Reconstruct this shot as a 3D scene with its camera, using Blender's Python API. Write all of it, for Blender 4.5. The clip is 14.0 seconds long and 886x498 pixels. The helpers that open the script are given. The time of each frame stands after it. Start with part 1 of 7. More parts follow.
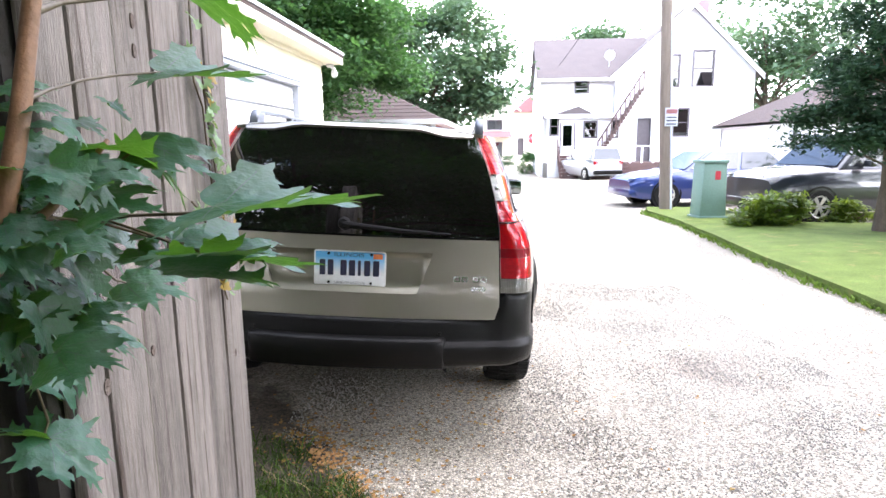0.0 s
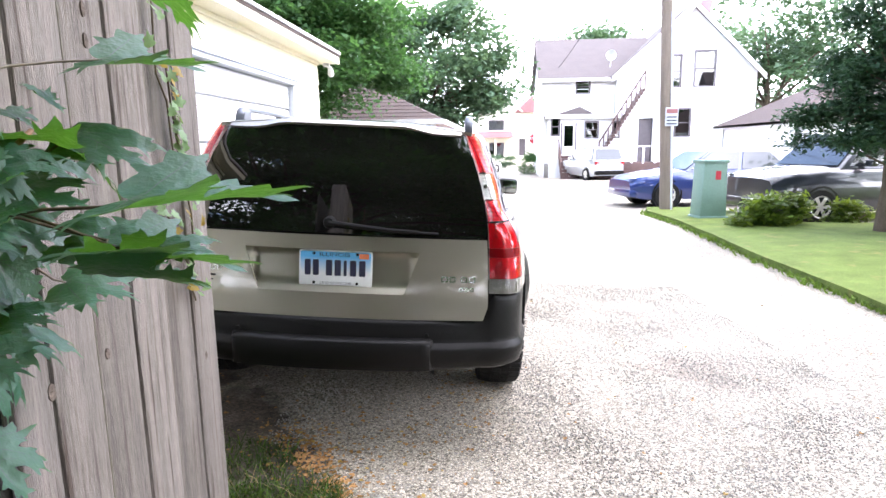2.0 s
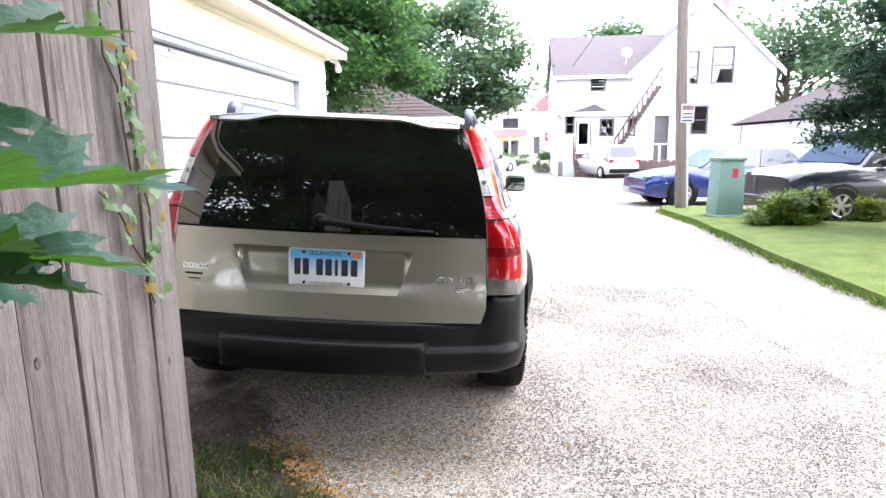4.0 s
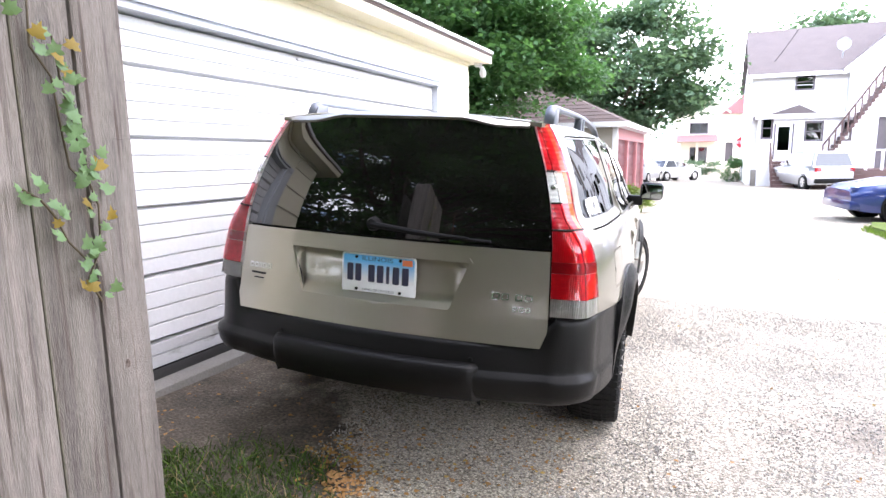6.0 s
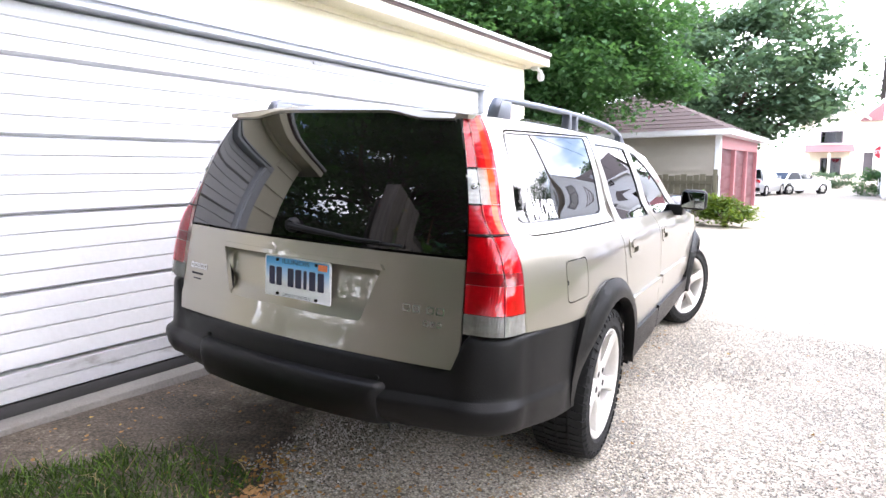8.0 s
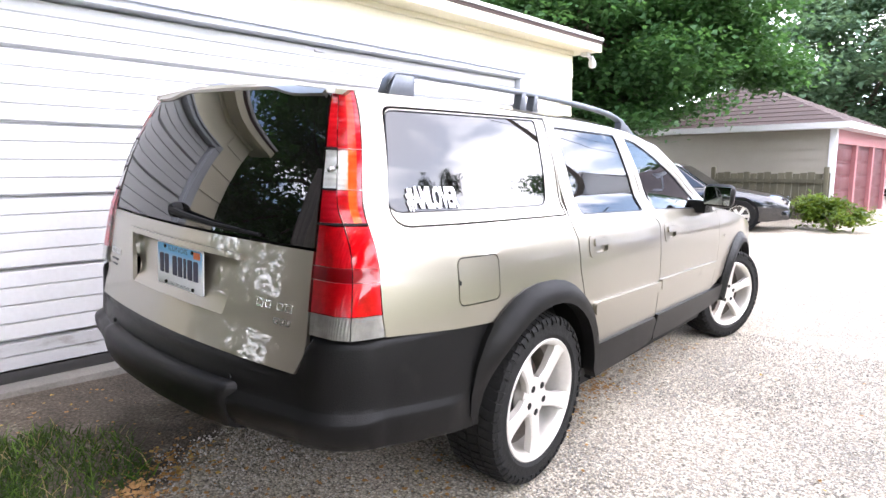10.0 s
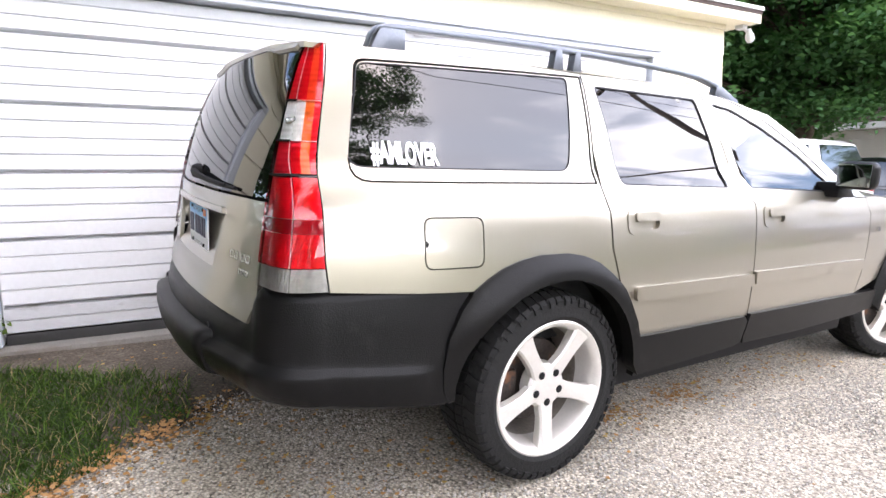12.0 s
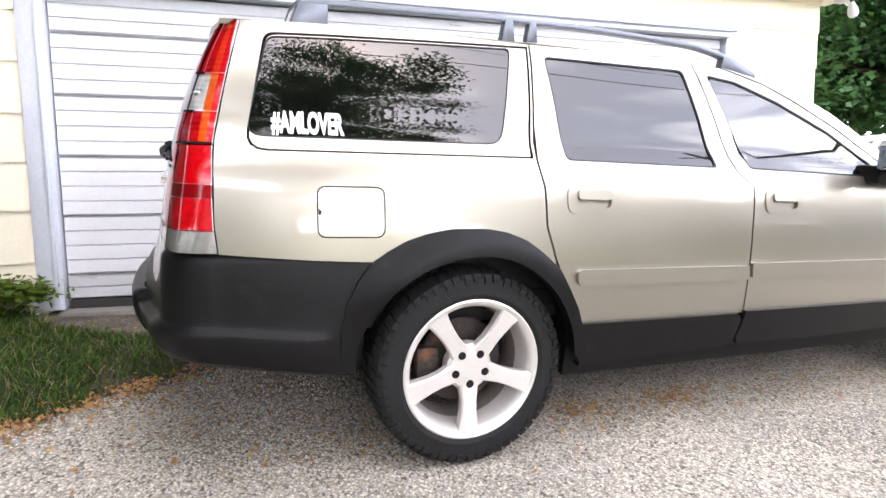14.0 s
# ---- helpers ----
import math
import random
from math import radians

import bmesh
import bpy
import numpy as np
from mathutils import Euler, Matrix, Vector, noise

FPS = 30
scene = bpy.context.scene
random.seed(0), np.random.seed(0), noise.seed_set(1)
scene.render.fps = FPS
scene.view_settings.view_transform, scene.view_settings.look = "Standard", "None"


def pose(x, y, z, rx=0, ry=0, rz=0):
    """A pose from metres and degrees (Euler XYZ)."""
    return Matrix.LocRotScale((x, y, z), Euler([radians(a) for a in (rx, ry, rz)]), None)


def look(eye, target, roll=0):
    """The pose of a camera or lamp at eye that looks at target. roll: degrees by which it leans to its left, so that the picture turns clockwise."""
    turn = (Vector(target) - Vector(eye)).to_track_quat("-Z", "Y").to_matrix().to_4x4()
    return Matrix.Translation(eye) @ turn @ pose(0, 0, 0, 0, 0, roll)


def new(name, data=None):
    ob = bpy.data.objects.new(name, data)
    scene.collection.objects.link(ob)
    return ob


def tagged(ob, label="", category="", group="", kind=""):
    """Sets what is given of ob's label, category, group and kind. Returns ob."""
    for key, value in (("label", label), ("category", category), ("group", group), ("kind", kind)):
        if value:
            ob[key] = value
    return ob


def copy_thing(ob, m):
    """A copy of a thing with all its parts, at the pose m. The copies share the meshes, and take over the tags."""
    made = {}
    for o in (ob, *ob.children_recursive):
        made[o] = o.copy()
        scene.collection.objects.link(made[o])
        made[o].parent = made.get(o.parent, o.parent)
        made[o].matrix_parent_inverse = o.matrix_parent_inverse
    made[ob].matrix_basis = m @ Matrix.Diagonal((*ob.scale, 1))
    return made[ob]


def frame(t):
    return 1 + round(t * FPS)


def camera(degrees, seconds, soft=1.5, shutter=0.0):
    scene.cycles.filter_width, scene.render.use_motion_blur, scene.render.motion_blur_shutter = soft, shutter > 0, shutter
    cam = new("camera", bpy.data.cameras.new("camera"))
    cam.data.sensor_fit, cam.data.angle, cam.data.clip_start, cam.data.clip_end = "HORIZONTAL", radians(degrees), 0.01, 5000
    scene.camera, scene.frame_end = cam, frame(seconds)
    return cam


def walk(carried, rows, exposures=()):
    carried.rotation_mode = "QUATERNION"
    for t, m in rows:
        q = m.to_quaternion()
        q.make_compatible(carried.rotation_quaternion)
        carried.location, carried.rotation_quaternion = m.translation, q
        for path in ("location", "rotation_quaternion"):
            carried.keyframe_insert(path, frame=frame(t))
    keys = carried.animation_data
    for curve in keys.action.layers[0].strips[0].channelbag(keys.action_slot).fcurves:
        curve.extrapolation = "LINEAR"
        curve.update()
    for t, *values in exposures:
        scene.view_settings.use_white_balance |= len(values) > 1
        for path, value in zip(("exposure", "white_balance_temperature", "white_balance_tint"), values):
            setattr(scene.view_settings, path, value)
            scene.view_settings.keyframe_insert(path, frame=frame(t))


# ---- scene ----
cam = camera(73.8, 14.0)
PATH = [
    (0, (0.498, -2.344, 1.374), (0.459, -0.373, 1.038), -0.49),
    (0.5, (0.513, -2.333, 1.371), (0.474, -0.362, 1.034), -0.49),
    (1, (0.529, -2.321, 1.365), (0.490, -0.349, 1.032), -0.49),
    (1.5, (0.543, -2.317, 1.369), (0.502, -0.346, 1.033), -0.48),
    (2, (0.558, -2.297, 1.362), (0.512, -0.326, 1.028), -0.53),
    (2.5, (0.578, -2.276, 1.357), (0.525, -0.305, 1.022), -0.50),
    (3, (0.597, -2.240, 1.348), (0.530, -0.270, 1.012), -0.53),
    (5.5, (0.859, -1.992, 1.339), (0.506, -0.053, 0.997), -0.80),
    (6, (1.020, -1.870, 1.313), (0.353, -0.010, 1.004), -0.60),
    (6.5, (1.149, -1.744, 1.284), (0.395, 0.086, 0.997), -0.40),
    (7, (1.255, -1.638, 1.281), (0.435, 0.165, 1.005), -0.40),
    (7.5, (1.384, -1.526, 1.260), (0.497, 0.246, 0.988), -0.40),
    (8, (1.519, -1.410, 1.255), (0.527, 0.306, 0.988), -0.50),
    (10.3, (2.034, -0.757, 1.193), (0.678, 0.688, 0.926), -0.20),
    (10.5, (2.077, -0.717, 1.183), (0.654, 0.665, 0.923), -0.30),
    (11, (2.179, -0.580, 1.152), (0.624, 0.651, 0.890), -0.10),
    (11.5, (2.247, -0.430, 1.101), (0.635, 0.726, 0.838), -0.00),
    (12, (2.298, -0.293, 1.063), (0.624, 0.770, 0.803), -0.10),
    (12.5, (2.373, -0.123, 1.031), (0.662, 0.879, 0.770), 0.10),
    (13, (2.449, 0.019, 1.005), (0.702, 0.959, 0.750), -0.00),
    (13.5, (2.520, 0.153, 0.983), (0.696, 0.933, 0.729), -0.00),
    (14, (2.580, 0.300, 0.970), (0.718, 0.986, 0.717), 0.20),
]
walk(cam, [(t, look(eye, target, roll)) for t, eye, target, roll in PATH], [(0, 2.98, 6600, 16), (8, 2.87, 6600, 17), (11, 2.69, 6700, 17), (14, 2.44, 6750, 17)])

# ---- sky, sun, exposure ----
world = bpy.data.worlds.new("sky")
scene.world = world
world.use_nodes = True
wn, wl = world.node_tree.nodes, world.node_tree.links
SUN_EL, SUN_AZ = radians(52), radians(84)
sky = wn.new("ShaderNodeTexSky")
sky.sky_type, sky.sun_disc, sky.sun_elevation, sky.sun_rotation = "NISHITA", False, SUN_EL, SUN_AZ
sky.air_density, sky.dust_density = 1.0, 1.2
wco = wn.new("ShaderNodeTexCoord")
wmap = wn.new("ShaderNodeMapping")
wmap.inputs["Scale"].default_value = (1.0, 1.0, 2.6)
cloud = wn.new("ShaderNodeTexNoise")
cloud.inputs["Scale"].default_value, cloud.inputs["Detail"].default_value = 3.1, 8
wl.new(wco.outputs["Generated"], wmap.inputs["Vector"])
wl.new(wmap.outputs["Vector"], cloud.inputs["Vector"])
cramp = wn.new("ShaderNodeValToRGB")
cramp.color_ramp.elements[0].position, cramp.color_ramp.elements[1].position = 0.48, 0.66
wsep, wbank = wn.new("ShaderNodeSeparateXYZ"), wn.new("ShaderNodeMath")
wbank.operation = "MULTIPLY_ADD"
wbank.inputs[1].default_value = -0.34
wlift = wn.new("ShaderNodeMath")
wlift.inputs[1].default_value = 0.17
wl.new(wco.outputs["Generated"], wsep.inputs[0])
wl.new(wsep.outputs["Z"], wbank.inputs[0])
wl.new(cloud.outputs["Fac"], wlift.inputs[0])
wl.new(wlift.outputs[0], wbank.inputs[2])
wl.new(wbank.outputs[0], cramp.inputs["Fac"])
cmix = wn.new("ShaderNodeMix")
cmix.data_type = "RGBA"
cmix.inputs["B"].default_value = (12.2, 12.9, 14.4, 1)
wl.new(cramp.outputs["Color"], cmix.inputs["Factor"])
wl.new(sky.outputs["Color"], cmix.inputs["A"])
wl.new(cmix.outputs["Result"], wn["Background"].inputs["Color"])
wn["Background"].inputs["Strength"].default_value = 0.14
sun = new("sun", bpy.data.lights.new("sun", "SUN"))
sun.data.energy, sun.data.angle, sun.data.color = 1.5, radians(115), (1.0, 0.98, 0.955)
sun.matrix_world = look((math.sin(SUN_AZ) * 50, math.cos(SUN_AZ) * 50, math.tan(SUN_EL) * 50), (0, 0, 0))


# ---- materials ----
def mat(name, col, rough=0.6, metal=0.0, var=0.2, scale=6.0, fine=90.0, bump=0.15, rand=0.0, stretch=(1, 1, 1), coat=0.0, spec=0.5, dirt=None, dirt_at=0.62, island=False):
    """A surface with two scales of uneven colour and roughness, and a fine relief."""
    m = bpy.data.materials.new(name)
    m.use_nodes = True
    n, l = m.node_tree.nodes, m.node_tree.links
    b = n["Principled BSDF"]
    co = n.new("ShaderNodeTexCoord")
    mp = n.new("ShaderNodeMapping")
    mp.inputs["Scale"].default_value = stretch
    l.new(co.outputs["Object"], mp.inputs["Vector"])
    big, small = n.new("ShaderNodeTexNoise"), n.new("ShaderNodeTexNoise")
    big.inputs["Scale"].default_value, big.inputs["Detail"].default_value = scale, 4
    small.inputs["Scale"].default_value, small.inputs["Detail"].default_value = fine, 3
    for t in (big, small):
        l.new(mp.outputs["Vector"], t.inputs["Vector"])
    add = n.new("ShaderNodeMath")
    add.operation = "ADD"
    l.new(big.outputs["Fac"], add.inputs[0])
    l.new(small.outputs["Fac"], add.inputs[1])
    last = add.outputs[0]
    if rand:
        src = n.new("ShaderNodeNewGeometry") if island else n.new("ShaderNodeObjectInfo")
        mr = n.new("ShaderNodeMath")
        mr.operation = "MULTIPLY_ADD"
        l.new(src.outputs["Random Per Island" if island else "Random"], mr.inputs[0])
        mr.inputs[1].default_value = rand
        l.new(last, mr.inputs[2])
        last = mr.outputs[0]
    rng = n.new("ShaderNodeMapRange")
    rng.inputs["From Min"].default_value, rng.inputs["From Max"].default_value = 0.6, 1.4 + rand
    rng.inputs["To Min"].default_value, rng.inputs["To Max"].default_value = 1 - var, 1 + var
    l.new(last, rng.inputs["Value"])
    mul = n.new("ShaderNodeVectorMath")
    mul.operation = "SCALE"
    mul.inputs[0].default_value = col[:3]
    l.new(rng.outputs["Result"], mul.inputs["Scale"])
    out = mul.outputs["Vector"]
    if dirt:
        ramp = n.new("ShaderNodeValToRGB")
        ramp.color_ramp.elements[0].position, ramp.color_ramp.elements[1].position = dirt_at, dirt_at + 0.14
        dn = n.new("ShaderNodeTexNoise")
        dn.inputs["Scale"].default_value, dn.inputs["Detail"].default_value = scale * 1.7, 7
        l.new(mp.outputs["Vector"], dn.inputs["Vector"])
        l.new(dn.outputs["Fac"], ramp.inputs["Fac"])
        mx = n.new("ShaderNodeMix")
        mx.data_type = "RGBA"
        mx.inputs["B"].default_value = (*dirt, 1)
        l.new(ramp.outputs["Color"], mx.inputs["Factor"])
        l.new(out, mx.inputs["A"])
        out = mx.outputs["Result"]
    l.new(out, b.inputs["Base Color"])
    rr = n.new("ShaderNodeMapRange")
    rr.inputs["To Min"].default_value, rr.inputs["To Max"].default_value = max(0.02, rough * 0.85), min(1, rough * 1.15)
    l.new(big.outputs["Fac"], rr.inputs["Value"])
    l.new(rr.outputs["Result"], b.inputs["Roughness"])
    b.inputs["Metallic"].default_value = metal
    b.inputs["Coat Weight"].default_value = coat
    b.inputs["Coat Roughness"].default_value = 0.07
    b.inputs["Coat Roughness"].default_value = 0.03
    b.inputs["Coat IOR"].default_value = 1.65
    b.inputs["Specular IOR Level"].default_value = spec
    if bump:
        bp = n.new("ShaderNodeBump")
        bp.inputs["Strength"].default_value, bp.inputs["Distance"].default_value = bump, 0.01
        l.new(small.outputs["Fac"], bp.inputs["Height"])
        l.new(bp.outputs["Normal"], b.inputs["Normal"])
    return m


def glass(name, tint, ior=1.6, rough=0.0, dust=0.0):
    """A tinted pane: it mirrors by Fresnel and lets the rest through, darkened by the tint."""
    m = bpy.data.materials.new(name)
    m.use_nodes = True
    n, l = m.node_tree.nodes, m.node_tree.links
    n.remove(n["Principled BSDF"])
    fr, tr, gl, mx = (n.new("ShaderNode" + k) for k in ("Fresnel", "BsdfTransparent", "BsdfGlossy", "MixShader"))
    fr.inputs["IOR"].default_value = ior
    tr.inputs["Color"].default_value = (*tint, 1)
    gl.inputs["Roughness"].default_value = rough
    l.new(fr.outputs[0], mx.inputs[0])
    l.new(tr.outputs[0], mx.inputs[1])
    l.new(gl.outputs[0], mx.inputs[2])
    out = mx.outputs[0]
    if dust:
        df, noi, rg, dm = (n.new("ShaderNode" + k) for k in ("BsdfDiffuse", "TexNoise", "MapRange", "MixShader"))
        df.inputs["Color"].default_value = (0.45, 0.43, 0.40, 1)
        noi.inputs["Scale"].default_value, noi.inputs["Detail"].default_value = 5, 6
        rg.inputs["From Min"].default_value, rg.inputs["From Max"].default_value = 0.3, 0.75
        rg.inputs["To Min"].default_value, rg.inputs["To Max"].default_value = dust * 0.6, dust * 1.5
        l.new(noi.outputs["Fac"], rg.inputs["Value"])
        l.new(rg.outputs["Result"], dm.inputs[0])
        l.new(out, dm.inputs[1])
        l.new(df.outputs[0], dm.inputs[2])
        out = dm.outputs[0]
    l.new(out, n["Material Output"].inputs["Surface"])
    return m


def leafmat(name, top, under, rough=0.45, rand=0.5, island=True, trans=0.35, spec=0.25, scale=3, fine=60, bump=0.1):
    """Leaves: a glossy face, light that shines through, each leaf of its own shade."""
    m = mat(name, top, rough, 0, 0.35, scale, fine, bump, rand, island=island, spec=spec)
    n, l = m.node_tree.nodes, m.node_tree.links
    b = n["Principled BSDF"]
    tl, mx = n.new("ShaderNodeBsdfTranslucent"), n.new("ShaderNodeMixShader")
    tl.inputs["Color"].default_value = (*under, 1)
    mx.inputs[0].default_value = trans
    l.new(b.outputs[0], mx.inputs[1])
    l.new(tl.outputs[0], mx.inputs[2])
    l.new(mx.outputs[0], n["Material Output"].inputs["Surface"])
    return m


M_WHITE_PAINT = mat("white_paint", (0.60, 0.605, 0.62), 0.45, 0, 0.05, 2, 40, 0.08, dirt=(0.55, 0.54, 0.50), dirt_at=0.72)
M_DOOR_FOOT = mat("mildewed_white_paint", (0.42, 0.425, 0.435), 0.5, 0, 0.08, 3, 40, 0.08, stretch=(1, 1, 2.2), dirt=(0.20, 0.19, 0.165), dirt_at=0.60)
M_CREAM = mat("cream_paint", (0.80, 0.74, 0.58), 0.55, 0, 0.07, 1.5, 60, 0.12, 0.15, dirt=(0.50, 0.42, 0.28), dirt_at=0.74)
M_GREY_TRIM = mat("grey_trim", (0.52, 0.55, 0.60), 0.5, 0, 0.1, 3, 60, 0.1)
M_ROOF_BROWN = mat("brown_shingle", (0.062, 0.043, 0.039), 0.9, 0, 0.35, 2, 60, 0.5, 0.4)
M_ROOF_MAUVE = mat("mauve_shingle", (0.100, 0.083, 0.083), 0.9, 0, 0.3, 1.5, 30, 0.4, 0.3)
M_BEIGE = mat("beige_siding", (0.27, 0.245, 0.21), 0.6, 0, 0.1, 2, 40, 0.1, 0.15)
M_RED_DOOR = mat("red_door_paint", (0.075, 0.010, 0.013), 0.5, 0, 0.15, 4, 50, 0.1)
M_PINK = mat("faded_red_paint", (0.30, 0.12, 0.125), 0.6, 0, 0.15, 4, 50, 0.1)
M_HOUSE = mat("white_siding", (0.80, 0.80, 0.81), 0.5, 0, 0.05, 1.5, 30, 0.08, 0.05)
M_FAR_CREAM = mat("far_cream_siding", (0.74, 0.69, 0.56), 0.6, 0, 0.06, 1, 20, 0.05)
M_DARK_FRAME = mat("dark_window_frame", (0.10, 0.085, 0.095), 0.5, 0, 0.2, 5, 60, 0.05)
M_PANE = glass("window_pane", (0.10, 0.11, 0.12), 2.0)
M_DIM_ROOM = mat("dim_room", (0.10, 0.09, 0.08), 0.9, 0, 0.4, 3, 20, 0.0)
M_STAIR = mat("brown_stair_paint", (0.085, 0.045, 0.04), 0.6, 0, 0.25, 5, 60, 0.1)
M_FENCE = mat("weathered_fence_board", (0.178, 0.156, 0.139), 0.88, 0, 0.75, 4, 70, 0.7, 0.35, stretch=(10, 10, 0.45), dirt=(0.085, 0.066, 0.055), dirt_at=0.55, spec=0.25)
M_KNOT = mat("fence_knot", (0.105, 0.082, 0.068), 0.9, 0, 0.5, 60, 200, 0.5, spec=0.2)
# fence wood darkened so that its colour carries the shade
M_FENCE_SHADED = mat("shaded_fence_board", (0.035, 0.031, 0.027), 0.9, 0, 0.4, 5, 120, 0.6, 0.35, stretch=(9, 9, 0.55))
M_FENCE_MOSS = mat("mossy_fence_board", (0.088, 0.080, 0.052), 0.9, 0, 0.5, 4, 60, 0.5, 0.4, stretch=(4, 4, 1))
M_CONCRETE = mat("concrete", (0.17, 0.16, 0.145), 0.9, 0, 0.25, 4, 90, 0.4, dirt=(0.16, 0.14, 0.12), dirt_at=0.6)
M_RUBBER_SEAL = mat("black_rubber", (0.02, 0.02, 0.02), 0.7, 0, 0.2, 8, 60, 0.1)
M_POLE = mat("pole_wood", (0.20, 0.16, 0.13), 0.9, 0, 0.35, 4, 60, 0.5, stretch=(6, 6, 0.5))
M_GREEN_BOX = mat("pale_green_metal", (0.17, 0.28, 0.235), 0.5, 0, 0.12, 3, 40, 0.08)
M_BARK = mat("bark", (0.10, 0.075, 0.055), 0.95, 0, 0.4, 5, 40, 0.8, stretch=(3, 3, 0.7))
M_STEM = mat("sapling_stem", (0.17, 0.085, 0.04), 0.6, 0, 0.25, 14, 120, 0.2)
M_PETIOLE = mat("petiole", (0.07, 0.05, 0.022), 0.55, 0, 0.2, 20, 120, 0.1)
M_MAPLE = leafmat("maple_foliage", (0.036, 0.092, 0.034), (0.115, 0.27, 0.060), 0.5)
# leaf colour lightened to paint in the haze over far trees
M_MAPLE_HAZY = leafmat("hazy_foliage", (0.062, 0.115, 0.068), (0.15, 0.25, 0.11), 0.5)
M_CONIFER = leafmat("conifer_needles", (0.026, 0.062, 0.034), (0.05, 0.11, 0.045), 0.6, trans=0.3)
M_SAPLING = leafmat("sapling_leaf", (0.020, 0.078, 0.044), (0.105, 0.265, 0.022), 0.40, 0.7, False, 0.32, spec=0.40, scale=2.2, fine=16, bump=0.22)
M_IVY = leafmat("ivy_leaf", (0.12, 0.21, 0.095), (0.24, 0.34, 0.08), 0.45, 0.6, False, 0.35)
M_IVY_TURNED = leafmat("turned_ivy_leaf", (0.24, 0.17, 0.03), (0.40, 0.26, 0.03), 0.5, 0.9, False, 0.35)
M_GRASS = leafmat("grass_blade", (0.026, 0.054, 0.009), (0.066, 0.115, 0.014), 0.5, 0.9)
M_GRASS_FRESH = leafmat("fresh_grass_blade", (0.075, 0.145, 0.022), (0.17, 0.28, 0.035), 0.5, 0.9)
M_STRAW = leafmat("straw", (0.33, 0.26, 0.13), (0.30, 0.23, 0.10), 0.7, 0.9)
M_PEACH_LEAF = leafmat("peach_fallen_leaf", (0.50, 0.29, 0.13), (0.50, 0.27, 0.10), 0.6, 1.5)
M_LAWN = leafmat("lawn_blade", (0.100, 0.172, 0.030), (0.21, 0.32, 0.048), 0.6, 0.8, spec=0.1)
M_SHRUB = leafmat("shrub_leaf", (0.06, 0.11, 0.014), (0.22, 0.30, 0.03), 0.5, 0.8)
M_FALLEN = leafmat("fallen_leaf", (0.31, 0.165, 0.065), (0.33, 0.185, 0.06), 0.7, 1.6)
M_YELLOW_LEAF = leafmat("yellow_fallen_leaf", (0.38, 0.25, 0.075), (0.40, 0.28, 0.08), 0.6, 0.7)
M_STONE = mat("pebble", (0.30, 0.285, 0.26), 0.85, 0, 0.5, 30, 200, 0.2, 0.9, island=True)


# ---- mesh helpers ----
def mesh(name, verts, faces, smooth=0):
    me = bpy.data.meshes.new(name)
    me.from_pydata([tuple(v) for v in verts], [], [tuple(f) for f in faces])
    me.update()
    if smooth:
        me.shade_smooth()
        me.set_sharp_from_angle(angle=radians(smooth))
    return me


def put(name, me, material, parent=None, label="", m=None):
    """One mesh object, a thing or (with a parent) a part."""
    ob = new(name, me)
    if material and not me.materials:
        me.materials.append(material)
    if parent:
        ob.parent = parent
    if m is not None:
        ob.matrix_basis = m
    return tagged(ob, label)


def part(name, bm, material, parent=None, label="", smooth=35, m=None):
    bmesh.ops.recalc_face_normals(bm, faces=bm.faces)
    me = bpy.data.meshes.new(name)
    bm.to_mesh(me)
    bm.free()
    if smooth:
        me.shade_smooth()
        me.set_sharp_from_angle(angle=radians(smooth))
    return put(name, me, material, parent, label, m)


def empty(name, m, label, category, group="", kind=""):
    ob = new(name)
    ob.empty_display_size = 0.1
    ob.matrix_basis = m
    return tagged(ob, label, category, group, kind)


def box(x0, x1, y0, y1, z0, z1, bev=0.0, bm=None, seg=2):
    bm = bm or bmesh.new()
    vs = [bm.verts.new((x, y, z)) for x in (x0, x1) for y in (y0, y1) for z in (z0, z1)]
    fs = [bm.faces.new([vs[i] for i in q]) for q in ((0, 1, 3, 2), (4, 6, 7, 5), (0, 4, 5, 1), (2, 3, 7, 6), (0, 2, 6, 4), (1, 5, 7, 3))]
    if bev:
        es = {e for f in fs for e in f.edges}
        bmesh.ops.bevel(bm, geom=list(es), offset=bev, segments=seg, affect="EDGES", profile=0.5)
    return bm


def prism(poly, axis, a, b, bev=0.0, bm=None):
    """A flat outline drawn out along an axis: outline in (y, z), (x, z) or (x, y)."""
    bm = bm or bmesh.new()
    def at(p, k):
        return {"x": (k, p[0], p[1]), "y": (p[0], k, p[1]), "z": (p[0], p[1], k)}[axis]
    lo, hi = [bm.verts.new(at(p, a)) for p in poly], [bm.verts.new(at(p, b)) for p in poly]
    n = len(poly)
    fs = [bm.faces.new(lo), bm.faces.new(hi[::-1])] + [bm.faces.new((lo[i], hi[i], hi[(i + 1) % n], lo[(i + 1) % n])) for i in range(n)]
    if bev:
        bmesh.ops.bevel(bm, geom=list({e for f in fs for e in f.edges}), offset=bev, segments=2, affect="EDGES", profile=0.5)
    return bm


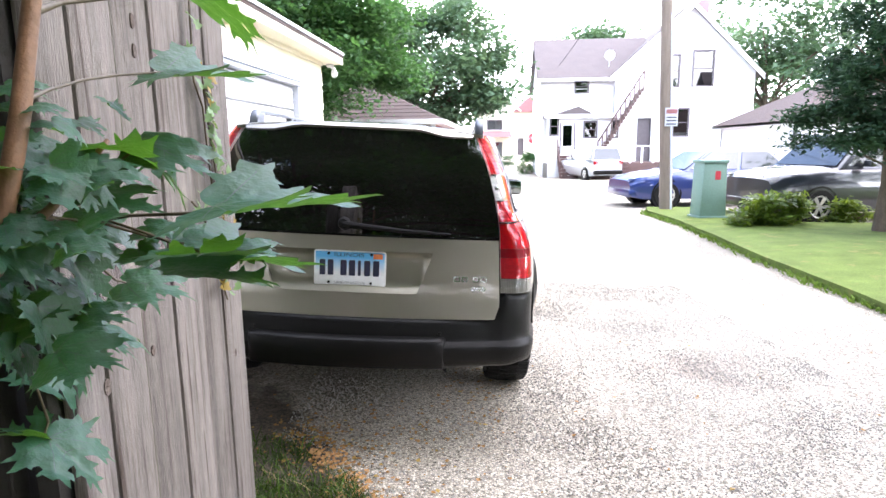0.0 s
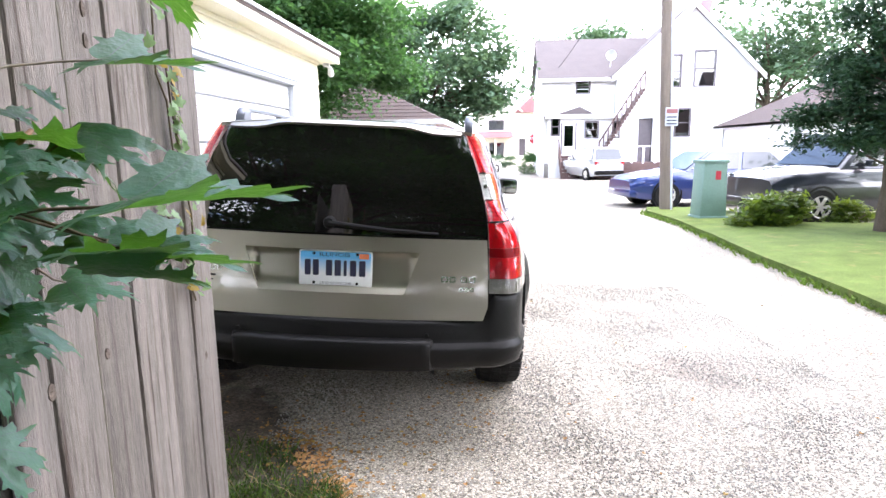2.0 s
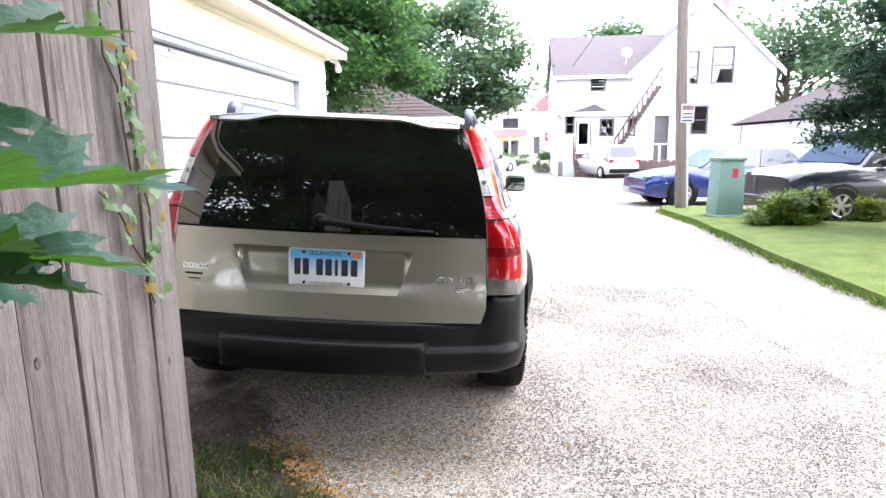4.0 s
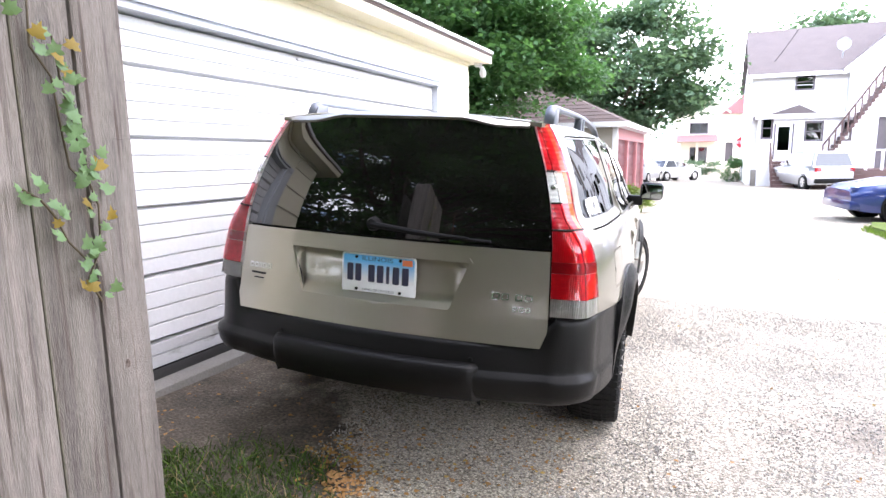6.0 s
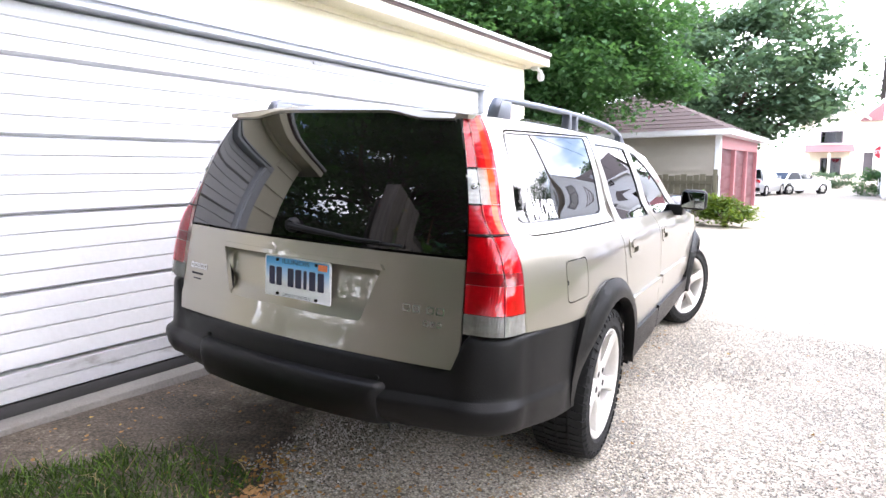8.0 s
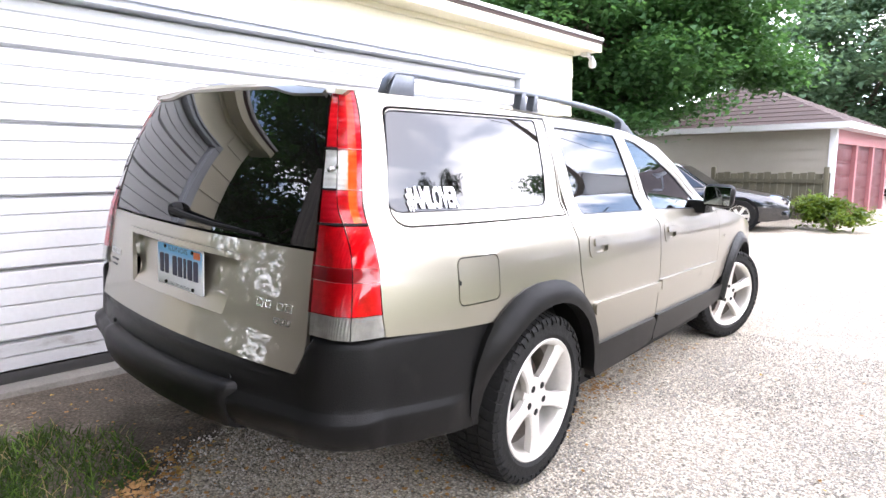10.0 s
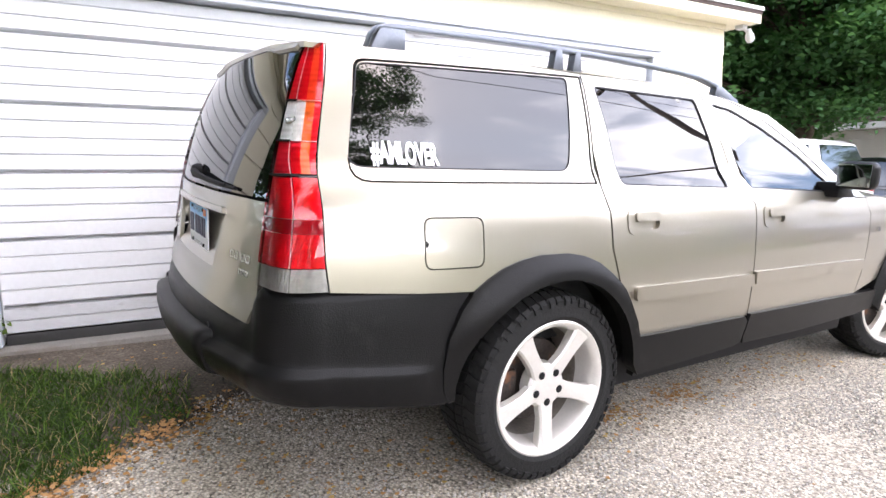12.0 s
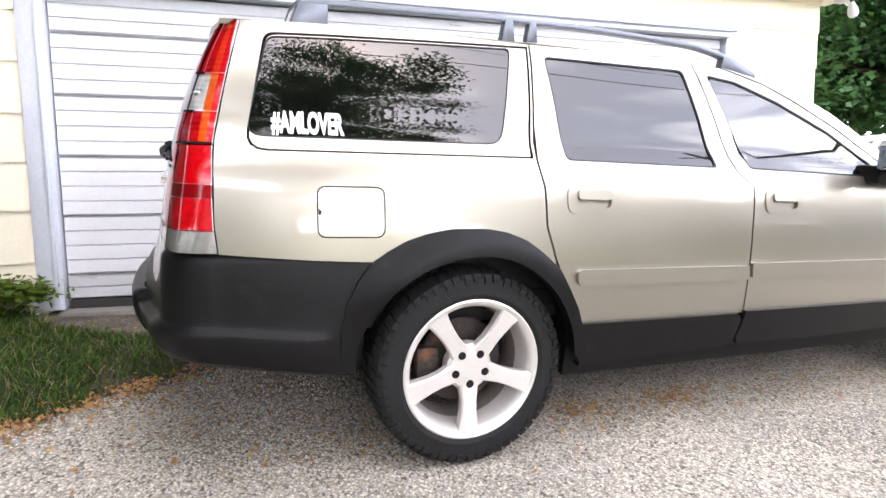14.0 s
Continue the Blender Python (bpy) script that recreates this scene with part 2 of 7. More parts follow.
def tube(points, radii, seg=8, bm=None, caps=True):
    bm = bm or bmesh.new()
    pts = [Vector(p) for p in points]
    if not hasattr(radii, "__len__"):
        radii = [radii] * len(pts)
    rings, side = [], Vector((0.31, 0.17, 0.93))
    for i, p in enumerate(pts):
        d = (pts[min(i + 1, len(pts) - 1)] - pts[max(i - 1, 0)]).normalized()
        u = d.cross(side)
        if u.length < 0.05:
            u = d.cross(Vector((1, 0, 0)))
        u.normalize()
        side = u.cross(d)
        rings.append([bm.verts.new(p + radii[i] * (u * math.cos(2 * math.pi * k / seg) + side * math.sin(2 * math.pi * k / seg))) for k in range(seg)])
    for r, q in zip(rings, rings[1:]):
        for k in range(seg):
            bm.faces.new((r[k], r[(k + 1) % seg], q[(k + 1) % seg], q[k]))
    if caps:
        bm.faces.new(rings[0][::-1])
        bm.faces.new(rings[-1])
    return bm


def lathe(profile, seg=48, axis="x", bm=None, closed=False):
    """Turn an outline of (radius, along) round an axis."""
    bm = bm or bmesh.new()
    rings = []
    for k in range(seg):
        a = 2 * math.pi * k / seg
        c, s = math.cos(a), math.sin(a)
        rings.append([bm.verts.new({"x": (h, r * c, r * s), "z": (r * c, r * s, h)}[axis]) for r, h in profile])
    n = len(profile)
    for k in range(seg):
        p, q = rings[k], rings[(k + 1) % seg]
        for i in range(n if closed else n - 1):
            bm.faces.new((p[i], p[(i + 1) % n], q[(i + 1) % n], q[i]))
    return bm


def smooth_step(a, b, v):
    t = min(1.0, max(0.0, (v - a) / (b - a)))
    return t * t * (3 - 2 * t)


def ground_z(x, y):
    """The ground: tilted where the car stands, and falling gently along the alley."""
    tilt = 0.025 - 0.0523 * (max(x, -0.3) - 0.78) - 0.020 * (y - 1.015)
    w = (1 - smooth_step(5.0, 9.0, y)) * smooth_step(-9, -3, y) * (1 - smooth_step(2.2, 6.0, x)) * smooth_step(-6, -2.0, x)
    return w * tilt - (1 - w) * 0.012 * max(0.0, y - 5)

# ---- ground ----
def steps(knots):
    out = []
    for (a, b, d) in knots:
        n = max(1, round((b - a) / d))
        out += [a + (b - a) * i / n for i in range(n)]
    return out + [knots[-1][1]]


gx = steps([(-400, -60, 60), (-60, -10, 6), (-10, -3, 0.8), (-3, 4, 0.12), (4, 12, 0.5), (12, 60, 6), (60, 400, 60)])
gy = steps([(-400, -60, 60), (-60, -8, 6), (-8, -2, 0.5), (-2, 5, 0.12), (5, 12, 0.5), (12, 60, 4), (60, 900, 70)])
gv = [(x, y, ground_z(x, y) + 0.006 * noise.noise((x * 1.3, y * 1.3, 0)) * (abs(x) < 12 and abs(y) < 14)) for y in gy for x in gx]
nx = len(gx)
gf = [(j * nx + i, j * nx + i + 1, (j + 1) * nx + i + 1, (j + 1) * nx + i) for j in range(len(gy) - 1) for i in range(nx - 1)]

m = M_GROUND = bpy.data.materials.new("worn_asphalt_and_dirt")
m.use_nodes = True
n, l = m.node_tree.nodes, m.node_tree.links
bs = n["Principled BSDF"]
co = n.new("ShaderNodeTexCoord")


def tex(kind, scale, detail=3.0, src=None):
    t = n.new("ShaderNodeTex" + kind)
    t.inputs["Scale"].default_value = scale
    if kind == "Noise":
        t.inputs["Detail"].default_value = detail
    l.new(src or co.outputs["Object"], t.inputs["Vector"])
    return t


def node_math(op, a, b=None, clamp=False):
    t = n.new("ShaderNodeMath")
    t.operation, t.use_clamp = op, clamp
    for i, v in enumerate((a, b)):
        if v is None:
            continue
        if hasattr(v, "is_output"):
            l.new(v, t.inputs[i])
        else:
            t.inputs[i].default_value = v
    return t.outputs[0]


def ramp(src, stops):
    t = n.new("ShaderNodeValToRGB")
    e = t.color_ramp.elements
    while len(e) < len(stops):
        e.new(0.5)
    for el, (p, c) in zip(e, stops):
        el.position, el.color = p, (*c, 1)
    l.new(src, t.inputs["Fac"])
    return t.outputs["Color"]


def mix(f, a, b):
    t = n.new("ShaderNodeMix")
    t.data_type = "RGBA"
    l.new(f, t.inputs["Factor"]), l.new(a, t.inputs["A"]), l.new(b, t.inputs["B"])
    return t.outputs["Result"]


cell = tex("Voronoi", 105)
cell2 = tex("Voronoi", 60)
big, mid = tex("Noise", 0.55, 5), tex("Noise", 5, 6)
sepc = n.new("ShaderNodeSeparateColor")
l.new(cell.outputs["Color"], sepc.inputs[0])
stones = ramp(sepc.outputs[0], [(0.0, (0.12, 0.106, 0.086)), (0.22, (0.345, 0.308, 0.250)), (0.7, (0.515, 0.464, 0.384)), (1.0, (0.67, 0.607, 0.510))])
gap = ramp(cell.outputs["Distance"], [(0.0, (1, 1, 1)), (0.38, (0.86, 0.85, 0.82)), (0.62, (0.20, 0.18, 0.15))])
asph = n.new("ShaderNodeMix")
asph.data_type, asph.blend_type = "RGBA", "MULTIPLY"
asph.inputs["Factor"].default_value = 0.60
l.new(stones, asph.inputs["A"]), l.new(gap, asph.inputs["B"])
wear = ramp(big.outputs["Fac"], [(0.3, (0.80, 0.80, 0.80)), (0.55, (1, 1, 1)), (0.75, (1.15, 1.14, 1.12))])
asph2 = n.new("ShaderNodeMix")
asph2.data_type, asph2.blend_type = "RGBA", "MULTIPLY"
asph2.inputs["Factor"].default_value = 1.0
l.new(asph.outputs["Result"], asph2.inputs["A"]), l.new(wear, asph2.inputs["B"])
grit = tex("Noise", 70, 8)
soil = node_math("ADD", node_math("MULTIPLY", mid.outputs["Fac"], 0.4), node_math("MULTIPLY", grit.outputs["Fac"], 0.6))
dirt = ramp(soil, [(0.36, (0.020, 0.015, 0.010)), (0.47, (0.058, 0.045, 0.032)), (0.58, (0.105, 0.085, 0.062)), (0.70, (0.23, 0.20, 0.16))])
turf = ramp(mid.outputs["Fac"], [(0.3, (0.05, 0.07, 0.02)), (0.6, (0.09, 0.13, 0.035)), (0.8, (0.16, 0.17, 0.06))])
sx = n.new("ShaderNodeSeparateXYZ")
l.new(co.outputs["Object"], sx.inputs[0])
wob = node_math("MULTIPLY_ADD", mid.outputs["Fac"], 0.7)
wob.node.inputs[2].default_value = -0.35
xx, yy = node_math("ADD", sx.outputs["X"], wob), node_math("ADD", sx.outputs["Y"], wob)


def rise(src, a, b):
    t = n.new("ShaderNodeMapRange")
    t.interpolation_type = "SMOOTHSTEP"
    t.inputs["From Min"].default_value, t.inputs["From Max"].default_value = a, b
    l.new(src, t.inputs["Value"])
    return t.outputs["Result"]


# bare dirt beside the garage door and at the fence, turf far out on both sides
skew = node_math("MULTIPLY_ADD", yy, 0.55)
l.new(xx, skew.node.inputs[2])
d1 = node_math("MULTIPLY", rise(skew, 0.06, -0.18), rise(yy, 1.1, 0.5))
d2 = node_math("MULTIPLY", rise(xx, -0.55, -0.8), rise(yy, 5.6, 5.0))
dm = node_math("MAXIMUM", d1, d2)
t1 = node_math("MAXIMUM", rise(xx, 13, 13.6), rise(xx, -9, -9.6))
c1 = mix(dm, asph2.outputs["Result"], dirt)
# an oily stain in the alley
sd = n.new("ShaderNodeVectorMath")
sd.operation = "DISTANCE"
sd.inputs[1].default_value = (2.09, 1.33, -0.03)
l.new(co.outputs["Object"], sd.inputs[0])
spot = node_math("MULTIPLY", rise(node_math("ADD", sd.outputs["Value"], wob), 0.5, 0.1), 0.55)
stain = n.new("ShaderNodeRGB")
stain.outputs[0].default_value = (0.16, 0.13, 0.11, 1)
c2 = mix(spot, c1, stain.outputs[0])
c3 = mix(t1, c2, turf)
l.new(c3, bs.inputs["Base Color"])
bs.inputs["Roughness"].default_value = 0.9
bp = n.new("ShaderNodeBump")
bp.inputs["Strength"].default_value, bp.inputs["Distance"].default_value = 0.5, 0.012
hgt = node_math("ADD", node_math("MULTIPLY", cell.outputs["Distance"], -0.6), node_math("MULTIPLY", cell2.outputs["Distance"], -0.5))
l.new(hgt, bp.inputs["Height"])
l.new(bp.outputs["Normal"], bs.inputs["Normal"])
tagged(put("ground", mesh("ground", gv, gf, 60), M_GROUND), "worn pale asphalt alley with bare dirt and gravel edges", "ground", kind="structure")


# ---- the garage beside the car ----
GZ = 0.17
garage = empty("garage", pose(-1.467, 0, 0, 0, 0, -4.6), "cream lap-sided garage with a wide white door", "garage")
D0, D1, DTOP, GEND, GLEFT = -0.64, 4.03, 2.03, 4.94, -1.18
# walls behind the boards, with the door's opening through them
part("wall", box(-0.16, -0.02, GLEFT, D0 - 0.10, GZ - 0.2, 2.36), M_CREAM, garage)
part("wall", box(-0.16, -0.02, D1 + 0.10, GEND - 0.01, GZ - 0.3, 2.36), M_CREAM, garage)
part("wall", box(-0.16, -0.02, D0 - 0.10, D1 + 0.10, DTOP + 0.03, 2.36), M_CREAM, garage)
part("wall", box(-6.2, -0.16, GEND - 0.14, GEND - 0.01, GZ - 0.3, 2.5), M_CREAM, garage)
part("wall", box(-6.2, -0.16, GLEFT, GLEFT + 0.14, GZ - 0.3, 2.5), M_CREAM, garage)
part("wall", box(-6.34, -6.2, GLEFT, GEND - 0.01, GZ - 0.3, 2.36), M_CREAM, garage)


def lap_board(y0, y1, z0, z1, out=0.0):
    """A clapboard: thicker at its lower edge."""
    return prism([(out, z0), (out + 0.020, z0), (out + 0.008, z1 + 0.012), (out, z1 + 0.012)], "y", y0, y1)


for z0 in (GZ - 0.1, 0.43, 0.743, 1.03, 1.311, 1.604, 1.884, 2.17):
    z1 = min(2.36, z0 + 0.29 if z0 > 0.2 else 0.43)
    part("siding_board", lap_board(GLEFT, D0 - 0.145, z0, z1, -0.02), M_CREAM, garage, smooth=0)
for z0 in (-0.1, 0.165, 0.445, 0.725, 1.005, 1.285, 1.565, 1.845, 2.125):
    z1 = min(2.36, z0 + 0.29)
    part("siding_board", lap_board(D1 + 0.135, GEND, z0, z1, -0.02), M_CREAM, garage, smooth=0)
part("siding_board", lap_board(D0 - 0.14, D1 + 0.135, 2.10, 2.36, -0.02), M_CREAM, garage, smooth=0)
# door casing: a flat board and a raised bead
for y0, y1 in ((D0 - 0.14, D0), (D1, D1 + 0.13)):
    part("door_casing", box(-0.14, 0.012, y0, y1, GZ - 0.03, DTOP + 0.07, 0.004), M_GREY_TRIM, garage)
part("door_casing", box(-0.14, 0.016, D0 - 0.14, D1 + 0.13, DTOP, DTOP + 0.075, 0.004), M_GREY_TRIM, garage)
part("casing_bead", box(0.012, 0.028, D0 - 0.045, D0 - 0.022, GZ, DTOP, 0.004), M_GREY_TRIM, garage)
part("casing_bead", box(0.014, 0.034, D0 - 0.02, D1 + 0.03, DTOP + 0.002, DTOP + 0.024, 0.004), M_GREY_TRIM, garage)
part("casing_bead", box(0.014, 0.040, D0 - 0.05, D1 + 0.08, DTOP + 0.045, DTOP + 0.066, 0.004), M_GREY_TRIM, garage)
# sectional door: horizontal sections with three grooves each
door = part("garage_door", box(-0.10, -0.085, D0, D1, GZ, DTOP), M_WHITE_PAINT, garage, "white painted sectional door with horizontal grooves")
seams = [GZ + 0.02, 0.345, 0.705, 1.065, 1.425, 1.785, DTOP]
for i, (a, b) in enumerate(zip(seams, seams[1:])):
    nb = max(1, round((b - a) / 0.095))
    prof = []
    for k in range(nb):
        p, q = a + 0.002 + (b - a - 0.003) * k / nb, a + 0.002 + (b - a - 0.003) * (k + 1) / nb
        lo_, hi_ = (-0.060 if k == 0 else -0.053), (-0.066 if k == nb - 1 else -0.053)
        prof += [(lo_, p + (0.004 if k == 0 else 0.0)), (-0.044, p + (0.012 if k == 0 else 0.006)), (-0.0465, q - (0.012 if k == nb - 1 else 0.006)), (hi_, q - (0.005 if k == nb - 1 else 0.0005))]
    prof += [(-0.085, b - 0.002), (-0.085, a + 0.003)]
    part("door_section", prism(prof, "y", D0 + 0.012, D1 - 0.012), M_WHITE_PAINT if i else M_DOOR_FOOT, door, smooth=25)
part("bottom_seal", box(-0.09, -0.045, D0 + 0.01, D1 - 0.01, GZ - 0.06, GZ + 0.022, 0.008), M_RUBBER_SEAL, door)
part("door_handle", box(-0.045, -0.03, 1.80, 1.88, 1.985, 2.005, 0.004), M_WHITE_PAINT, door, "small painted latch plate")
part("sill", box(-0.12, 0.085, D0 - 0.02, D1 + 0.02, GZ - 0.25, GZ - 0.035, 0.01), M_CONCRETE, garage, "worn concrete door sill")
# roof with overhanging eave
RY0, RY1 = GLEFT - 0.2, GEND + 0.225
rp = [(0.205, 2.525), (-3.1, 3.63), (-6.4, 2.525), (-6.4, 2.465), (-3.1, 3.56), (0.205, 2.465)]
part("roof", prism([(x, z) for x, z in rp], "y", RY0, RY1), M_ROOF_BROWN, garage, smooth=0)
part("fascia", box(0.165, 0.20, RY0, RY1, 2.388, 2.510, 0.004), M_CREAM, garage)
part("gutter_edge", box(0.20, 0.217, RY0, RY1 + 0.01, 2.498, 2.532, 0.004), M_WHITE_PAINT, garage)
part("soffit", box(-0.16, 0.165, RY0, RY1 - 0.01, 2.392, 2.406), M_CREAM, garage)
part("frieze_board", box(-0.012, 0.010, GLEFT, GEND, 2.352, 2.392, 0.003), M_CREAM, garage)
part("rake_board", prism([(0.20, 2.40), (-3.1, 3.50), (-3.1, 3.60), (0.20, 2.50)], "y", RY1 - 0.03, RY1 - 0.004), M_CREAM, garage, smooth=0)
part("gable", prism([(-0.02, 2.36), (-3.1, 3.44), (-6.3, 2.36)], "y", GEND - 0.12, GEND - 0.02), M_CREAM, garage, smooth=0)
lamp = empty("security_light", pose(-1.00, 5.06, 2.375), "small white twin-bulb security light under the eave", "lamp")
part("mount", box(-0.04, 0.04, -0.04, 0.04, -0.02, 0.03, 0.01), M_WHITE_PAINT, lamp)
part("neck", tube([(0.0, 0.03, 0), (0.02, 0.06, -0.03)], 0.016), M_WHITE_PAINT, lamp)
part("bulb", lathe([(0.0, -0.13), (0.028, -0.12), (0.04, -0.095), (0.038, -0.06), (0.022, -0.02), (0.02, 0.0), (0.0, 0.0)], 16, "z"), M_WHITE_PAINT, lamp, m=pose(0.03, 0.07, -0.01, 20, 0, 0))

# ---- board fence at the garage corner ----
FX = -0.07
NEAR = pose(0.015, 0.0399, -0.0022, 0.299, -0.246, 0.304)
fence = empty("board_fence", NEAR @ pose(FX, -0.9, 0), "grey weathered vertical board fence beside the alley", "fence")
part("rail", box(-0.10, -0.062, -2.6, -0.02, 0.42, 0.51), M_FENCE, fence)
part("rail", box(-0.10, -0.062, -2.6, -0.02, 1.55, 1.64), M_FENCE, fence)
part("fence_post", box(-0.12, -0.022, -0.10, -0.004, 0.0, 1.93, 0.006), M_FENCE, fence)
# added strip: its dark colour paints the shade in the gaps
part("fence_backing", box(-0.060, -0.030, -0.70, -0.06, 0.10, 1.90), M_FENCE_SHADED, fence, "added dark strip that paints shade into the board gaps")
BOARDS = (0.0, -0.118, -0.240, -0.362, -0.486, -0.602, -0.682)
for i, (b0, b1) in enumerate(zip(BOARDS, BOARDS[1:])):
    off = (0.0, -0.003, 0.002, -0.002, 0.002, -0.001)[i]
    fb = part("fence_board", box(-0.022 + off, off, b1 + 0.0022, b0 - 0.0022, 0.06, 1.93 + 0.01 * (i % 2), 0.003), M_FENCE, fence)
    if i in (1, 3):
        part("moss_line", box(off - 0.006, off + 0.0006, b1 + 0.0021, b1 + 0.0021 + 0.003, 0.07, 1.90), M_FENCE_MOSS, fb, "thin green line of moss")


def knot(y, z, ry_, rz_, seed):
    """A dark grain knot: a few flat rings round an eye."""
    rnd = random.Random(seed)
    bm = bmesh.new()
    ring = [bm.verts.new((0.0007, y + 0.9 + ry_ * (1 + 0.07 * rnd.gauss(0, 1)) * math.cos(a), z + rz_ * (1 + 0.05 * rnd.gauss(0, 1)) * math.sin(a))) for a in np.linspace(0, 2 * math.pi, 15)[:-1]]
    eye = bm.verts.new((0.0010, y + 0.9, z))
    rim = [bm.verts.new((-0.004, v.co.y, v.co.z)) for v in ring]
    for k in range(14):
        bm.faces.new((ring[k], ring[(k + 1) % 14], eye))
        bm.faces.new((rim[k], rim[(k + 1) % 14], ring[(k + 1) % 14], ring[k]))
    return bm


for i, (y, z, a, b) in enumerate([(-1.187, 0.926, 0.008, 0.018), (-1.505, 1.017, 0.009, 0.014), (-1.445, 1.589, 0.007, 0.016), (-1.318, 1.604, 0.006, 0.013), (-1.495, 1.015, 0.008, 0.012), (-0.969, 0.88, 0.006, 0.01), (-1.32, 1.554, 0.006, 0.012), (-1.358, 1.024, 0.006, 0.01)]):
    part("knot", knot(y, z, a, b, i), M_KNOT, fence, "dark wood knot")
yb = -0.25
# boards set back, their shade painted in as a darker colour
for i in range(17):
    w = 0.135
    part("fence_board", box(-0.30, -0.28, yb - w + 0.006, yb - 0.002, 0.06, 1.93, 0.004), M_FENCE_SHADED, fence, "set-back board with shade put into its dark colour")
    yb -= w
part("fence_post", box(-0.28, -0.10, -0.70, -0.66, 0.0, 1.90, 0.006), M_FENCE_SHADED, fence)

# ---- the estate car ----
from mathutils.geometry import delaunay_2d_cdt

M_PAINT = mat("champagne_metallic", (0.325, 0.297, 0.246), 0.38, 0.92, 0.03, 2, 900, 0.02, coat=0.8)
M_CLAD = mat("grey_black_plastic", (0.0056, 0.0054, 0.0054), 0.37, 0, 0.25, 4, 260, 0.14, spec=0.15, dirt=(0.014, 0.0135, 0.013), dirt_at=0.66)
M_TYRE = mat("tyre_rubber", (0.0095, 0.0093, 0.0091), 0.75, 0, 0.3, 10, 120, 0.25, spec=0.22, dirt=(0.020, 0.0185, 0.017), dirt_at=0.66)
M_RIM = mat("painted_alloy", (0.60, 0.575, 0.535), 0.36, 0.45, 0.06, 8, 90, 0.03, coat=0.3, dirt=(0.42, 0.35, 0.28), dirt_at=0.7)
M_STEEL = mat("rusty_steel", (0.045, 0.036, 0.032), 0.6, 0.6, 0.4, 12, 90, 0.2, dirt=(0.16, 0.07, 0.035), dirt_at=0.55)
M_BLACK = mat("matt_black", (0.007, 0.007, 0.0075), 0.6, 0, 0.2, 6, 90, 0.05, spec=0.15)
M_TRIM = mat("window_rubber", (0.014, 0.014, 0.015), 0.45, 0, 0.1, 6, 90, 0.02, spec=0.2)
M_SEAT = mat("dark_seat_cloth", (0.011, 0.011, 0.012), 0.9, 0, 0.25, 6, 200, 0.2)
M_RAIL = mat("grey_roof_rail", (0.13, 0.142, 0.165), 0.34, 0.5, 0.1, 6, 120, 0.05)
M_CHROME = mat("chrome_badge", (0.55, 0.55, 0.54), 0.25, 1.0, 0.05, 6, 60, 0.0)
M_MIRROR = mat("mirror_glass", (0.42, 0.46, 0.46), 0.03, 1.0, 0.0, 2, 20, 0.0)
M_GLASS_REAR = glass("privacy_glass", (0.018, 0.020, 0.020), 1.85, dust=0.010)
M_GLASS_SIDE = glass("side_glass", (0.04, 0.044, 0.044), 1.72, dust=0.006)
M_GLASS_FRONT = glass("front_glass", (0.42, 0.47, 0.45), 1.9)
M_PLATE = mat("plate_white", (0.78, 0.79, 0.80), 0.4, 0, 0.04, 8, 60, 0.02)
M_PLATE_BLUE = mat("plate_blue", (0.14, 0.45, 0.74), 0.4, 0, 0.1, 8, 60, 0.02)
pn, pl_ = M_PLATE_BLUE.node_tree.nodes, M_PLATE_BLUE.node_tree.links
pco, psep, pmap, pmix = (pn.new("ShaderNode" + k) for k in ("TexCoord", "SeparateXYZ", "MapRange", "Mix"))
pmix.data_type = "RGBA"
pmap.inputs["From Min"].default_value, pmap.inputs["From Max"].default_value = 0.785, 0.850
pmix.inputs["A"].default_value, pmix.inputs["B"].default_value = (0.78, 0.79, 0.80, 1), (0.10, 0.42, 0.74, 1)
pl_.new(pco.outputs["Object"], psep.inputs[0])
pl_.new(psep.outputs["Z"], pmap.inputs["Value"])
pl_.new(pmap.outputs["Result"], pmix.inputs["Factor"])
pl_.new(pmix.outputs["Result"], pn["Principled BSDF"].inputs["Base Color"])
M_INK = mat("plate_ink", (0.02, 0.02, 0.05), 0.5, 0, 0.1, 8, 60, 0.0)
M_STICKER = mat("white_vinyl", (0.85, 0.85, 0.85), 0.5, 0, 0.03, 8, 60, 0.0)
M_ORANGE = mat("orange_sticker", (0.75, 0.20, 0.07), 0.5, 0, 0.1, 8, 60, 0.0)


M_LENS_RED = glass("red_lens", (0.87, 0.040, 0.072), 1.5)
M_LENS_DEEP = glass("deep_red_lens", (0.80, 0.05, 0.09), 1.5)
M_LENS_LIT = glass("lit_red_lens", (0.98, 0.34, 0.11), 1.4)
M_LENS_SCARLET = glass("scarlet_lens", (0.98, 0.20, 0.10), 1.4)
M_LENS_CLEAR = glass("clear_lens", (0.90, 0.90, 0.89), 1.45)


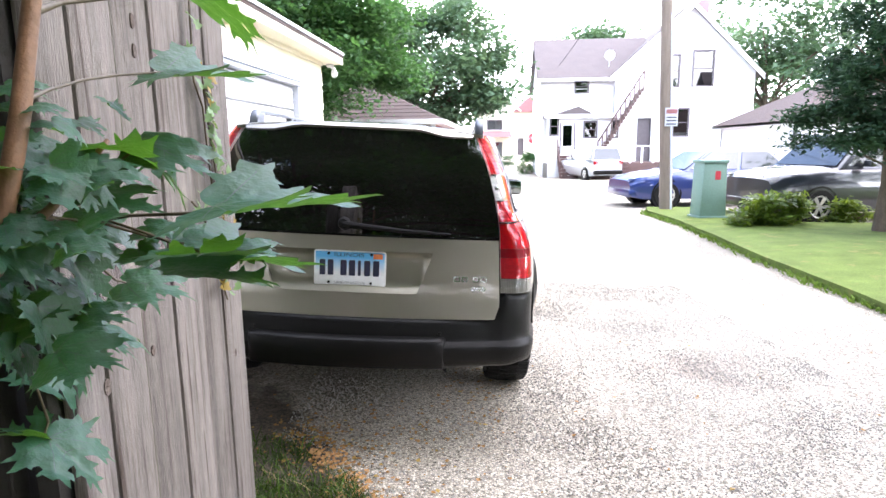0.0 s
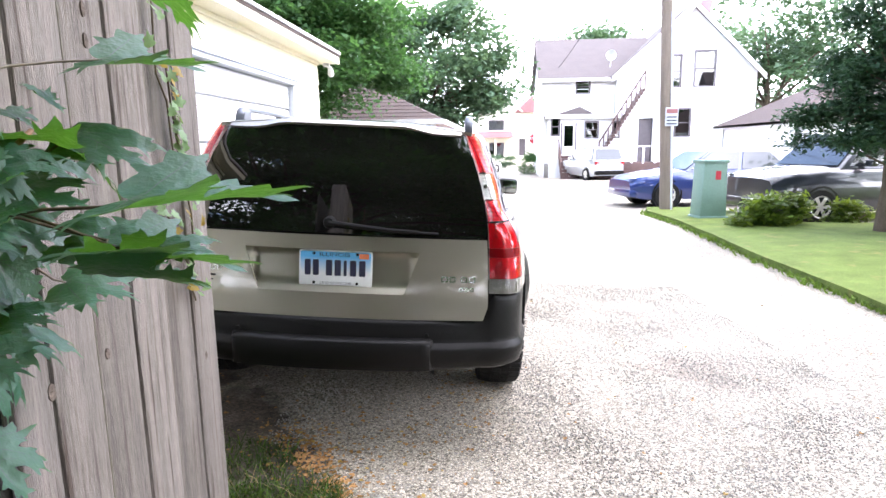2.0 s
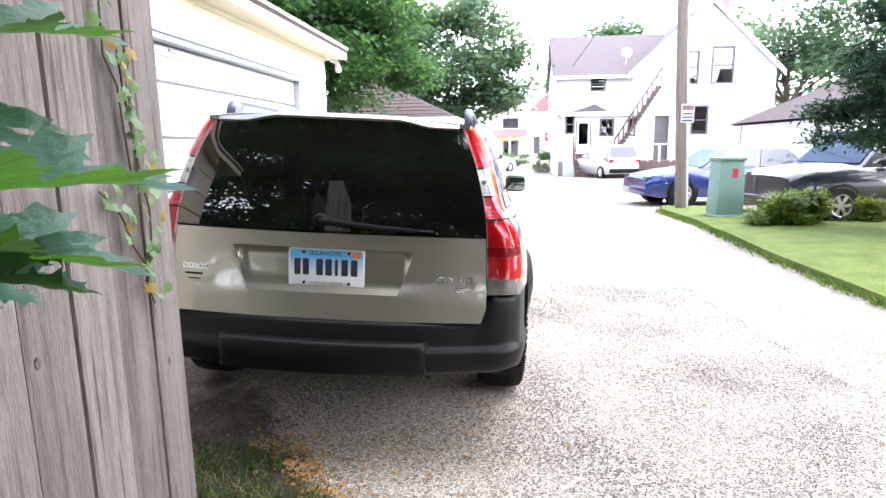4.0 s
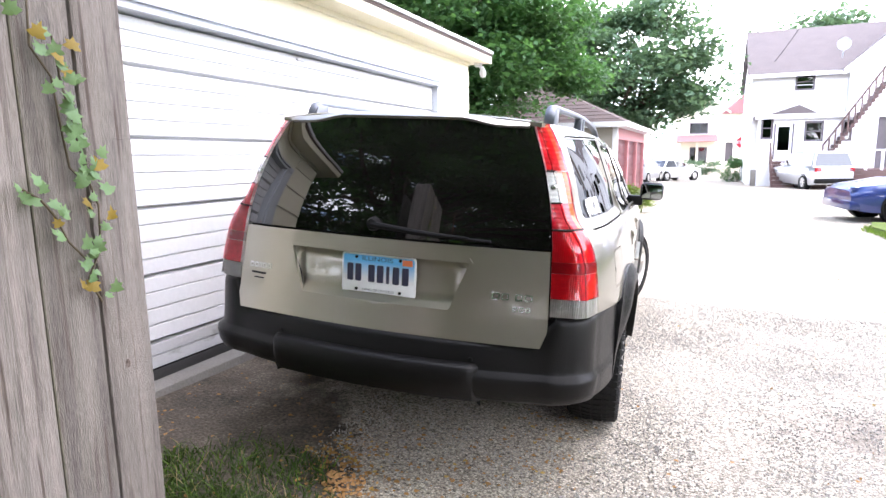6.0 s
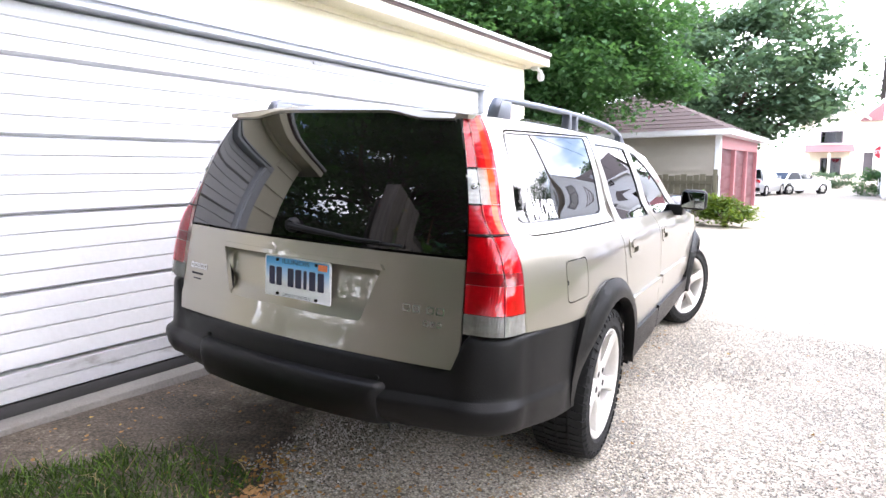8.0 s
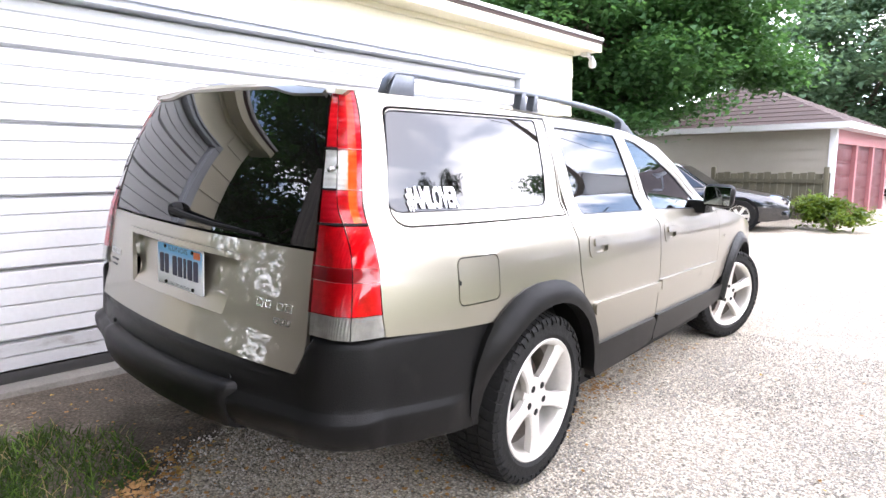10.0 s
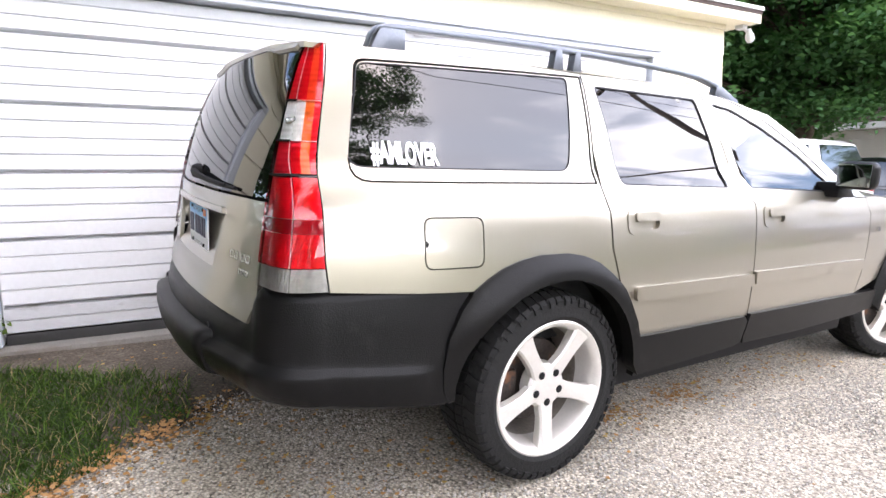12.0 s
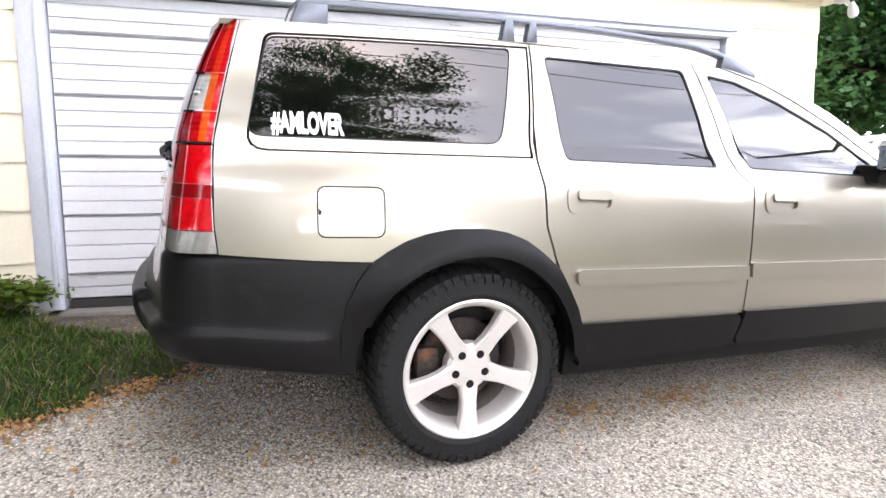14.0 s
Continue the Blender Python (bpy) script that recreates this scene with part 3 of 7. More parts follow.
def reflector(name, col, scale, depth, axis="X"):
    """A pressed silver reflector with fine ribs, seen through a lens."""
    m = mat(name, col, 0.5, 0.1, 0.25, 14, 60, 0.0, spec=0.5)
    n, l = m.node_tree.nodes, m.node_tree.links
    wv, co, bp = n.new("ShaderNodeTexWave"), n.new("ShaderNodeTexCoord"), n.new("ShaderNodeBump")
    wv.bands_direction = axis
    wv.inputs["Scale"].default_value = scale
    wv.inputs["Distortion"].default_value = 0.6
    bp.inputs["Strength"].default_value, bp.inputs["Distance"].default_value = 0.4, depth
    l.new(co.outputs["Object"], wv.inputs["Vector"])
    l.new(wv.outputs["Fac"], bp.inputs["Height"])
    l.new(bp.outputs["Normal"], n["Principled BSDF"].inputs["Normal"])
    return m


M_REFLECT = reflector("lamp_reflector", (0.82, 0.82, 0.80), 42, 0.002)
M_REFLECT_FLAT = reflector("lamp_reflector_plain", (0.84, 0.84, 0.82), 20, 0.004, "Z")
M_REFLECT_DIM = reflector("lamp_reflector_ribbed", (0.34, 0.33, 0.31), 42, 0.006)
M_HOUSING = mat("lamp_housing", (0.42, 0.41, 0.41), 0.5, 0.2, 0.2, 12, 60, 0.0)

M_BARREL = mat("brake_dusted_barrel", (0.20, 0.175, 0.15), 0.5, 0.4, 0.3, 8, 90, 0.1)
car = empty("estate_car", pose(0.0145, 0.0090, 0.0774, -1.1385, 2.977, 0.4697), "champagne gold estate car with black plastic cladding, parked by the garage", "car")

SZ = (0.15, 0.3, 0.45, 0.62, 0.77, 0.9, 0.96, 1.01, 1.06, 1.2, 1.36, 1.40, 1.46)
SX = (0.86, 0.88, 0.890, 0.895, 0.888, 0.870, 0.850, 0.820, 0.785, 0.737, 0.666, 0.636, 0.55)


def curve(v, ks, vs):
    """A smooth curve through a few knots."""
    i = int(min(max(np.searchsorted(ks, v) - 1, 0), len(ks) - 2))
    h = ks[i + 1] - ks[i]
    t = min(1.0, max(0.0, (v - ks[i]) / h))
    m0 = (vs[i + 1] - vs[max(i - 1, 0)]) / (ks[i + 1] - ks[max(i - 1, 0)]) * h
    j = min(i + 2, len(ks) - 1)
    m1 = (vs[j] - vs[i]) / (ks[j] - ks[i]) * h
    return (2 * t**3 - 3 * t**2 + 1) * vs[i] + (t**3 - 2 * t**2 + t) * m0 + (3 * t**2 - 2 * t**3) * vs[i + 1] + (t**3 - t**2) * m1


def side_flat(y, z):
    return curve(z, SZ, SX) - 0.09 * (max(0, 1.6 - y) / 1.6) ** 2 - 0.16 * (max(0, y - 3.4) / 1.3) ** 2.2 - 0.036 * (max(0, 0.62 - y) / 0.40) ** 1.6


RZ = (0.5, 0.60, 0.672, 0.690, 0.75, 0.945, 1.1, 1.25, 1.39, 1.44)
RY = (0.012, 0.020, 0.0385, 0.0435, 0.05, 0.08, 0.117, 0.168, 0.235, 0.262)
CORNER = 0.065


def rear_flat(x, z):
    return curve(z, RZ, RY) + 0.055 * (x / 0.65) ** 2


def corner_at(z):
    x = side_flat(0.2, z)
    return x, rear_flat(x, z)


def side_x(y, z):
    xc, yc = corner_at(z)
    q = min(1.0, max(0.0, (yc + CORNER - y) / CORNER))
    w = q / 0.70 if q < 0.70 else 1.0
    return side_flat(y, z) * (1 - w) + xc * w - CORNER * (1 - math.sqrt(max(0, 1 - q * q)))


def rear_y(x, z):
    xc, yc = corner_at(z)
    q = min(1.0, max(0.0, (abs(x) - (xc - CORNER)) / CORNER))
    return rear_flat(min(abs(x), xc), z) + CORNER * (1 - math.sqrt(max(0, 1 - q * q)))


def on_side(sign):
    return lambda y, z: Vector((sign * side_x(y, z), y, z))


def on_rear(x, z):
    return Vector((x, rear_y(x, z), z))


ROOF_Y = (0.24, 0.6, 1.2, 1.7, 2.1, 2.45)
ROOF_E = (1.386, 1.392, 1.398, 1.398, 1.382, 1.330)
ROOF_C = (1.412, 1.445, 1.475, 1.482, 1.465, 1.415)


def on_roof(x, y):
    e, c = curve(y, ROOF_Y, ROOF_E), curve(y, ROOF_Y, ROOF_C)
    w = side_flat(y, e)
    return Vector((x, y, c - (c - e) * min(1.0, abs(x) / w) ** 2.4))


def inside(p, poly):
    r, j = False, len(poly) - 1
    for i in range(len(poly)):
        a, b = poly[i], poly[j]
        if (a[1] > p[1]) != (b[1] > p[1]) and p[0] < (b[0] - a[0]) * (p[1] - a[1]) / (b[1] - a[1]) + a[0]:
            r = not r
        j = i
    return r


def dense(poly, step):
    out = []
    for a, b in zip(poly, list(poly[1:]) + [poly[0]]):
        k = max(1, int(math.hypot(b[0] - a[0], b[1] - a[1]) / step))
        out += [(a[0] + (b[0] - a[0]) * i / k, a[1] + (b[1] - a[1]) * i / k) for i in range(k)]
    return out


def rounded(poly, r, seg=4):
    """Round the corners of an outline; r is one radius or one for each corner."""
    out, n = [], len(poly)
    for i in range(n):
        p, a, b = Vector(poly[i]), Vector(poly[i - 1]), Vector(poly[(i + 1) % n])
        rr = r[i] if hasattr(r, "__len__") else r
        if rr <= 0:
            out.append(tuple(p))
            continue
        u, v = (a - p), (b - p)
        d = min(rr, u.length * 0.45, v.length * 0.45)
        s, e = p + u.normalized() * d, p + v.normalized() * d
        for k in range(seg + 1):
            t = k / seg
            out.append(tuple((1 - t) ** 2 * s + 2 * t * (1 - t) * p + t * t * e))
    return out


def sheet(poly, place, holes=(), step=0.05, off=0.0, thick=0.012, bm=None, lip=0.0, single=False):
    """A panel pressed to a curved form: an outline with holes, laid on a surface, with thickness and its edges turned in."""
    bm = bm or bmesh.new()
    loops = [dense(poly, step)] + [dense(h, step) for h in holes]
    pts, edges = [], []
    for lp in loops:
        k = len(pts)
        pts += [Vector(p) for p in lp]
        edges += [(k + i, k + (i + 1) % len(lp)) for i in range(len(lp))]
    xs, ys = [p[0] for p in poly], [p[1] for p in poly]
    gx0, gy0 = min(xs), min(ys)
    for i in range(1, int((max(xs) - gx0) / step) + 1):
        for j in range(1, int((max(ys) - gy0) / step) + 1):
            p = (gx0 + i * step + 0.0007 * (j % 3), gy0 + j * step)
            if inside(p, poly) and not any(inside(p, h) for h in holes):
                if all((p[0] - q[0]) ** 2 + (p[1] - q[1]) ** 2 > (step * 0.45) ** 2 for lp in loops for q in lp):
                    pts.append(Vector(p))
    vs, es, fs = delaunay_2d_cdt(pts, edges, [], 0, 1e-6)[:3]
    keep = []
    for f in fs:
        c = (sum(vs[i][0] for i in f) / 3, sum(vs[i][1] for i in f) / 3)
        if inside(c, poly) and not any(inside(c, h) for h in holes):
            keep.append(tuple(f))
    e = 1e-3
    top, low = {}, {}
    for i in {i for f in keep for i in f}:
        u, v = vs[i]
        p = place(u, v)
        nrm = (place(u + e, v) - place(u - e, v)).cross(place(u, v + e) - place(u, v - e))
        nrm.normalize()
        if nrm.dot(Vector((p.x, 0.15 * (p.y - 1.6), (p.z - 0.75) * 0.8))) < 0:
            nrm = -nrm
        top[i] = bm.verts.new(p + nrm * off)
        low[i] = None if single else bm.verts.new(p + nrm * (off - thick))
    count = {}
    for f in keep:
        bm.faces.new([top[i] for i in f])
        if single:
            continue
        bm.faces.new([low[i] for i in reversed(f)])
        for a, b in ((f[0], f[1]), (f[1], f[2]), (f[2], f[0])):
            count[frozenset((a, b))] = count.get(frozenset((a, b)), 0) + 1
    for k, c in count.items():
        if c == 1:
            a, b = tuple(k)
            bm.faces.new((top[a], top[b], low[b], low[a]))
    return bm


# -- outlines on the side, in (y, z) --
CUT_C = [(1.252, 1.392), (1.230, 1.18), (1.214, 1.006), (1.226, 0.92), (1.232, 0.796), (1.27, 0.686), (1.332, 0.552), (1.376, 0.466)]
CUT_B = [(1.952, 1.392), (1.999, 1.203), (2.054, 0.995), (2.118, 0.935), (2.108, 0.79), (2.106, 0.621), (2.107, 0.462)]
CUT_A = [(3.16, 0.955), (3.192, 0.874), (3.165, 0.70), (3.14, 0.585), (3.10, 0.462)]
G = 0.007


def shift(poly, d):
    return [(y + d, z) for y, z in poly]


HUB_R, HUB_F, HUB_Z = 1.0, 3.745, 0.335


def arc(cy, cz, r, a0, a1, n=14, squash=1.0):
    return [(cy + r * math.cos(radians(a0 + (a1 - a0) * i / n)), cz + squash * r * math.sin(radians(a0 + (a1 - a0) * i / n))) for i in range(n + 1)]


ARCH_OUT = [(1.376, 0.452), (1.346, 0.532), (1.272, 0.659), (1.212, 0.712), (1.155, 0.752), (1.09, 0.777), (1.02, 0.789), (0.91, 0.789), (0.835, 0.777), (0.769, 0.756), (0.715, 0.727), (0.668, 0.694)]
ARCH_IN = []
for a in np.linspace(-2, 196, 24):
    r = 0.352 + 0.024 * smooth_step(10, 85, a) + 0.009 * smooth_step(95, 150, a)
    ARCH_IN.append((HUB_R + r * math.cos(radians(a)), HUB_Z + r * math.sin(radians(a))))
LAMP_EDGE = [(0.247, 0.715), (0.238, 0.796), (0.238, 0.948), (0.242, 1.025), (0.274, 1.186), (0.322, 1.386)]
QWIN = rounded([(0.322, 1.045), (1.108, 1.050), (1.178, 1.372), (0.392, 1.342)], (0.05, 0.05, 0.02, 0.03))
QTRIM = rounded([(0.318, 1.004), (1.206, 1.010), (1.246, 1.384), (0.386, 1.352)], (0.06, 0.004, 0.004, 0.03))
RWIN = rounded([(1.329, 1.008), (1.972, 1.000), (1.900, 1.358), (1.300, 1.355)], 0.02)
FWIN = rounded([(2.128, 1.000), (2.80, 0.985), (2.835, 1.04), (2.62, 1.158), (2.355, 1.270), (2.15, 1.335), (2.01, 1.350)], (0.02, 0.03, 0.02, 0, 0, 0, 0.02))
FUEL = rounded([(0.514, 0.768), (0.702, 0.768), (0.702, 0.909), (0.514, 0.909)], 0.025)
FUELHOLE = rounded([(0.510, 0.764), (0.706, 0.764), (0.706, 0.913), (0.510, 0.913)], 0.028)
QUARTER = LAMP_EDGE + [(0.6, 1.392), (0.9, 1.396)] + CUT_C[:6] + ARCH_OUT[2:] + [(0.5, 0.700)]
RDOOR = shift(CUT_C, G) + [(1.45, 0.466), (2.06, 0.462)] + [(y, z) for y, z in CUT_B[::-1]] + [(1.7, 1.398), (1.5, 1.398)]
FDOOR = shift(CUT_B, G)[::-1] + [(2.1, 1.382), (2.3, 1.333), (2.45, 1.272), (2.66, 1.172), (2.84, 1.075), (2.96, 1.0), (3.04, 0.958)] + CUT_A
PILLAR_A = [(2.1, 1.388), (2.3, 1.352), (2.45, 1.330), (2.66, 1.235), (2.86, 1.125), (3.05, 1.02), (3.16, 0.962), (3.05, 0.962), (2.965, 1.004), (2.845, 1.08), (2.665, 1.178), (2.455, 1.278), (2.3, 1.339)]
ARCH_F = arc(HUB_F, HUB_Z, 0.385, -8, 188, 20)
ARCH_F_OUT = arc(HUB_F, HUB_Z, 0.455, 6, 172, 20)
FENDER = [(3.108, 0.468), (3.145, 0.585), (3.170, 0.70), (3.197, 0.874), (3.165, 0.958), (3.36, 0.958), (3.8, 0.905), (4.2, 0.835), (4.45, 0.765), (4.60, 0.70), (4.62, 0.58), (4.30, 0.52)] + [p for p in ARCH_F_OUT if p[1] > 0.5 or (p[0] < 3.4 and p[1] > 0.468)]

for sign, tone in ((1, M_GLASS_SIDE), (-1, M_GLASS_SIDE)):
    S = on_side(sign)
    part("rear_quarter_panel", sheet(QUARTER, S, [QTRIM, FUELHOLE] if sign > 0 else [QTRIM], 0.045), M_PAINT, car, smooth=40)
    CUPS = [rounded([(y0 + 0.038, 0.856), (y0 + 0.166, 0.856), (y0 + 0.166, 0.915), (y0 + 0.038, 0.915)], 0.022) for y0 in (1.310, 2.172)]
    rd = part("rear_door", sheet(RDOOR, S, [RWIN, CUPS[0]], 0.045), M_PAINT, car, smooth=40)
    fd = part("front_door", sheet(FDOOR, S, [FWIN, CUPS[1]], 0.045), M_PAINT, car, smooth=40)
    part("windscreen_pillar", sheet(PILLAR_A, S, (), 0.05), M_PAINT, car, smooth=40)
    part("front_fender", sheet(FENDER, S, (), 0.05), M_PAINT, car, smooth=40)
    part("quarter_window_surround", sheet(rounded([(0.325, 1.0105), (1.199, 1.0165), (1.238, 1.377), (0.393, 1.3455)], (0.058, 0.004, 0.004, 0.03)), S, [QWIN], 0.028, -0.002, 0.01), M_PAINT, car, smooth=40)
    qw = part("quarter_window", sheet(QWIN, S, (), 0.028, -0.004, 0.003), tone, car, "dark privacy glass pane", smooth=60)
    part("window_seal", sheet(QWIN, S, [rounded([(0.3255, 1.0485), (1.1055, 1.0535), (1.1745, 1.3688), (0.395, 1.339)], (0.048, 0.048, 0.019, 0.028))], 0.028, -0.001, 0.004), M_TRIM, qw, smooth=40)
    part("window_pane", sheet(RWIN, S, (), 0.03, -0.006, 0.003), tone, rd, "dark privacy glass pane", smooth=60)
    part("window_seal", sheet(RWIN, S, [rounded([(1.335, 1.014), (1.965, 1.006), (1.895, 1.353), (1.306, 1.351)], 0.019)], 0.03, -0.002, 0.006), M_TRIM, rd, smooth=40)
    part("window_pane", sheet(FWIN, S, (), 0.06, -0.006, 0.003), M_GLASS_FRONT, fd, smooth=60)
    part("window_seal", sheet(FWIN, S, [rounded([(2.134, 1.007), (2.795, 0.993), (2.824, 1.04), (2.614, 1.153), (2.352, 1.264), (2.149, 1.329), (2.017, 1.344)], (0.02, 0.03, 0.02, 0, 0, 0, 0.02))], 0.06, -0.002, 0.006), M_TRIM, fd, smooth=40)
    # mouldings on the doors
    for d, y0, y1 in ((rd, 1.352, 2.100), (fd, 2.114, 3.118)):
        ln = sheet(rounded([(y0, 0.602), (y1, 0.594), (y1 - 0.005, 0.646), (y0 - 0.004, 0.655)], (0.02 if d is rd else 0.004, 0.004, 0.004, 0.02 if d is rd else 0.004)), S, (), 0.05, 0.017, 0.020)
        part("side_moulding", ln, M_PAINT, d, smooth=40)
    # handles: dished surround and a flap
    for d, y0 in ((rd, 1.310), (fd, 2.172)):
        w = 0.178
        ring = rounded([(y0, 0.838), (y0 + w, 0.838), (y0 + w, 0.928), (y0, 0.928)], 0.032)
        inner = rounded([(y0 + 0.038, 0.856), (y0 + w - 0.012, 0.856), (y0 + w - 0.012, 0.915), (y0 + 0.038, 0.915)], 0.022)
        part("handle_surround", sheet(ring, S, [inner], 0.03, 0.004, 0.008), M_PAINT, d, smooth=40)
        part("handle_cup", sheet(rounded([(y0 + 0.030, 0.848), (y0 + w - 0.004, 0.848), (y0 + w - 0.004, 0.923), (y0 + 0.030, 0.923)], 0.02), S, (), 0.03, -0.012, 0.004), M_PAINT, d, smooth=40)
        part("door_handle", sheet(rounded([(y0 + 0.036, 0.883), (y0 + w - 0.014, 0.883), (y0 + w - 0.014, 0.914), (y0 + 0.036, 0.914)], 0.012), S, (), 0.03, 0.012, 0.012), M_PAINT, d, smooth=40)
    # black sill cladding
    part("sill_cladding", sheet([(1.382, 0.468), (2.07, 0.464), (2.092, 0.44), (2.066, 0.352), (2.0, 0.338), (1.384, 0.318)], S, (), 0.05, 0.016, 0.03), M_CLAD, car, smooth=40)
    part("sill_cladding", sheet([(2.112, 0.470), (3.07, 0.464), (3.315, 0.466), (3.335, 0.37), (3.12, 0.352), (2.5, 0.338), (2.086, 0.345), (2.078, 0.37)], S, (), 0.05, 0.016, 0.03), M_CLAD, car, smooth=40)
    part("sill", sheet([(1.37, 0.40), (3.14, 0.40), (3.14, 0.25), (1.37, 0.25)], S, (), 0.08, -0.05, 0.03), M_BLACK, car, smooth=40)
    # wheel-arch flares, rolled: a proud band with a turned lip
    def flare(hy, ro):
        def at(y, z):
            p = S(y, z)
            r = math.hypot(y - hy, z - HUB_Z)
            p.x += sign * 0.030 * smooth_step(ro, 0.395, r) * (smooth_step(0.46, 0.66, z) if y < hy and hy < 2 else 1.0)
            return p
        return at
    band = [(1.380, 0.332), (1.380, 0.40)] + ARCH_OUT + [(0.628, 0.64), (0.592, 0.56), (0.578, 0.47), (0.584, 0.40), (0.600, 0.362)] + [p for p in ARCH_IN[::-1] if p[1] > 0.328 and (p[0] > 1 or p[1] > 0.36)]
    part("wheel_arch_flare", sheet(band, flare(HUB_R, 0.475), (), 0.022, 0.008, 0.05), M_CLAD, car, smooth=50)
    bandf = [p for p in ARCH_F_OUT] + [p for p in ARCH_F[::-1] if p[1] > 0.33]
    part("wheel_arch_flare", sheet(bandf, flare(HUB_F, 0.455), (), 0.022, 0.008, 0.05), M_CLAD, car, smooth=50)
    # tail lamp: side face and rear face, in stacked lenses
    lamp_car = part("tail_lamp", sheet([(0.20, 0.72), (0.236, 0.72), (0.230, 0.95), (0.265, 1.186), (0.312, 1.38), (0.29, 1.38), (0.22, 1.15), (0.19, 0.95)], S, (), 0.04, -0.02, 0.01), M_BLACK, car, "tall red and clear tail lamp")
    INX = lambda z: curve(z, (0.70, 0.78, 1.02, 1.216, 1.39), (0.646, 0.642, 0.624, 0.580, 0.512))
    EDGE = lambda z: curve(z, [p[1] for p in LAMP_EDGE], [p[0] for p in LAMP_EDGE]) - 0.004
    zone = ((0.717, 0.778, M_LENS_CLEAR, M_REFLECT_DIM, "clear ribbed lens"), (0.780, 0.868, M_LENS_RED, M_REFLECT, "red lens"), (0.869, 0.905, M_LENS_DEEP, M_HOUSING, "dark red band"), (0.906, 1.012, M_LENS_RED, M_REFLECT, "red lens"), (1.018, 1.105, M_LENS_DEEP, M_REFLECT_FLAT, "deep red lens"), (1.107, 1.215, M_LENS_CLEAR, M_REFLECT_FLAT, "clear lens"), (1.217, 1.384, M_LENS_RED, M_REFLECT_FLAT, "red lens"))
    for z0, z1, lm, rm, words in zone:
        zz = [z0 + (z1 - z0) * k / 6 for k in range(7)]
        def mid_x(z):
            return corner_at(z)[0] - CORNER * 0.293
        def mid_y(z):
            return corner_at(z)[1] + CORNER * 0.293
        face = [(sign * INX(z), z) for z in zz] + [(sign * mid_x(z), z) for z in zz[::-1]]
        flank = [(mid_y(z), z) for z in zz] + [(EDGE(z), z) for z in zz[::-1]]
        if z0 < 1.015:
            lens_ob = part("lens", sheet(flank, S, (), 0.025, 0.008, 0.0, sheet(face, on_rear, (), 0.025, 0.008, 0.0, single=True), single=True), lm, lamp_car, words, smooth=50)
        else:
            # the upper lamp wraps the corner; beyond it a light-tinted strip and a red outer edge
            def at_share(z, f):
                return mid_y(z) + f * (EDGE(z) - mid_y(z))
            def strip(f0, f1):
                return [(at_share(z, f0), z) for z in zz] + [(at_share(z, f1), z) for z in zz[::-1]]
            lens_ob = part("lens", sheet(strip(0, 0.38), S, (), 0.02, 0.008, 0.0, sheet(face, on_rear, (), 0.025, 0.008, 0.0, single=True), single=True), lm, lamp_car, words, smooth=50)
            # orange tint stands in for sunlight shining through the red lens
            part("lens", sheet(strip(0.38, 0.74), S, (), 0.02, 0.008, 0.0, single=True), M_LENS_LIT if z0 < 1.2 else M_LENS_SCARLET, lamp_car, "side lens, tinted orange for light through red", smooth=50)
            part("lens", sheet(strip(0.74, 1), S, (), 0.02, 0.008, 0.0, single=True), M_LENS_RED, lamp_car, "red outer lens edge", smooth=50)
        inset = -0.003 if rm is not M_HOUSING else 0.0
        part("reflector", sheet(flank, S, (), 0.03, inset + 0.004, 0.003, sheet(face, on_rear, (), 0.025, inset, 0.003)), rm, lens_ob, smooth=50)
        if lm is M_LENS_CLEAR and z0 > 1:
            # bulb bowl behind the clear window
            cx, cz = sign * 0.5 * (INX(1.16) + mid_x(1.16)), 0.5 * (z0 + z1)
            part("bulb", lathe([(0.0, -0.012), (0.008, -0.010), (0.011, -0.002), (0.010, 0.008), (0.016, 0.012), (0.0, 0.014)], 14, "x"), M_CHROME, lens_ob, m=pose(cx, rear_y(cx, cz) + 0.006, cz, 0, 0, 90))
        if z0 < 1.215 and z0 > 1.0:
            part("lens_divider", sheet([(sign * INX(z1 + 0.001), z1 - 0.001), (sign * INX(z1), z1 + 0.003), (sign * mid_x(z1), z1 + 0.003), (sign * mid_x(z1), z1 - 0.001)], on_rear, (), 0.03, 0.009, 0.006), M_BLACK, lens_ob, smooth=40)
    part("lens_seam", sheet([(sign * INX(1.015), 1.0125), (sign * INX(1.015), 1.0175), (sign * (corner_at(1.015)[0] - 0.019), 1.0175), (sign * (corner_at(1.015)[0] - 0.019), 1.0125)], on_rear, (), 0.03, 0.009, 0.012), M_BLACK, lamp_car, smooth=40)
    part("lens_seam", sheet([(corner_at(1.015)[1] + 0.019, 1.0125), (EDGE(1.015), 1.0125), (EDGE(1.015), 1.0175), (corner_at(1.015)[1] + 0.019, 1.0175)], S, (), 0.03, 0.009, 0.012), M_BLACK, lamp_car, smooth=40)
    # roof rail on three feet
    rx = 0.535
    railo = empty("roof_rail", Matrix.Identity(4), "", "")
    railo.parent = car
    def rail_pt(y, dz):
        return (sign * (rx + 0.03 * smooth_step(0.4, 1.4, y)), y, on_roof(rx, y).z + dz)
    prof = [(0.455, 0.0), (0.468, 0.035), (0.49, 0.058), (0.53, 0.064), (2.05, 0.052), (2.2, 0.04), (2.36, 0.004), (2.40, -0.008)]
    pr = dense([(y, d) for y, d in prof], 0.06)
    pr = [p for p in pr if p[0] >= 0.455][:max(2, [i for i, p in enumerate(pr) if p[0] >= 2.39][0])]
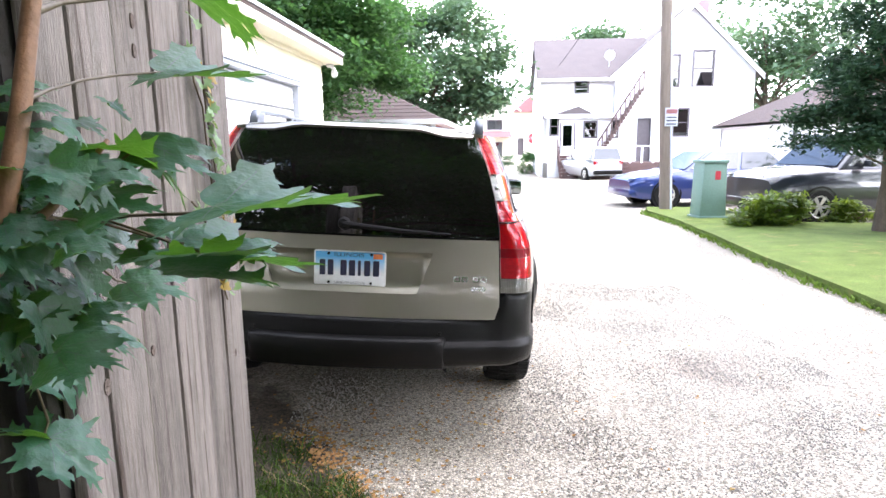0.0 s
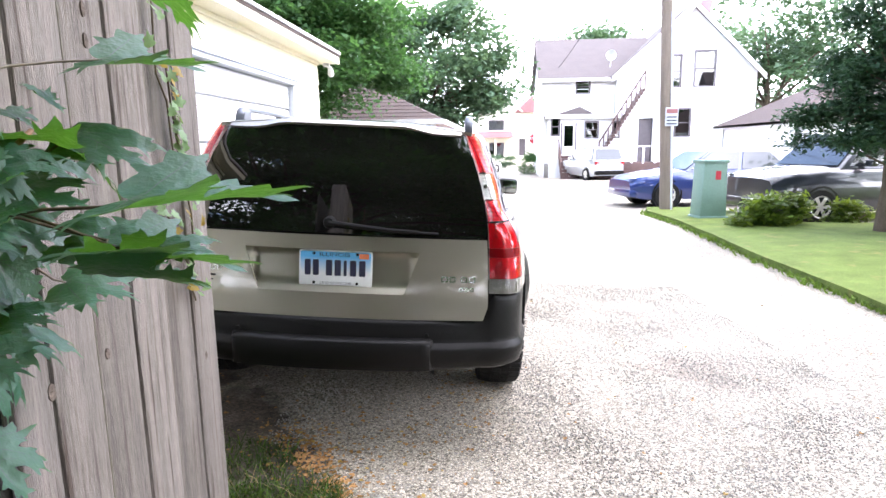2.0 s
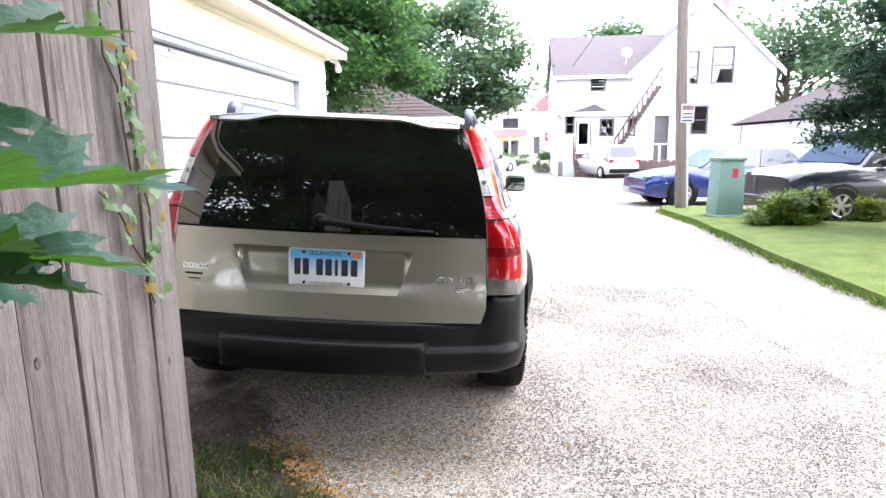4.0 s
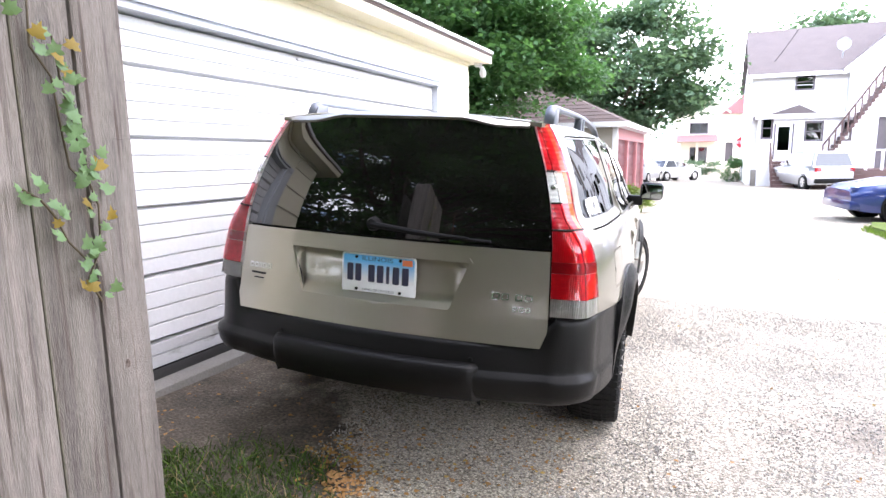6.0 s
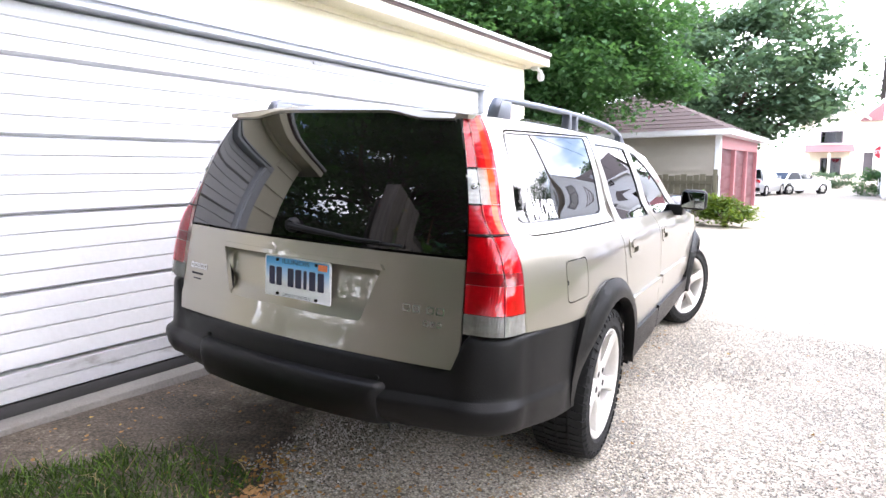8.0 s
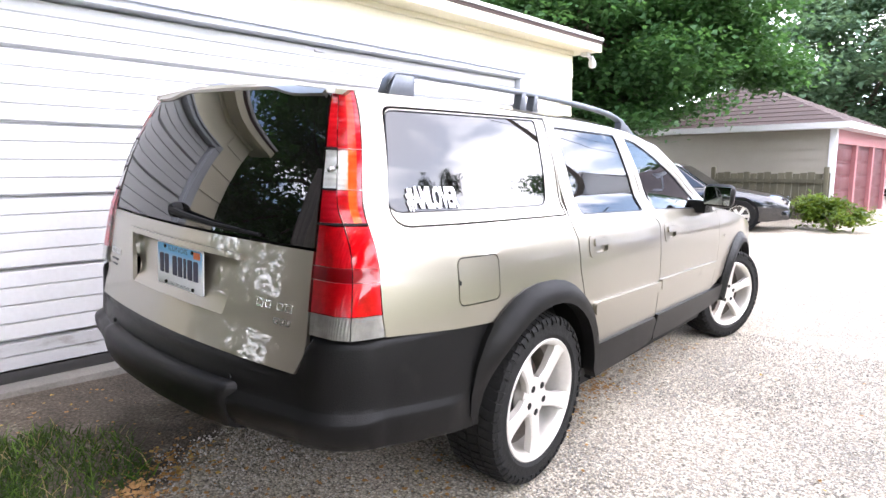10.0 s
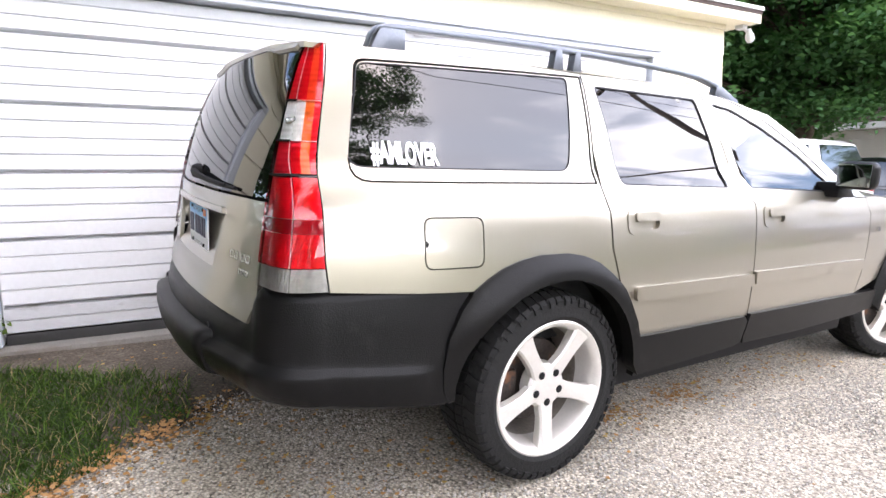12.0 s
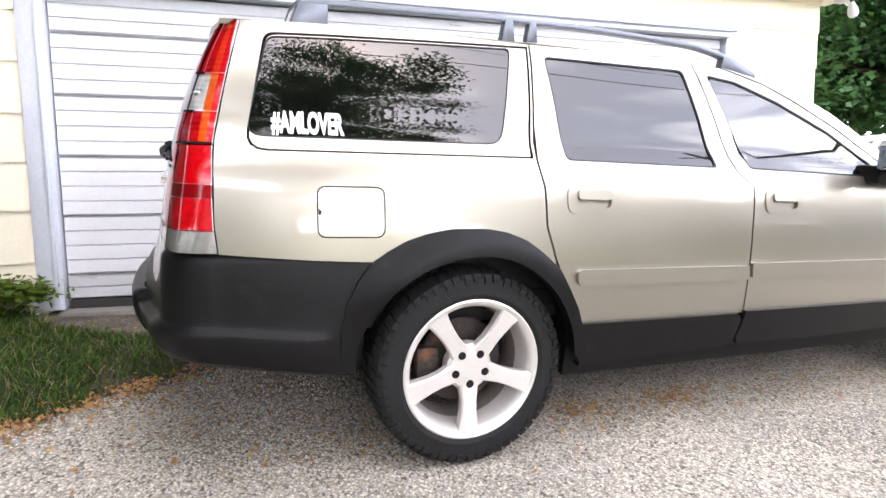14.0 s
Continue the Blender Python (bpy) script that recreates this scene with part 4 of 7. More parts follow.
    bm = bmesh.new()
    rings = []
    for y, d in pr:
        x, yy_, z = rail_pt(y, d)
        hw, hh = 0.016, (0.0095 if y > 0.49 else 0.007)
        rings.append([bm.verts.new((x + a * hw, y, z + b * hh)) for a, b in ((-1, -1), (1, -1), (1.15, 0), (0.8, 1), (-0.8, 1), (-1.15, 0))])
    for r, q in zip(rings, rings[1:]):
        for k in range(6):
            bm.faces.new((r[k], r[(k + 1) % 6], q[(k + 1) % 6], q[k]))
    bm.faces.new(rings[0]), bm.faces.new(rings[-1][::-1])
    part("rail_bar", bm, M_RAIL, railo, smooth=50)
    for y0, y1 in ((0.458, 0.585), (1.18, 1.235), (1.275, 1.325), (2.17, 2.36)):
        xa = rail_pt(0.5 * (y0 + y1), 0)[0]
        poly = [(y0, rail_pt(y0, -0.02)[2]), (y1, rail_pt(y1, -0.02)[2]), (y1 - (0.0 if y0 < 1 else 0.012), rail_pt(y1, 0.058 if y0 < 2 else 0.012)[2]), (y0 + (0.035 if y0 < 1 else 0.012), rail_pt(y0, 0.060 if y0 < 2 else 0.045)[2])]
        part("rail_foot", prism(poly, "x", xa - 0.019, xa + 0.019, 0.006), M_RAIL, railo, smooth=40)
    if sign < 0:
        continue
    fuel = part("fuel_flap", sheet(FUEL, S, (), 0.03, 0.0, 0.006), M_PAINT, car, smooth=40)
    part("fuel_notch", sheet(rounded([(0.5145, 0.830), (0.520, 0.828), (0.524, 0.840), (0.5145, 0.848)], 0.002), S, (), 0.01, 0.001, 0.002), M_CLAD, fuel)
    part("side_repeater", sheet(rounded([(3.255, 0.785), (3.30, 0.785), (3.30, 0.805), (3.255, 0.805)], 0.008), S, (), 0.02, 0.006, 0.01), M_LENS_CLEAR, car)

# the roof, windscreen and bonnet
roof_poly = [(-side_flat(y, curve(y, ROOF_Y, ROOF_E)) + 0.012, y) for y in np.linspace(0.262, 2.42, 14)] + [(side_flat(y, curve(y, ROOF_Y, ROOF_E)) - 0.012, y) for y in np.linspace(2.42, 0.262, 14)]
part("roof_panel", sheet(roof_poly, on_roof, (), 0.07, 0.0, 0.015), M_PAINT, car, smooth=40)


def loft(rows, name, material, label="", thick=0.0, parent=None):
    bm = bmesh.new()
    vs = [[bm.verts.new(p) for p in r] for r in rows]
    for a, b in zip(vs, vs[1:]):
        for i in range(len(a) - 1):
            bm.faces.new((a[i], a[i + 1], b[i + 1], b[i]))
    if thick:
        bmesh.ops.recalc_face_normals(bm, faces=bm.faces)
        bmesh.ops.solidify(bm, geom=list(bm.faces), thickness=thick)
    return part(name, bm, material, parent or car, label, smooth=40)


ws = []
for t in np.linspace(0, 1, 8):
    y, z, w = 2.42 + 0.76 * t, 1.405 - 0.44 * t, 0.60 + 0.14 * t
    ws.append([(w * s, y - 0.16 * (s * s) * (0.5 + t * 0.6) + 0.10 * t, z - 0.03 * s * s * (1 - t)) for s in np.linspace(-1, 1, 13)])
loft(ws, "windscreen", M_GLASS_FRONT, thick=0.004)
hood = []
for t in np.linspace(0, 1, 12):
    y = 3.12 + 1.44 * t
    ze = curve(y, (3.1, 3.36, 3.8, 4.2, 4.45, 4.6), (0.962, 0.958, 0.905, 0.835, 0.765, 0.70)) + 0.002
    w = side_flat(y, ze) - 0.01
    hood.append([(w * s, y + 0.08 * (1 - s * s), ze + (0.075 - 0.02 * t) * (1 - abs(s) ** 2.6)) for s in np.linspace(-1, 1, 15)])
loft(hood, "bonnet", M_PAINT, thick=0.01)
nose = []
for z, y in ((0.72, 4.56), (0.66, 4.63), (0.55, 4.68), (0.40, 4.69), (0.28, 4.62)):
    w = 0.80
    nose.append([(w * s, y - 0.22 * abs(s) ** 3, z) for s in np.linspace(-1, 1, 15)])
loft(nose, "front_bumper", M_CLAD, thick=0.01)

# -- tailgate --
GATE_X = lambda z: INX(z) - 0.005
zl = [0.60, 0.66, 0.72, 0.80, 0.88, 0.940]
gate_low = [(-0.622, 0.606), (0.622, 0.606)] + [(GATE_X(z), z) for z in zl[1:]] + [(-GATE_X(z), z) for z in zl[1:][::-1]]
RECESS = rounded([(-0.385, 0.884), (0.350, 0.884), (0.288, 0.706), (-0.322, 0.706)], 0.012)
gate = part("tailgate", sheet(gate_low, on_rear, [RECESS], 0.03, 0.0, 0.015), M_PAINT, car, smooth=40)


def on_recess(x, z):
    p = on_rear(x, z)
    d = 0.032 * smooth_step(0.378, 0.318, abs(x + 0.017)) * smooth_step(0.884, 0.862, z) * smooth_step(0.700, 0.750, z)
    return Vector((p.x, p.y + d, p.z))


part("plate_recess", sheet(rounded([(-0.386, 0.885), (0.351, 0.885), (0.289, 0.705), (-0.323, 0.705)], 0.012), on_recess, (), 0.018, -0.001, 0.006), M_PAINT, gate, smooth=50)
part("grip_strip", sheet(rounded([(-0.40, 0.880), (0.365, 0.880), (0.350, 0.898), (-0.385, 0.898)], 0.006), on_rear, (), 0.03, 0.014, 0.016), M_PAINT, gate, smooth=40)
zg = np.linspace(0.948, 1.372, 9)
glass_poly = [(-GATE_X(z), z) for z in zg[::-1]] + [(GATE_X(z), z) for z in zg] + [(0.36, 1.384), (0.25, 1.398), (-0.25, 1.398), (-0.36, 1.384)]
part("rear_window", sheet(glass_poly, on_rear, (), 0.05, 0.0, 0.004), M_GLASS_REAR, gate, "dark tinted rear window", smooth=60)
seal_in = [(-GATE_X(z) + 0.022, z) for z in np.linspace(0.965, 1.36, 8)[::-1]] + [(GATE_X(z) - 0.022, z) for z in np.linspace(0.965, 1.36, 8)] + [(0.34, 1.370), (0.24, 1.384), (-0.24, 1.384), (-0.34, 1.370)]
part("window_band", sheet(glass_poly, on_rear, [seal_in], 0.05, -0.006, 0.004), M_BLACK, gate, smooth=40)
# roof lip over the glass
lip = []
for t in np.linspace(0, 1, 5):
    row = []
    for s in np.linspace(-1, 1, 25):
        x = s * 0.500
        zt = 1.372 + 0.026 * smooth_step(0.40, 0.24, abs(x))
        a = Vector((x, rear_y(x, zt + 0.004) - 0.012, zt + 0.003))
        b = on_roof(x, 0.285) + Vector((0, 0, 0.004))
        p = a.lerp(b, t)
        p.z += 0.006 * math.sin(math.pi * t)
        row.append(p)
    lip.append(row)
loft(lip, "roof_lip", M_PAINT, thick=0.012)
part("high_brake_lamp", box(-0.14, 0.14, 0.268, 0.285, 1.352, 1.368, 0.004), M_LENS_CLEAR, gate, "clear high-level brake lamp")
# wiper: hub, arm and blade
wy = rear_y(-0.02, 0.985)
wiper = part("wiper_hub", lathe([(0.0, -0.028), (0.02, -0.026), (0.026, -0.012), (0.027, 0.004), (0.0, 0.006)], 16), M_BLACK, gate, m=pose(-0.03, wy - 0.002, 0.992, 0, 0, 90))
part("wiper_arm", tube([(-0.03, wy - 0.022, 0.992), (0.06, wy - 0.030, 0.985), (0.22, rear_y(0.22, 0.972) - 0.022, 0.972), (0.34, rear_y(0.34, 0.968) - 0.014, 0.968)], [0.013, 0.011, 0.008, 0.005], 8), M_BLACK, gate)
part("wiper_blade", tube([(0.06, rear_y(0.06, 0.978) - 0.008, 0.976), (0.25, rear_y(0.25, 0.968) - 0.010, 0.966), (0.42, rear_y(0.42, 0.962) - 0.008, 0.962)], [0.007, 0.008, 0.006], 6), M_BLACK, gate)
# number plate with plain bars
PY = rear_y(0, 0.80) + 0.014
plate = part("number_plate", prism(rounded([(-0.1525, 0.726), (0.1525, 0.726), (0.1525, 0.878), (-0.1525, 0.878)], 0.012), "y", PY, PY + 0.004, 0.001), M_PLATE, gate, "white and blue number plate with dark bars")
part("plate_band", prism(rounded([(-0.146, 0.775), (0.146, 0.775), (0.146, 0.872), (-0.146, 0.872)], 0.008), "y", PY - 0.0015, PY + 0.001), M_PLATE_BLUE, plate, "blue band fading to white")
for x0, x1 in ((-0.128, -0.104), (-0.094, -0.070), (-0.040, -0.014), (-0.004, 0.022), (0.034, 0.046), (0.060, 0.086), (0.098, 0.124)):
    part("bar", prism(rounded([(x0, 0.772), (x1, 0.772), (x1, 0.838), (x0, 0.838)], 0.005), "y", PY - 0.004, PY + 0.001), M_INK, plate, smooth=0)


def words(body, width, height, m, material, parent, label):
    """Flat lettering of a given size, its lower left corner at the pose m, read along x with its top along y."""
    c = bpy.data.curves.new("lettering", "FONT")
    c.body, c.size, c.extrude = body, 0.1, 0.0
    o = new("tmp_text", c)
    bpy.context.view_layer.update()
    me = bpy.data.meshes.new_from_object(o.evaluated_get(bpy.context.evaluated_depsgraph_get()))
    bpy.data.objects.remove(o)
    xs, ys = [v.co.x for v in me.vertices], [v.co.y for v in me.vertices]
    for v in me.vertices:
        v.co = Vector((width * (v.co.x - min(xs)) / (max(xs) - min(xs)), height * (v.co.y - min(ys)) / (max(ys) - min(ys)), 0))
    me.name = "lettering"
    return put("lettering", me, material, parent, label, m)


words("ILLINOIS", 0.125, 0.016, pose(-0.066, PY - 0.0028, 0.853, 90, 0, 0), M_INK, plate, "dark state name")
words("LAND OF LINCOLN", 0.128, 0.010, pose(-0.064, PY - 0.0018, 0.736, 90, 0, 0), M_INK, plate, "small dark motto")
part("sticker", prism([(0.098, 0.846), (0.138, 0.846), (0.138, 0.868), (0.098, 0.868)], "y", PY - 0.003, PY), M_ORANGE, plate, smooth=0)
for x in (-0.09, 0.09):
    for z in (0.741, 0.864):
        part("bolt", lathe([(0.0, -0.004), (0.006, -0.003), (0.006, 0.002), (0, 0.002)], 10), M_BLACK, plate, m=pose(x, PY - 0.002, z, 0, 0, 90))
# maker's and model badges as plain chrome bars
for name, bars, z0, z1 in (("maker_badge", [(-0.590, -0.569), (-0.565, -0.545), (-0.541, -0.527), (-0.523, -0.503), (-0.499, -0.478)], 0.772, 0.794), ("model_badge", [(0.440, 0.468), (0.474, 0.500), (0.522, 0.548), (0.554, 0.582)], 0.762, 0.786), ("model_badge", [(0.515, 0.535), (0.539, 0.556), (0.560, 0.578)], 0.724, 0.742), ("dealer_badge", [(-0.580, -0.505)], 0.748, 0.756), ("dealer_badge", [(-0.565, -0.515)], 0.730, 0.735)):
    for a, b in bars:
        hole = [rounded([(a + 0.005, z0 + 0.005), (b - 0.005, z0 + 0.005), (b - 0.005, z1 - 0.005), (a + 0.005, z1 - 0.005)], 0.003)] if name != "dealer_badge" else []
        part(name, sheet(rounded([(a, z0), (b, z0), (b, z1), (a, z1)], 0.005), on_rear, hole, 0.03, 0.003, 0.004), M_CHROME if "dealer" not in name else M_CLAD, gate, "plain chrome badge bar" if "dealer" not in name else "thin dark lettering bar")

# -- rear bumper: a moulded cover from one wheel arch round to the other --
def bumper_path(n_side=12, n_corner=12, n_rear=28):
    """Plan outline at unit offset: points and outward normals, left arch to right arch."""
    r, xw, yr = 0.165, 0.792, 0.004
    out = []
    for k in range(n_side):
        t = k / n_side
        y = 0.625 - (0.625 - (yr + 0.085 + r)) * t
        out.append((-(xw + 0.056 * (1 - t) ** 0.8), y, -0.98, -0.18))
    for k in range(n_corner):
        a = math.pi / 2 * k / n_corner
        out.append((-(xw - r) - r * math.cos(a), yr + 0.085 + r - r * math.sin(a), -math.cos(a), -math.sin(a)))
    for k in range(n_rear + 1):
        x = -(xw - r) + 2 * (xw - r) * k / n_rear
        out.append((x, yr + 0.085 * (abs(x) / (xw - r)) ** 2.2, 0.0, -1.0))
    return out + [(-x, y, -a, b) for x, y, a, b in out[:n_side + n_corner][::-1]]


path = bumper_path()
rows = []
for x, y, nx_, ny_ in path:
    corner = smooth_step(0.60, 0.67, abs(x))
    top = 0.606 + (0.716 - 0.606) * corner
    rear = -ny_ if abs(ny_) > 0.2 else 0.0
    row = []
    # a flat ledge under the tailgate, a rolled edge, an upright face, then a proud lower band with a sharp crease
    inw = 0.055 + 0.03 * corner
    for dz, off in ((0.004, -inw), (0.0, -0.024), (-0.004, -0.008), (-0.014, 0.002), (-0.030, 0.006)):
        z = top + dz
        row.append((x + nx_ * off, y + ny_ * off + smooth_step(0.42, 0.62, y) * max(0.0, z - 0.52) * 0.5, z))
    fade = smooth_step(0.57, 0.50, y)
    for z, off in ((0.590 - 0.03 * (1 - corner), 0.008), (0.552, 0.010), (0.528, 0.011), (0.516, 0.013), (0.511, 0.016), (0.497, 0.040), (0.490, 0.043), (0.478, 0.043), (0.44, 0.034), (0.41, 0.016), (0.385, -0.03), (0.395, -0.11)):
        if off > 0.012:
            off = 0.012 + (off - 0.012) * fade * (0.45 + 0.55 * rear)
        row.append((x + nx_ * off, y + ny_ * off + smooth_step(0.42, 0.62, y) * max(0.0, z - 0.52) * 0.5, z - (0.030 if z > 0.45 else 0.050) * smooth_step(0.1, 0.6, y) * (z < 0.55)))
    rows.append(row)
part_bumper = loft(rows, "rear_bumper", M_CLAD, "scuffed dark grey plastic bumper cover", thick=0.004)
# raised step pad in the middle
pad = []
for x in np.linspace(-0.428, 0.428, 41):
    y = 0.004 + 0.085 * (abs(x) / 0.627) ** 2.2
    e = smooth_step(0.428, 0.400, abs(x))
    pad.append([(x, y - o * e + 0.010 * (1 - e), z - 0.010 * (1 - e)) for z, o in ((0.536, 0.008), (0.531, 0.040), (0.522, 0.052), (0.510, 0.056), (0.48, 0.057), (0.44, 0.049), (0.40, 0.030), (0.378, -0.03))])
loft(pad, "bumper_step_pad", M_CLAD, thick=0.004)
for s in (-1, 1):
    part("bumper_plug", lathe([(0.0, -0.004), (0.008, -0.003), (0.009, 0.002), (0, 0.003)], 10), M_BLACK, part_bumper, m=pose(0.39 * s, 0.018, 0.548, 0, 0, 90))
# underbody, inner arches, tub and seats
part("underbody", box(-0.70, 0.70, 0.55, 4.4, 0.30, 0.42, 0.02), M_BLACK, car)
part("exhaust_silencer", tube([(-0.45, 0.36, 0.38), (0.15, 0.36, 0.38)], [0.09, 0.09], 14), M_STEEL, car)
part("cabin_floor", box(-0.76, 0.76, 0.22, 3.3, 0.50, 0.56), M_BLACK, car)
for s in (-1, 1):
    for hy in (HUB_R, HUB_F):
        bm = bmesh.new()
        for p, q in zip(arc(hy, HUB_Z, 0.40, 2, 178, 16), arc(hy, HUB_Z, 0.40, 2, 178, 16)[1:]):
            vs = [bm.verts.new((s * x, a[0], a[1])) for a, x in ((p, 0.55), (q, 0.55), (q, 0.855), (p, 0.855))]
            bm.faces.new(vs)
        bmesh.ops.remove_doubles(bm, verts=bm.verts, dist=1e-4)
        part("wheel_arch_liner", bm, M_BLACK, car)
        part("strut", box(*sorted((s * 0.50, s * 0.58)), hy - 0.36, hy + 0.36, 0.36, 0.74, 0.02), M_BLACK, car)
    part("door_lining", box(*sorted((s * 0.70, s * 0.745)), 0.3, 3.1, 0.45, 0.97, 0.02), M_SEAT, car)


def seat(x, y, w):
    bm = box(x - w / 2, x + w / 2, y, y + 0.50, 0.62, 0.76, 0.05)
    prism([(y - 0.02, 0.68), (y - 0.16, 1.13), (y - 0.06, 1.15), (y + 0.10, 0.72)], "x", x - w / 2, x + w / 2, 0.03, bm)
    prism([(y - 0.17, 1.16), (y - 0.20, 1.30), (y - 0.12, 1.31), (y - 0.08, 1.17)], "x", x - 0.13, x + 0.13, 0.025, bm)
    part("seat", bm, M_SEAT, car, "dark cloth seat with a headrest")


for x in (-0.38, 0.38):
    seat(x, 2.35, 0.5)
    seat(x, 1.42, 0.56)
part("dashboard", box(-0.70, 0.70, 2.95, 3.2, 0.75, 0.99, 0.05), M_BLACK, car)
bm = lathe([(0.175 + 0.014 * math.cos(a), 0.014 * math.sin(a)) for a in np.linspace(0, 2 * math.pi, 9)[:-1]], 24, closed=True)
part("steering_wheel", bm, M_BLACK, car, m=pose(-0.37, 2.80, 0.98, 0, 0, 0) @ pose(0, 0, 0, 0, 0, 90) @ pose(0, 0, 0, 0, 25, 0))
# door mirrors
for s in (-1, 1):
    mo = part("door_mirror", box(*sorted((s * 0.876, s * 1.040)), 2.735, 2.825, 1.005, 1.136, 0.035, seg=4), M_CLAD, car)
    part("mirror_arm", prism([(2.74, 0.962), (2.93, 0.962), (2.85, 1.035), (2.75, 1.035)], "x", s * 0.79, s * 0.90, 0.01), M_CLAD, mo)
    part("mirror_glass", box(*sorted((s * 0.890, s * 1.028)), 2.7295, 2.736, 1.019, 1.122, 0.002), M_MIRROR, mo)


# -- wheels --
def wheel(m):
    w = empty("wheel", m, "", "")
    w.parent = car
    R, B = 0.325, 0.235
    prof = [(0.205, -0.10), (0.235, -0.108), (0.275, -0.112), (0.300, -0.107), (0.314, -0.094), (0.318, -0.07), (0.319, 0.0), (0.318, 0.07), (0.314, 0.094), (0.300, 0.107), (0.275, 0.112), (0.262, 0.1115), (0.258, 0.113), (0.248, 0.113), (0.244, 0.110), (0.237, 0.107), (0.231, 0.100), (0.228, 0.09)]
    tyre = part("tyre", lathe(prof, 72), M_TYRE, w, "worn black winter tyre", smooth=30)
    bm = bmesh.new()
    for k in range(56):
        a = 2 * math.pi * k / 56
        for x0, x1, sh in ((-0.104, -0.052, 0.02), (-0.045, -0.004, -0.01), (0.004, 0.045, 0.01), (0.052, 0.104, -0.02)):
            cs = []
            for x, rr in ((x0, 0.0), (x1, 0.0)):
                for da in (-0.043, 0.043):
                    aa = a + da + sh * (1 if x == x0 else -1)
                    edge = 0.010 if abs(x) > 0.1 else 0.0
                    cs.append([Vector((x, r * math.cos(aa), r * math.sin(aa))) for r in (0.306 - edge, 0.3255 - edge)])
            v = [[bm.verts.new(p) for p in c] for c in cs]
            for f in ((v[0][1], v[1][1], v[3][1], v[2][1]), (v[0][0], v[1][0], v[1][1], v[0][1]), (v[2][0], v[2][1], v[3][1], v[3][0]), (v[0][0], v[0][1], v[2][1], v[2][0]), (v[1][0], v[3][0], v[3][1], v[1][1])):
                bm.faces.new(f)
    for k in range(56):
        a = 2 * math.pi * (k + 0.5 * (k % 2 == 0) * 0.3) / 56
        for sgn in (-1, 1):
            q = []
            for x, r in ((0.1035, 0.3165), (0.1145, 0.3010), (0.1155, 0.2860 if k % 2 else 0.2930), (0.1090, 0.2850 if k % 2 else 0.2920)):
                q.append([bm.verts.new((sgn * x, r * math.cos(a + d), r * math.sin(a + d))) for d in (-0.036, 0.036)])
            for u, v in zip(q, q[1:]):
                bm.faces.new((u[0], u[1], v[1], v[0]))
            for i in (0, 1):
                bm.faces.new([u[i] for u in q])
    part("tread_block", bm, M_TYRE, tyre, smooth=0)
    # rim: outer flange, barrel and five forked spokes
    rim = part("rim", lathe([(0.228, 0.088), (0.2345, 0.098), (0.2340, 0.106), (0.2290, 0.1085), (0.2200, 0.1055), (0.2110, 0.096), (0.2050, 0.080), (0.2005, 0.050), (0.1960, 0.015)], 72), M_RIM, w, "white painted five-spoke alloy rim", smooth=40)
    part("rim_barrel", lathe([(0.1965, 0.016), (0.190, -0.03), (0.195, -0.09), (0.205, -0.10)], 48), M_BARREL, rim, smooth=40)
    for k in range(5):
        a0 = 2 * math.pi * k / 5 - math.pi / 2
        bm = bmesh.new()
        secs = []
        for r, hw, xo, th in ((0.030, 0.036, 0.082, 0.03), (0.075, 0.031, 0.086, 0.03), (0.110, 0.026, 0.092, 0.032), (0.150, 0.027, 0.096, 0.034), (0.190, 0.032, 0.100, 0.036), (0.210, 0.038, 0.1025, 0.034), (0.224, 0.046, 0.1045, 0.03)):
            ring = []
            for t_, x_ in ((-hw, xo - th), (-hw, xo - 0.007), (-hw * 0.80, xo), (hw * 0.80, xo), (hw, xo - 0.007), (hw, xo - th)):
                ring.append(bm.verts.new((x_, r * math.cos(a0) - t_ * math.sin(a0), r * math.sin(a0) + t_ * math.cos(a0))))
            secs.append(ring)
        for p, q in zip(secs, secs[1:]):
            for i in range(6):
                bm.faces.new((p[i], p[(i + 1) % 6], q[(i + 1) % 6], q[i]))
        bm.faces.new(secs[0]), bm.faces.new(secs[-1][::-1])
        part("spoke", bm, M_RIM, rim, smooth=30)
    part("hub_face", lathe([(0.0, 0.083), (0.050, 0.0855), (0.068, 0.082), (0.078, 0.070), (0.078, 0.03), (0.0, 0.03)], 40), M_RIM, rim, smooth=35)
    for k in range(5):
        a = 2 * math.pi * k / 5 - math.pi / 2
        part("wheel_nut", lathe([(0.0, 0.004), (0.009, 0.004), (0.0135, 0.003), (0.0135, -0.01), (0, -0.01)], 12), M_BLACK, rim, m=pose(0.0835, 0.054 * math.cos(a), 0.054 * math.sin(a)))
    part("brake_disc", lathe([(0.0, 0.0), (0.14, 0.0), (0.145, -0.004), (0.145, -0.016), (0.0, -0.016)], 40), M_STEEL, w, "rusty brake disc")
    part("brake_caliper", box(-0.02, 0.03, -0.165, -0.09, -0.06, 0.06, 0.01), M_STEEL, w)
    return w


TX = 0.775
w0 = wheel(pose(TX, HUB_R, HUB_Z, 0, 0, 0))
copy_thing(w0, pose(TX + 0.01, HUB_F, HUB_Z, 40, 0, -22))
copy_thing(w0, pose(-TX, HUB_R, HUB_Z, 20, 0, 180))
copy_thing(w0, pose(-TX - 0.01, HUB_F, HUB_Z, 10, 0, 158))

# lettering on the quarter window
txt = bpy.data.curves.new("window_lettering", "FONT")
txt.body, txt.size, txt.extrude, txt.offset = "#AMLOVER", 0.1, 0.0, 0.0045
